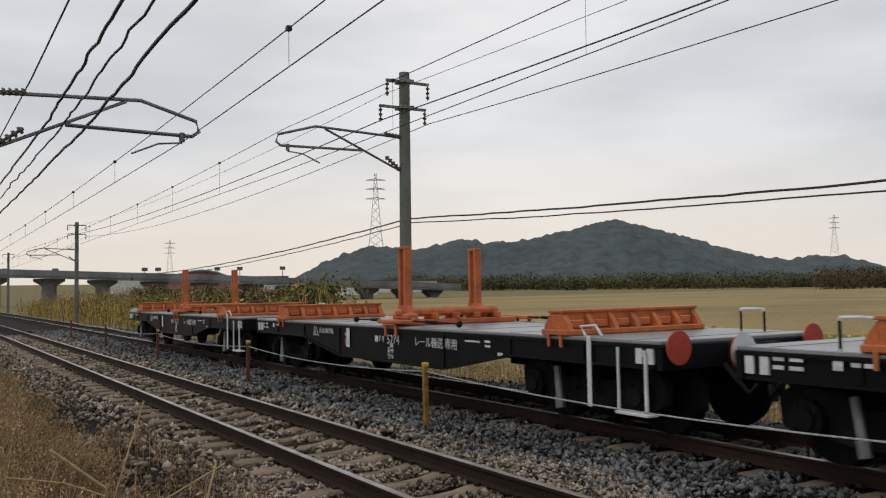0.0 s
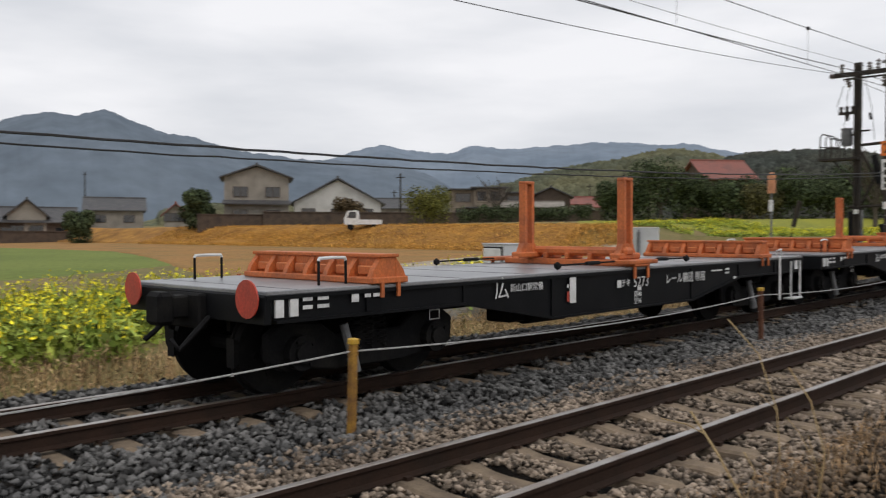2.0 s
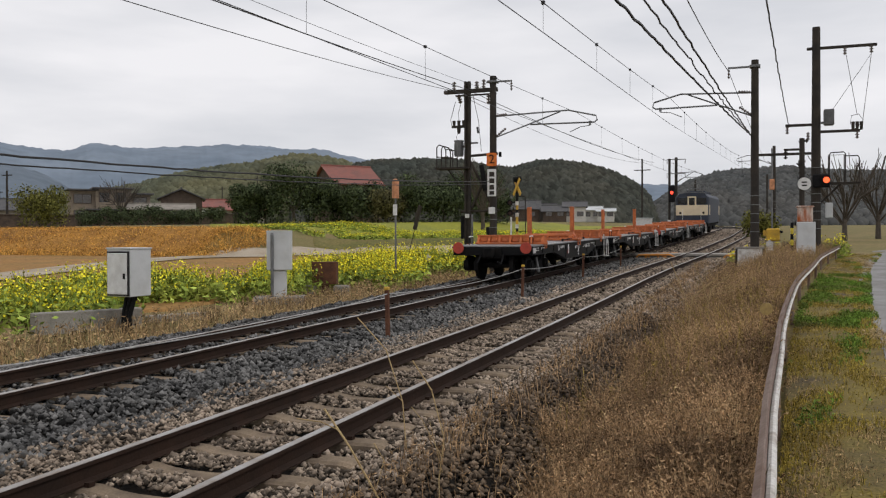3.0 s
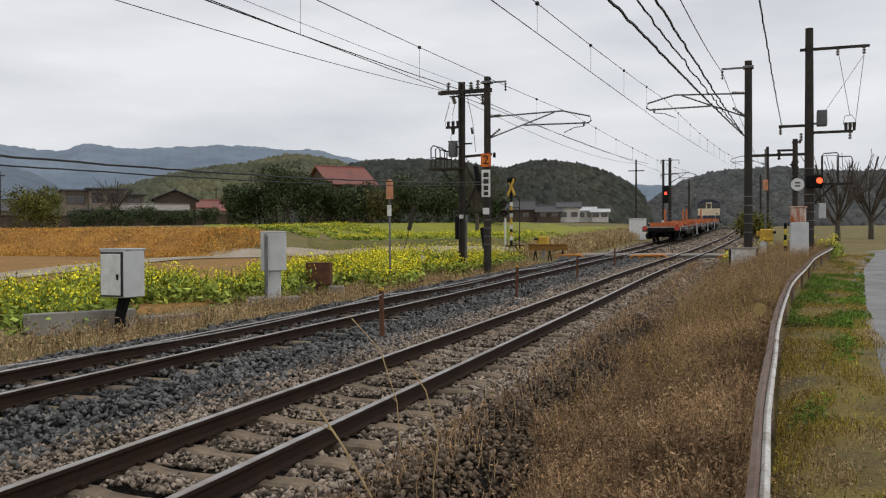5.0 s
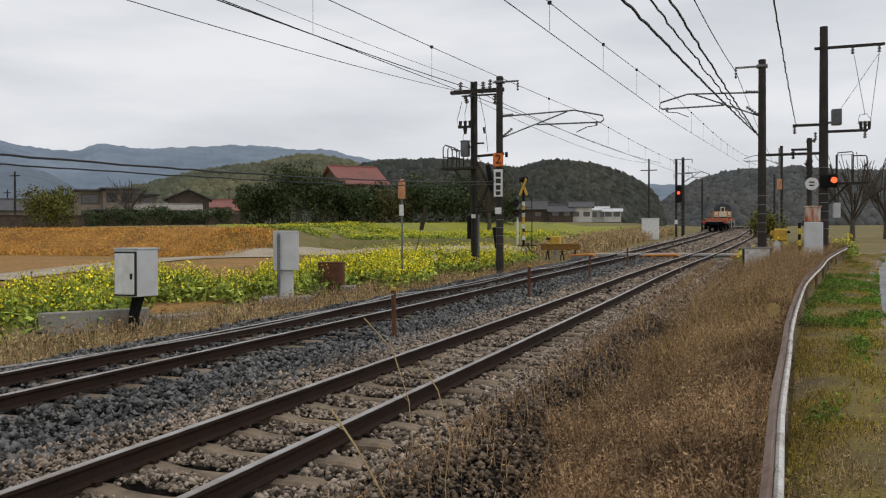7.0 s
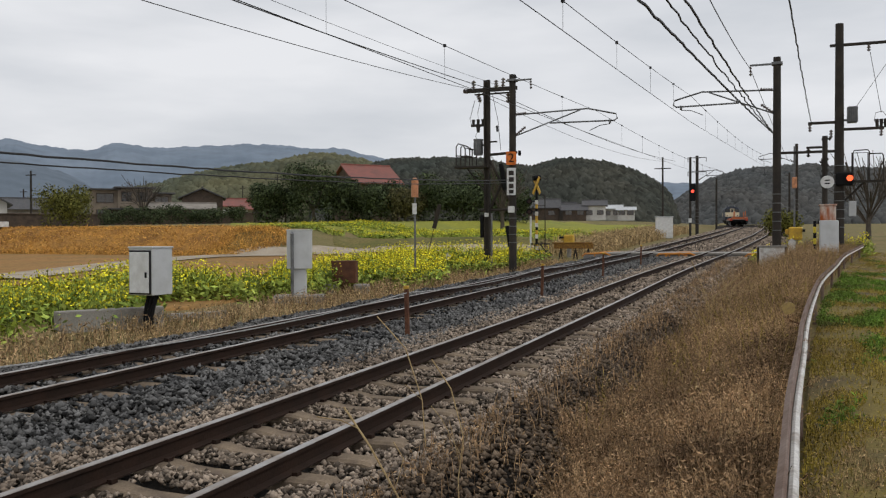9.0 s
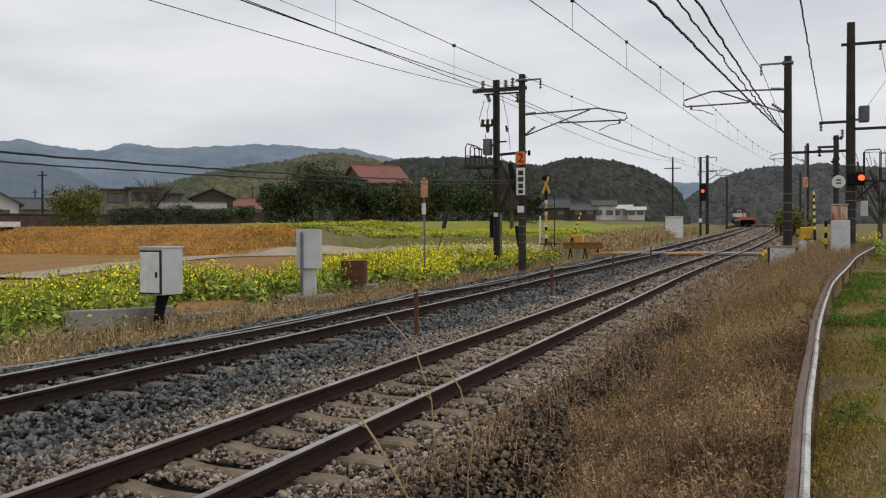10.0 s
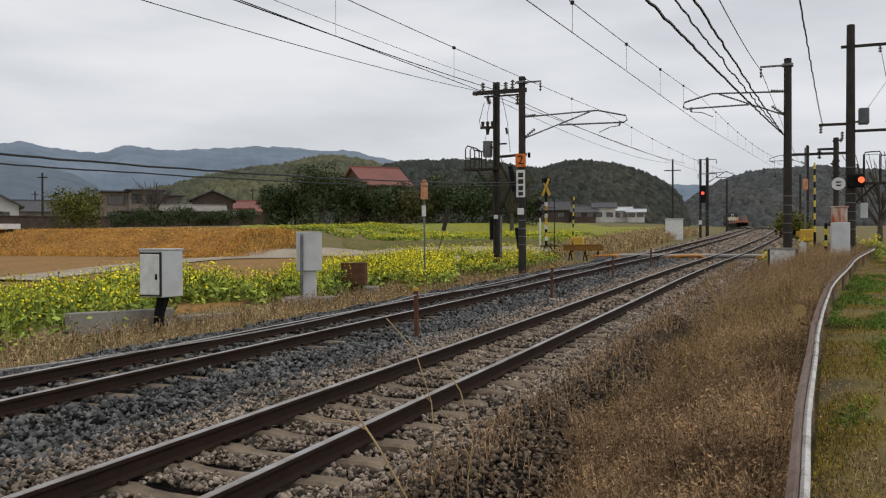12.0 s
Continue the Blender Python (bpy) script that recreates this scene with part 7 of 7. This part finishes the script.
def build_far_signal():
    x, y = -8.65, 88.0
    z = ground_z(x, y)
    s = empty("block_signal", pose(x, y, z), "dark railway signal showing red on a mast", "railway signal")
    bm = bmesh.new()
    tube(bm, (0, 0, 0), (0, 0, 8.0), 0.12, seg=10)
    part("mast", bm, M["pole_dark"], s)
    bm = bmesh.new()
    box(bm, -0.05, 0.55, -0.32, -0.12, 3.7, 5.4, 0.08)
    part("head", bm, M["black"], s, "black signal head")
    bm = bmesh.new()
    disc(bm, (0.25, -0.33, 4.65), 0.15, "y", 0.04, 16)
    part("red_lamp", bm, M["signal_red"], s, "lit red lamp")
    bm = bmesh.new()
    box(bm, -0.15, 0.15, -0.15, -0.12, 1.6, 2.0)
    part("plate", bm, M["white"], s)
    x, y = -10.9, 86.0
    c = empty("equipment_hut", pose(x, y, ground_z(x, y), 0, 0, 10), "white steel equipment cabinet beside the line", "cabinet")
    bm = bmesh.new()
    box(bm, -0.8, 0.8, -0.6, 0.6, 0.0, 2.0, 0.03)
    part("case", bm, M["white"], c)
    bm = bmesh.new()
    box(bm, -0.85, 0.85, -0.65, 0.65, 2.0, 2.1, 0.03)
    part("roof", bm, M["cabinet"], c)
    x, y = -12.7, 99.0
    c = empty("telegraph_pole", pose(x, y, ground_z(x, y)), "slender dark telegraph pole with a short arm", "pole")
    bm = bmesh.new()
    tube(bm, (0, 0, 0), (0, 0, 8.6), 0.13, 0.09, seg=8)
    part("shaft", bm, M["pole_dark"], c)
    bm = bmesh.new()
    box(bm, -0.9, 0.9, -0.05, 0.05, 7.3, 7.4)
    part("cross_arm", bm, M["pole_dark"], c)


build_far_signal()


# ---- village houses ----
M["roof_dark"] = material("dark_roof_tiles", (0.055, 0.055, 0.06), 0.6, scale=1.5, fine=12, second=(0.085, 0.082, 0.08), vary=0.35)
M["roof_red"] = material("red_brown_tin_roof", (0.24, 0.075, 0.055), 0.6, scale=0.8, fine=6, second=(0.17, 0.065, 0.05), vary=0.2)
M["plaster"] = material("grey_brown_plaster", (0.30, 0.275, 0.24), 0.9, scale=0.8, fine=14, second=(0.22, 0.20, 0.175), vary=0.15)
M["plaster_white"] = material("white_plaster", (0.62, 0.61, 0.58), 0.85, scale=0.8, fine=14, second=(0.50, 0.49, 0.46), vary=0.1)
M["timber"] = material("weathered_timber", (0.10, 0.075, 0.058), 0.9, scale=1.5, fine=16, second=(0.065, 0.05, 0.042), vary=0.25)


def build_house(az, d, w, deep, eaves, ridge_h, wall, roof, label, turn=0, gable_front=True, lift=0.0, storeys=2, name="house"):
    x, y = by_bearing(az, d)
    z = ground_z(x, y) + lift
    h = empty(name, pose(x, y, z, 0, 0, az + turn), label, "house", "houses of the village")
    bm = bmesh.new()
    if gable_front:
        prism(bm, [(-w / 2, -0.6), (-w / 2, eaves), (0, ridge_h - 0.12), (w / 2, eaves), (w / 2, -0.6)], "y", -deep / 2, deep / 2)
    else:
        prism(bm, [(-deep / 2, -0.6), (-deep / 2, eaves), (0, ridge_h - 0.12), (deep / 2, eaves), (deep / 2, -0.6)], "x", -w / 2, w / 2)
    part("wall", bm, wall, h)
    over = 0.55
    half, length = (w / 2, deep / 2) if gable_front else (deep / 2, w / 2)
    k = (ridge_h - eaves) / half
    for s in (-1, 1):
        bm = bmesh.new()
        o = [(0, ridge_h), (s * (half + over), eaves - k * over), (s * (half + over), eaves - k * over + 0.16), (0, ridge_h + 0.2)]
        prism(bm, o, "y" if gable_front else "x", -length - over, length + over)
        part("roof", bm, roof, h)
    bm = bmesh.new()
    if gable_front:
        box(bm, -0.14, 0.14, -length - over, length + over, ridge_h + 0.1, ridge_h + 0.36, 0.04)
    else:
        box(bm, -length - over, length + over, -0.14, 0.14, ridge_h + 0.1, ridge_h + 0.36, 0.04)
    part("ridge_tile", bm, roof, h)
    face = -deep / 2
    for st in range(storeys):
        zz = 0.9 + st * 2.7
        if zz + 1.1 > eaves + 0.4:
            continue
        n = max(2, int(w / 3.2))
        for i in range(n):
            xx = -w / 2 + w * (i + 0.5) / n
            bm = bmesh.new()
            box(bm, xx - 0.85, xx + 0.85, face - 0.08, face + 0.02, zz - 0.06, zz + 1.16)
            win = part("window", bm, M["timber"], h)
            for a in (-0.8, 0.03):
                bm = bmesh.new()
                box(bm, xx + a, xx + a + 0.77, face - 0.095, face - 0.07, zz, zz + 1.1)
                part("pane", bm, M["glass"], win)
    if storeys > 1:
        bm = bmesh.new()
        prism(bm, [(face - 0.9, 2.65), (face, 3.05), (face, 3.2), (face - 0.9, 2.8)], "x", -w / 2 - 0.2, w / 2 + 0.2)
        part("pent_roof", bm, roof, h)
    return h


GREY_HOUSE = "two-storey grey-brown house with a dark tiled gable roof"
build_house(56.2, 108, 7.4, 8, 5.9, 7.2, M["plaster"], M["roof_dark"], GREY_HOUSE, turn=0)
build_house(51.0, 112, 10.6, 9, 2.8, 5.7, M["plaster_white"], M["roof_dark"], "white gabled house with a dark tiled roof", turn=0, storeys=1)


def build_flat_house():
    """A two-storey house of stepped blocks under flat overhanging roofs."""
    az, d = 41.4, 148
    x, y = by_bearing(az, d)
    h = empty("house", pose(x, y, ground_z(x, y), 0, 0, az + 6), "two-storey beige house of stepped blocks under flat roofs", "house", "houses of the village")
    for xa, xb, ya, yb, za, zb in ((-5.6, -2.0, -2.6, 3.5, -0.5, 5.3), (-2.0, 3.2, -3.2, 3.5, -0.5, 5.6), (3.2, 6.4, -1.4, 3.5, -0.5, 4.9), (-3.0, 6.9, -4.8, -3.2, -0.5, 2.2)):
        bm = bmesh.new()
        box(bm, xa + 0.01, xb - 0.01, ya, yb, za, zb)
        part("wall", bm, M["plaster_beige"] if zb > 3 else M["timber"], h)
        bm = bmesh.new()
        box(bm, xa - 0.5, xb + 0.5, ya - 0.7, yb + 0.5, zb + 0.004, zb + 0.26, 0.03)
        part("roof", bm, M["roof_dark"], h)
    for xa, xb, ya, za, zb in ((-5.0, -2.6, -2.6, 3.4, 4.7), (-1.4, 0.0, -3.2, 3.4, 5.0), (0.8, 2.4, -3.2, 3.4, 5.0), (3.8, 5.8, -1.4, 3.2, 4.4), (-5.0, -3.3, -2.6, 0.5, 2.2), (-1.5, 1.0, -4.8, 0.3, 1.9), (2.0, 5.5, -4.8, 0.3, 1.9)):
        bm = bmesh.new()
        box(bm, xa - 0.1, xb + 0.1, ya - 0.08, ya + 0.02, za - 0.1, zb + 0.1)
        win = part("window", bm, M["timber"], h)
        m = (xa + xb) / 2
        for a, b in ((xa, m - 0.03), (m + 0.03, xb)):
            bm = bmesh.new()
            box(bm, a, b, ya - 0.095, ya - 0.07, za, zb)
            part("pane", bm, M["glass"], win)
    bm = bmesh.new()
    box(bm, -2.0, 3.3, -4.4, -4.3, 2.5, 3.5)
    box(bm, -2.0, 3.3, -4.4, -3.2, 2.46, 2.55)
    box(bm, -2.05, -1.95, -4.4, -3.2, 2.5, 3.5)
    box(bm, 3.25, 3.35, -4.4, -3.2, 2.5, 3.5)
    part("balcony", bm, M["plaster_beige"], h, "beige balcony parapet")


M["plaster_beige"] = material("beige_plaster", (0.27, 0.225, 0.175), 0.9, scale=0.8, fine=14, second=(0.20, 0.165, 0.13), vary=0.15)
build_flat_house()
build_house(37.0, 150, 6.4, 8, 4.2, 5.6, M["timber"], M["roof_dark"], "dark timber house with a gabled roof", turn=0, storeys=1)
build_house(34.8, 165, 5.5, 6, 3.2, 4.4, M["plaster_white"], M["roof_red"], "small house with a faded red roof", gable_front=False, storeys=1)
build_house(33.0, 160, 6.5, 6, 2.5, 3.6, M["plaster"], M["roof_red"], "low house with a faded red roof", gable_front=False, storeys=1)
build_house(38.2, 140, 9.0, 5, 2.3, 3.0, M["timber"], M["plaster"], "low shed with a pale tin roof", gable_front=False, storeys=1)
build_house(26.6, 150, 8.2, 10, 6.6, 9.6, M["timber"], M["roof_red"], "tall barn with a steep red-brown tin roof", turn=25, gable_front=False, storeys=1, name="barn")
build_house(70.0, 140, 14.0, 9, 2.9, 4.8, M["timber"], M["roof_dark"], "long low house with a dark tiled roof", gable_front=False, storeys=1)
build_house(69.7, 141, 5.0, 11, 3.6, 5.7, M["plaster"], M["roof_dark"], "small white-gabled upper roof of a farmhouse", storeys=1)
build_house(64.8, 150, 8.5, 8, 2.9, 4.7, M["plaster"], M["roof_dark"], "pale house with a dark roof", gable_front=False, storeys=1)
build_house(61.2, 128, 3.0, 4, 2.0, 3.3, M["plaster"], M["roof_red"], "small shed with a red roof", storeys=1, name="shed")
build_house(47.6, 165, 11.0, 8, 2.8, 4.5, M["plaster"], M["roof_dark"], "low house with a dark roof behind a wall", gable_front=False, storeys=1)
build_house(50.2, 175, 7.0, 8, 4.6, 6.0, M["plaster_white"], M["roof_dark"], "white-walled house among trees", storeys=1)
for az, d, w, deep, eaves, top, wall, roof, lab in (
        (16.0, 246, 7.0, 6, 2.6, 4.4, "timber", "roof_dark", "dark farmhouse at the hill's foot"),
        (14.9, 232, 8.0, 6, 3.0, 5.0, "timber", "roof_dark", "dark house with a broad tiled roof at the hill's foot"),
        (13.7, 238, 7.0, 6, 2.6, 4.2, "plaster", "roof_dark", "grey house at the hill's foot"),
        (12.9, 230, 6.0, 6, 2.2, 3.6, "timber", "roof_dark", "dark low house at the hill's foot"),
        (11.6, 232, 5.6, 6, 3.4, 4.6, "plaster_white", "roof_dark", "white house with a dark roof at the hill's foot"),
        (10.5, 240, 5.0, 6, 2.6, 3.4, "plaster_white", "cabinet", "small white house at the hill's foot"),
        (9.6, 238, 4.4, 5, 2.2, 2.8, "plaster_white", "cabinet", "low white shed at the hill's foot")):
    build_house(az, d, w, deep, eaves, top, M[wall], M[roof], lab, gable_front=False, lift=0.9, storeys=1)
build_house(92.6, 420, 22, 12, 4.5, 6.5, M["plaster"], M["cabinet"], "pale farm building at the hill's foot", gable_front=False, storeys=1)
build_house(90.6, 430, 16, 12, 3.5, 5.0, M["plaster"], M["cabinet"], "low pale farm building at the hill's foot", gable_front=False, storeys=1)
# yard walls
for az, d, l in ((56.5, 101, 12), (49.5, 100, 22), (43.5, 132, 26), (37, 132, 16), (69.5, 128, 26)):
    x, y = by_bearing(az, d)
    bm = bmesh.new()
    box(bm, -l / 2, l / 2, -0.1, 0.1, -0.5, 1.5, 0.02)
    box(bm, -l / 2 - 0.05, l / 2 + 0.05, -0.2, 0.2, 1.5, 1.62, 0.02)
    ob = tagged(put("yard_wall", bm, M["timber"]), "dark weathered yard wall before the houses", "wall", "yard walls of the village")
    ob.matrix_world = pose(x, y, ground_z(x, y), 0, 0, az)
for az, d, h in ((46.9, 120, 7.0), (47.3, 170, 6.5), (32.3, 200, 11.0), (30.8, 160, 10.0), (72.0, 190, 11.0), (66.5, 185, 11.0), (34.5, 210, 9.0)):
    x, y = by_bearing(az, d)
    c = empty("village_pole", pose(x, y, ground_z(x, y)), "thin dark utility pole in the village", "pole", "village poles")
    bm = bmesh.new()
    tube(bm, (0, 0, -0.3), (0, 0, h), 0.16, 0.11, seg=8)
    part("shaft", bm, M["pole_dark"], c)
    bm = bmesh.new()
    box(bm, -0.8, 0.8, -0.06, 0.06, h - 0.6, h - 0.48)
    part("cross_arm", bm, M["pole_dark"], c)


def build_truck():
    x, y = -60.3, 51.8
    t = empty("kei_truck", pose(x, y, ground_z(x, y) + 0.12, 0, 0, 46), "small white pickup truck parked on the lane", "truck")
    bm = bmesh.new()
    prism(bm, [(-1.68, 0.42), (-1.70, 0.95), (-1.42, 1.70), (-0.55, 1.76), (-0.42, 1.60), (-0.40, 0.42)], "y", -0.70, 0.70)
    bmesh.ops.bevel(bm, geom=bm.edges[:], offset=0.05, segments=2, affect="EDGES")
    part("cab", bm, M["white"], t)
    bm = bmesh.new()
    box(bm, -0.38, 1.70, -0.70, 0.70, 0.48, 0.60, 0.02)
    for a in (-0.69, 0.65):
        box(bm, -0.38, 1.70, a, a + 0.04, 0.60, 0.92, 0.01)
    box(bm, 1.66, 1.70, -0.65, 0.65, 0.60, 0.92, 0.01)
    part("bed", bm, M["white"], t)
    for s in (-1, 1):
        bm = bmesh.new()
        a, b = sorted((s * 0.695, s * 0.715))
        prism(bm, [(-1.40, 1.05), (-1.22, 1.60), (-0.62, 1.62), (-0.60, 1.05)], "y", a, b)
        part("window", bm, M["glass"], t)
        for w in (-1.15, 1.0):
            bm = bmesh.new()
            disc(bm, (w, s * 0.60, 0.27), 0.27, "y", 0.16, 18)
            part("wheel", bm, M["black"], t)


build_truck()


# ---- far things across the paddies ----
def build_pylon(az, d, height, base_el, label):
    x, y = by_bearing(az, d)
    z = 1.62 + d * math.tan(radians(base_el))
    p = empty("pylon", pose(x, y, z, 0, 0, az), label, "pylon", "pylons on the hills")
    bm = bmesh.new()
    w0, w1 = height * 0.10, height * 0.012
    n = 9
    r = height * 0.0035
    for k in range(n):
        a, b = k / n, (k + 1) / n
        for i in range(4):
            c0, c1 = ((-1, -1), (1, -1), (1, 1), (-1, 1))[i], ((-1, -1), (1, -1), (1, 1), (-1, 1))[(i + 1) % 4]
            wa, wb = w0 + (w1 - w0) * a ** 0.75, w0 + (w1 - w0) * b ** 0.75
            pipe(bm, [(c0[0] * wa, c0[1] * wa, a * height), (c0[0] * wb, c0[1] * wb, b * height)], r, 4)
            pipe(bm, [(c0[0] * wa, c0[1] * wa, a * height), (c1[0] * wb, c1[1] * wb, b * height)], r * 0.7, 4)
    part("lattice", bm, M["pylon_steel"], p)
    for f in (0.66, 0.79, 0.91):
        bm = bmesh.new()
        l = height * 0.13
        pipe(bm, [(-l, 0, f * height), (0, 0, f * height + height * 0.02), (l, 0, f * height)], r * 1.3, 4)
        pipe(bm, [(-l, 0, f * height), (l, 0, f * height)], r, 4)
        part("arm", bm, M["pylon_steel"], p)


# bluish grey includes the haze over the distant steel
M["pylon_steel"] = material("haze_tinted_grey_steel", (0.16, 0.17, 0.18), 0.8, scale=0.5)
build_pylon(152.83, 900, 78, 2.1, "tall grey lattice pylon on the wooded hill")
build_pylon(124.1, 1050, 44, 1.3, "grey lattice pylon on the hill's end")
build_pylon(165.9, 620, 27, 0.2, "grey lattice pylon beyond the viaduct")
build_pylon(95.3, 1150, 30, 2.6, "small lattice pylon on the wooded slope")


def build_viaduct():
    pts = [by_bearing(az, d) for az, d in ((180, 210), (174, 205), (168, 200), (162, 200), (157, 205), (152, 215), (148, 230))]
    zs = [4.3, 3.9, 3.1, 2.3, 1.4, 0.6, -0.2]
    v = empty("viaduct", pose(0, 0, 0), "grey concrete road viaduct on hammerhead piers", "viaduct")
    for (a, za), (b, zb) in zip(list(zip(pts, zs)), list(zip(pts, zs))[1:]):
        bm = bmesh.new()
        A, B = Vector((*a, za)), Vector((*b, zb))
        d = B - A
        m = Matrix.Translation((A + B) / 2) @ Matrix.Rotation(math.atan2(d.y, d.x), 4, "Z") @ Matrix.Rotation(-math.asin(d.z / d.length), 4, "Y")
        L = d.length / 2
        box(bm, -L, L, -4, 4, -1.0, -0.2, m=m)
        box(bm, -L, L, -4.2, -3.9, -0.5, 0.75, m=m)
        box(bm, -L, L, 3.9, 4.2, -0.5, 0.75, m=m)
        part("deck", bm, M["viaduct_concrete"], v)
        for u in (0.2, 0.7):
            p = A.lerp(B, u)
            g = ground_z(p.x, p.y) - 1.0
            bm = bmesh.new()
            prism(bm, [(-3.0, p.z - 1.0), (3.0, p.z - 1.0), (3.0, p.z - 1.6), (1.3, p.z - 2.6), (1.3, g), (-1.3, g), (-1.3, p.z - 2.6), (-3.0, p.z - 1.6)], "y", -0.9, 0.9)
            bmesh.ops.transform(bm, matrix=Matrix.Translation((p.x, p.y, 0)) @ Matrix.Rotation(math.atan2(d.y, d.x), 4, "Z"), verts=bm.verts)
            part("pier", bm, M["viaduct_concrete"], v)
    x, y = by_bearing(164.0, 330)
    h = empty("hall", pose(x, y, ground_z(x, y), 0, 0, 164), "hall with an arched reddish-brown roof", "hall")
    bm = bmesh.new()
    arch = [(-13, -1), (-13, 5.0)] + [(-13 + 26 * k / 10, 5.0 + 4.2 * math.sin(math.pi * k / 10)) for k in range(1, 10)] + [(13, 5.0), (13, -1)]
    prism(bm, arch, "y", -12, 12)
    part("wall", bm, M["hall_red"], h)
    bm = bmesh.new()
    pipe(bm, [(a * 1.02, -12.2, b + 0.3) for a, b in arch[1:-1]], 0.5, 6)
    part("roof_edge", bm, M["viaduct_concrete"], h)
    for az, d, w, hh in ((161, 360, 30, 7), (157, 340, 24, 5), (154.5, 330, 20, 4.5), (168, 380, 26, 8), (151, 400, 30, 5)):
        x, y = by_bearing(az, d)
        b = empty("far_building", pose(x, y, ground_z(x, y), 0, 0, az), "pale low building beyond the viaduct", "building", "buildings beyond the viaduct")
        bm = bmesh.new()
        box(bm, -w / 2, w / 2, -6, 6, -1, hh)
        part("wall", bm, M["plaster_white"], b)
        bm = bmesh.new()
        box(bm, -w / 2 - 0.4, w / 2 + 0.4, -6.4, 6.4, hh, hh + 0.6)
        part("roof", bm, M["roof_dark"], b)
    for az in (167.4, 166.6, 163.0, 161.6, 172.5, 158.9):
        x, y = by_bearing(az, 260)
        c = empty("flood_light", pose(x, y, ground_z(x, y), 0, 0, az), "tall mast with a flat lamp bank", "flood light", "masts by the viaduct")
        bm = bmesh.new()
        tube(bm, (0, 0, 0), (0, 0, 9.0), 0.16, 0.12, seg=6)
        part("mast", bm, M["pylon_steel"], c)
        bm = bmesh.new()
        box(bm, -0.8, 0.8, -0.2, 0.2, 8.6, 9.6, 0.05)
        part("lamp_bank", bm, M["pylon_steel"], c)
    for k in range(8):
        az = 113.2 - k * 0.95
        x, y = by_bearing(az, 250)
        bm = bmesh.new()
        arch = [(-1.9, -0.5)] + [(-1.9 * math.cos(math.pi * i / 8), 1.0 + 1.2 * math.sin(math.pi * i / 8)) for i in range(9)] + [(1.9, -0.5)]
        prism(bm, arch, "y", -10, 10)
        ob = tagged(put("greenhouse", bm, M["plaster_white"]), "white plastic tunnel greenhouse at the field's end", "greenhouse", "greenhouses in a row")
        ob.matrix_world = pose(x, y, ground_z(x, y), 0, 0, az)
    for az, w in ((150, 40), (144, 60), (138, 50), (131, 60), (125, 50)):
        x, y = by_bearing(az, 480)
        bm = bmesh.new()
        box(bm, -w / 2, w / 2, -3, 3, -2, 2.6, 0.4)
        for k in range(6):
            c = -w / 2 + w * (k + 0.5) / 6
            box(bm, c - w / 16, c + w / 16, -4, 4, 1.5, 3.2 + (k * 7 % 3) * 0.6, 0.3)
        ob = tagged(put("far_farmstead", bm, M["timber"]), "dark low row of sheds and hedges at the hill's foot", "farmstead", "farmsteads across the paddies")
        ob.matrix_world = pose(x, y, ground_z(x, y), 0, 0, az)


# concrete grey lightened towards blue as painted distance haze
M["viaduct_concrete"] = material("haze_tinted_concrete", (0.22, 0.225, 0.235), 0.9, scale=0.2, fine=3)
M["hall_red"] = material("reddish_brown_sheet", (0.28, 0.17, 0.13), 0.8, scale=0.2, fine=3)
build_viaduct()


# ---- what moves ----
def motions():
    times = [k * 0.25 for k in range(49)]
    for ob, off in TRAIN:
        walk(ob, [(t, on_track(run(t) + off, 4.5)) for t in times])
    for ob, y, r in SPINNING:
        walk(ob, [(k / FPS, Matrix.Translation((0, y, r)) @ Matrix.Rotation(-(run(k / FPS) - AT0) / r, 4, "X")) for k in range(361)])
    # the gate arms lie along the road's edge and lift once the train is clear
    for arm, (x, y, z) in GATES:
        walk(arm, [(t, Matrix.Translation((x, y, z)) @ Matrix.Rotation(radians(a), 4, "X")) for t, a in LIFT])


LIFT = [(0, 2), (8.9, 2), (9.2, 6), (9.5, 16), (9.8, 27), (10.1, 40), (10.4, 54), (10.7, 67), (11.0, 78), (11.3, 83), (12.0, 84)]


build_sleepers()
motions()
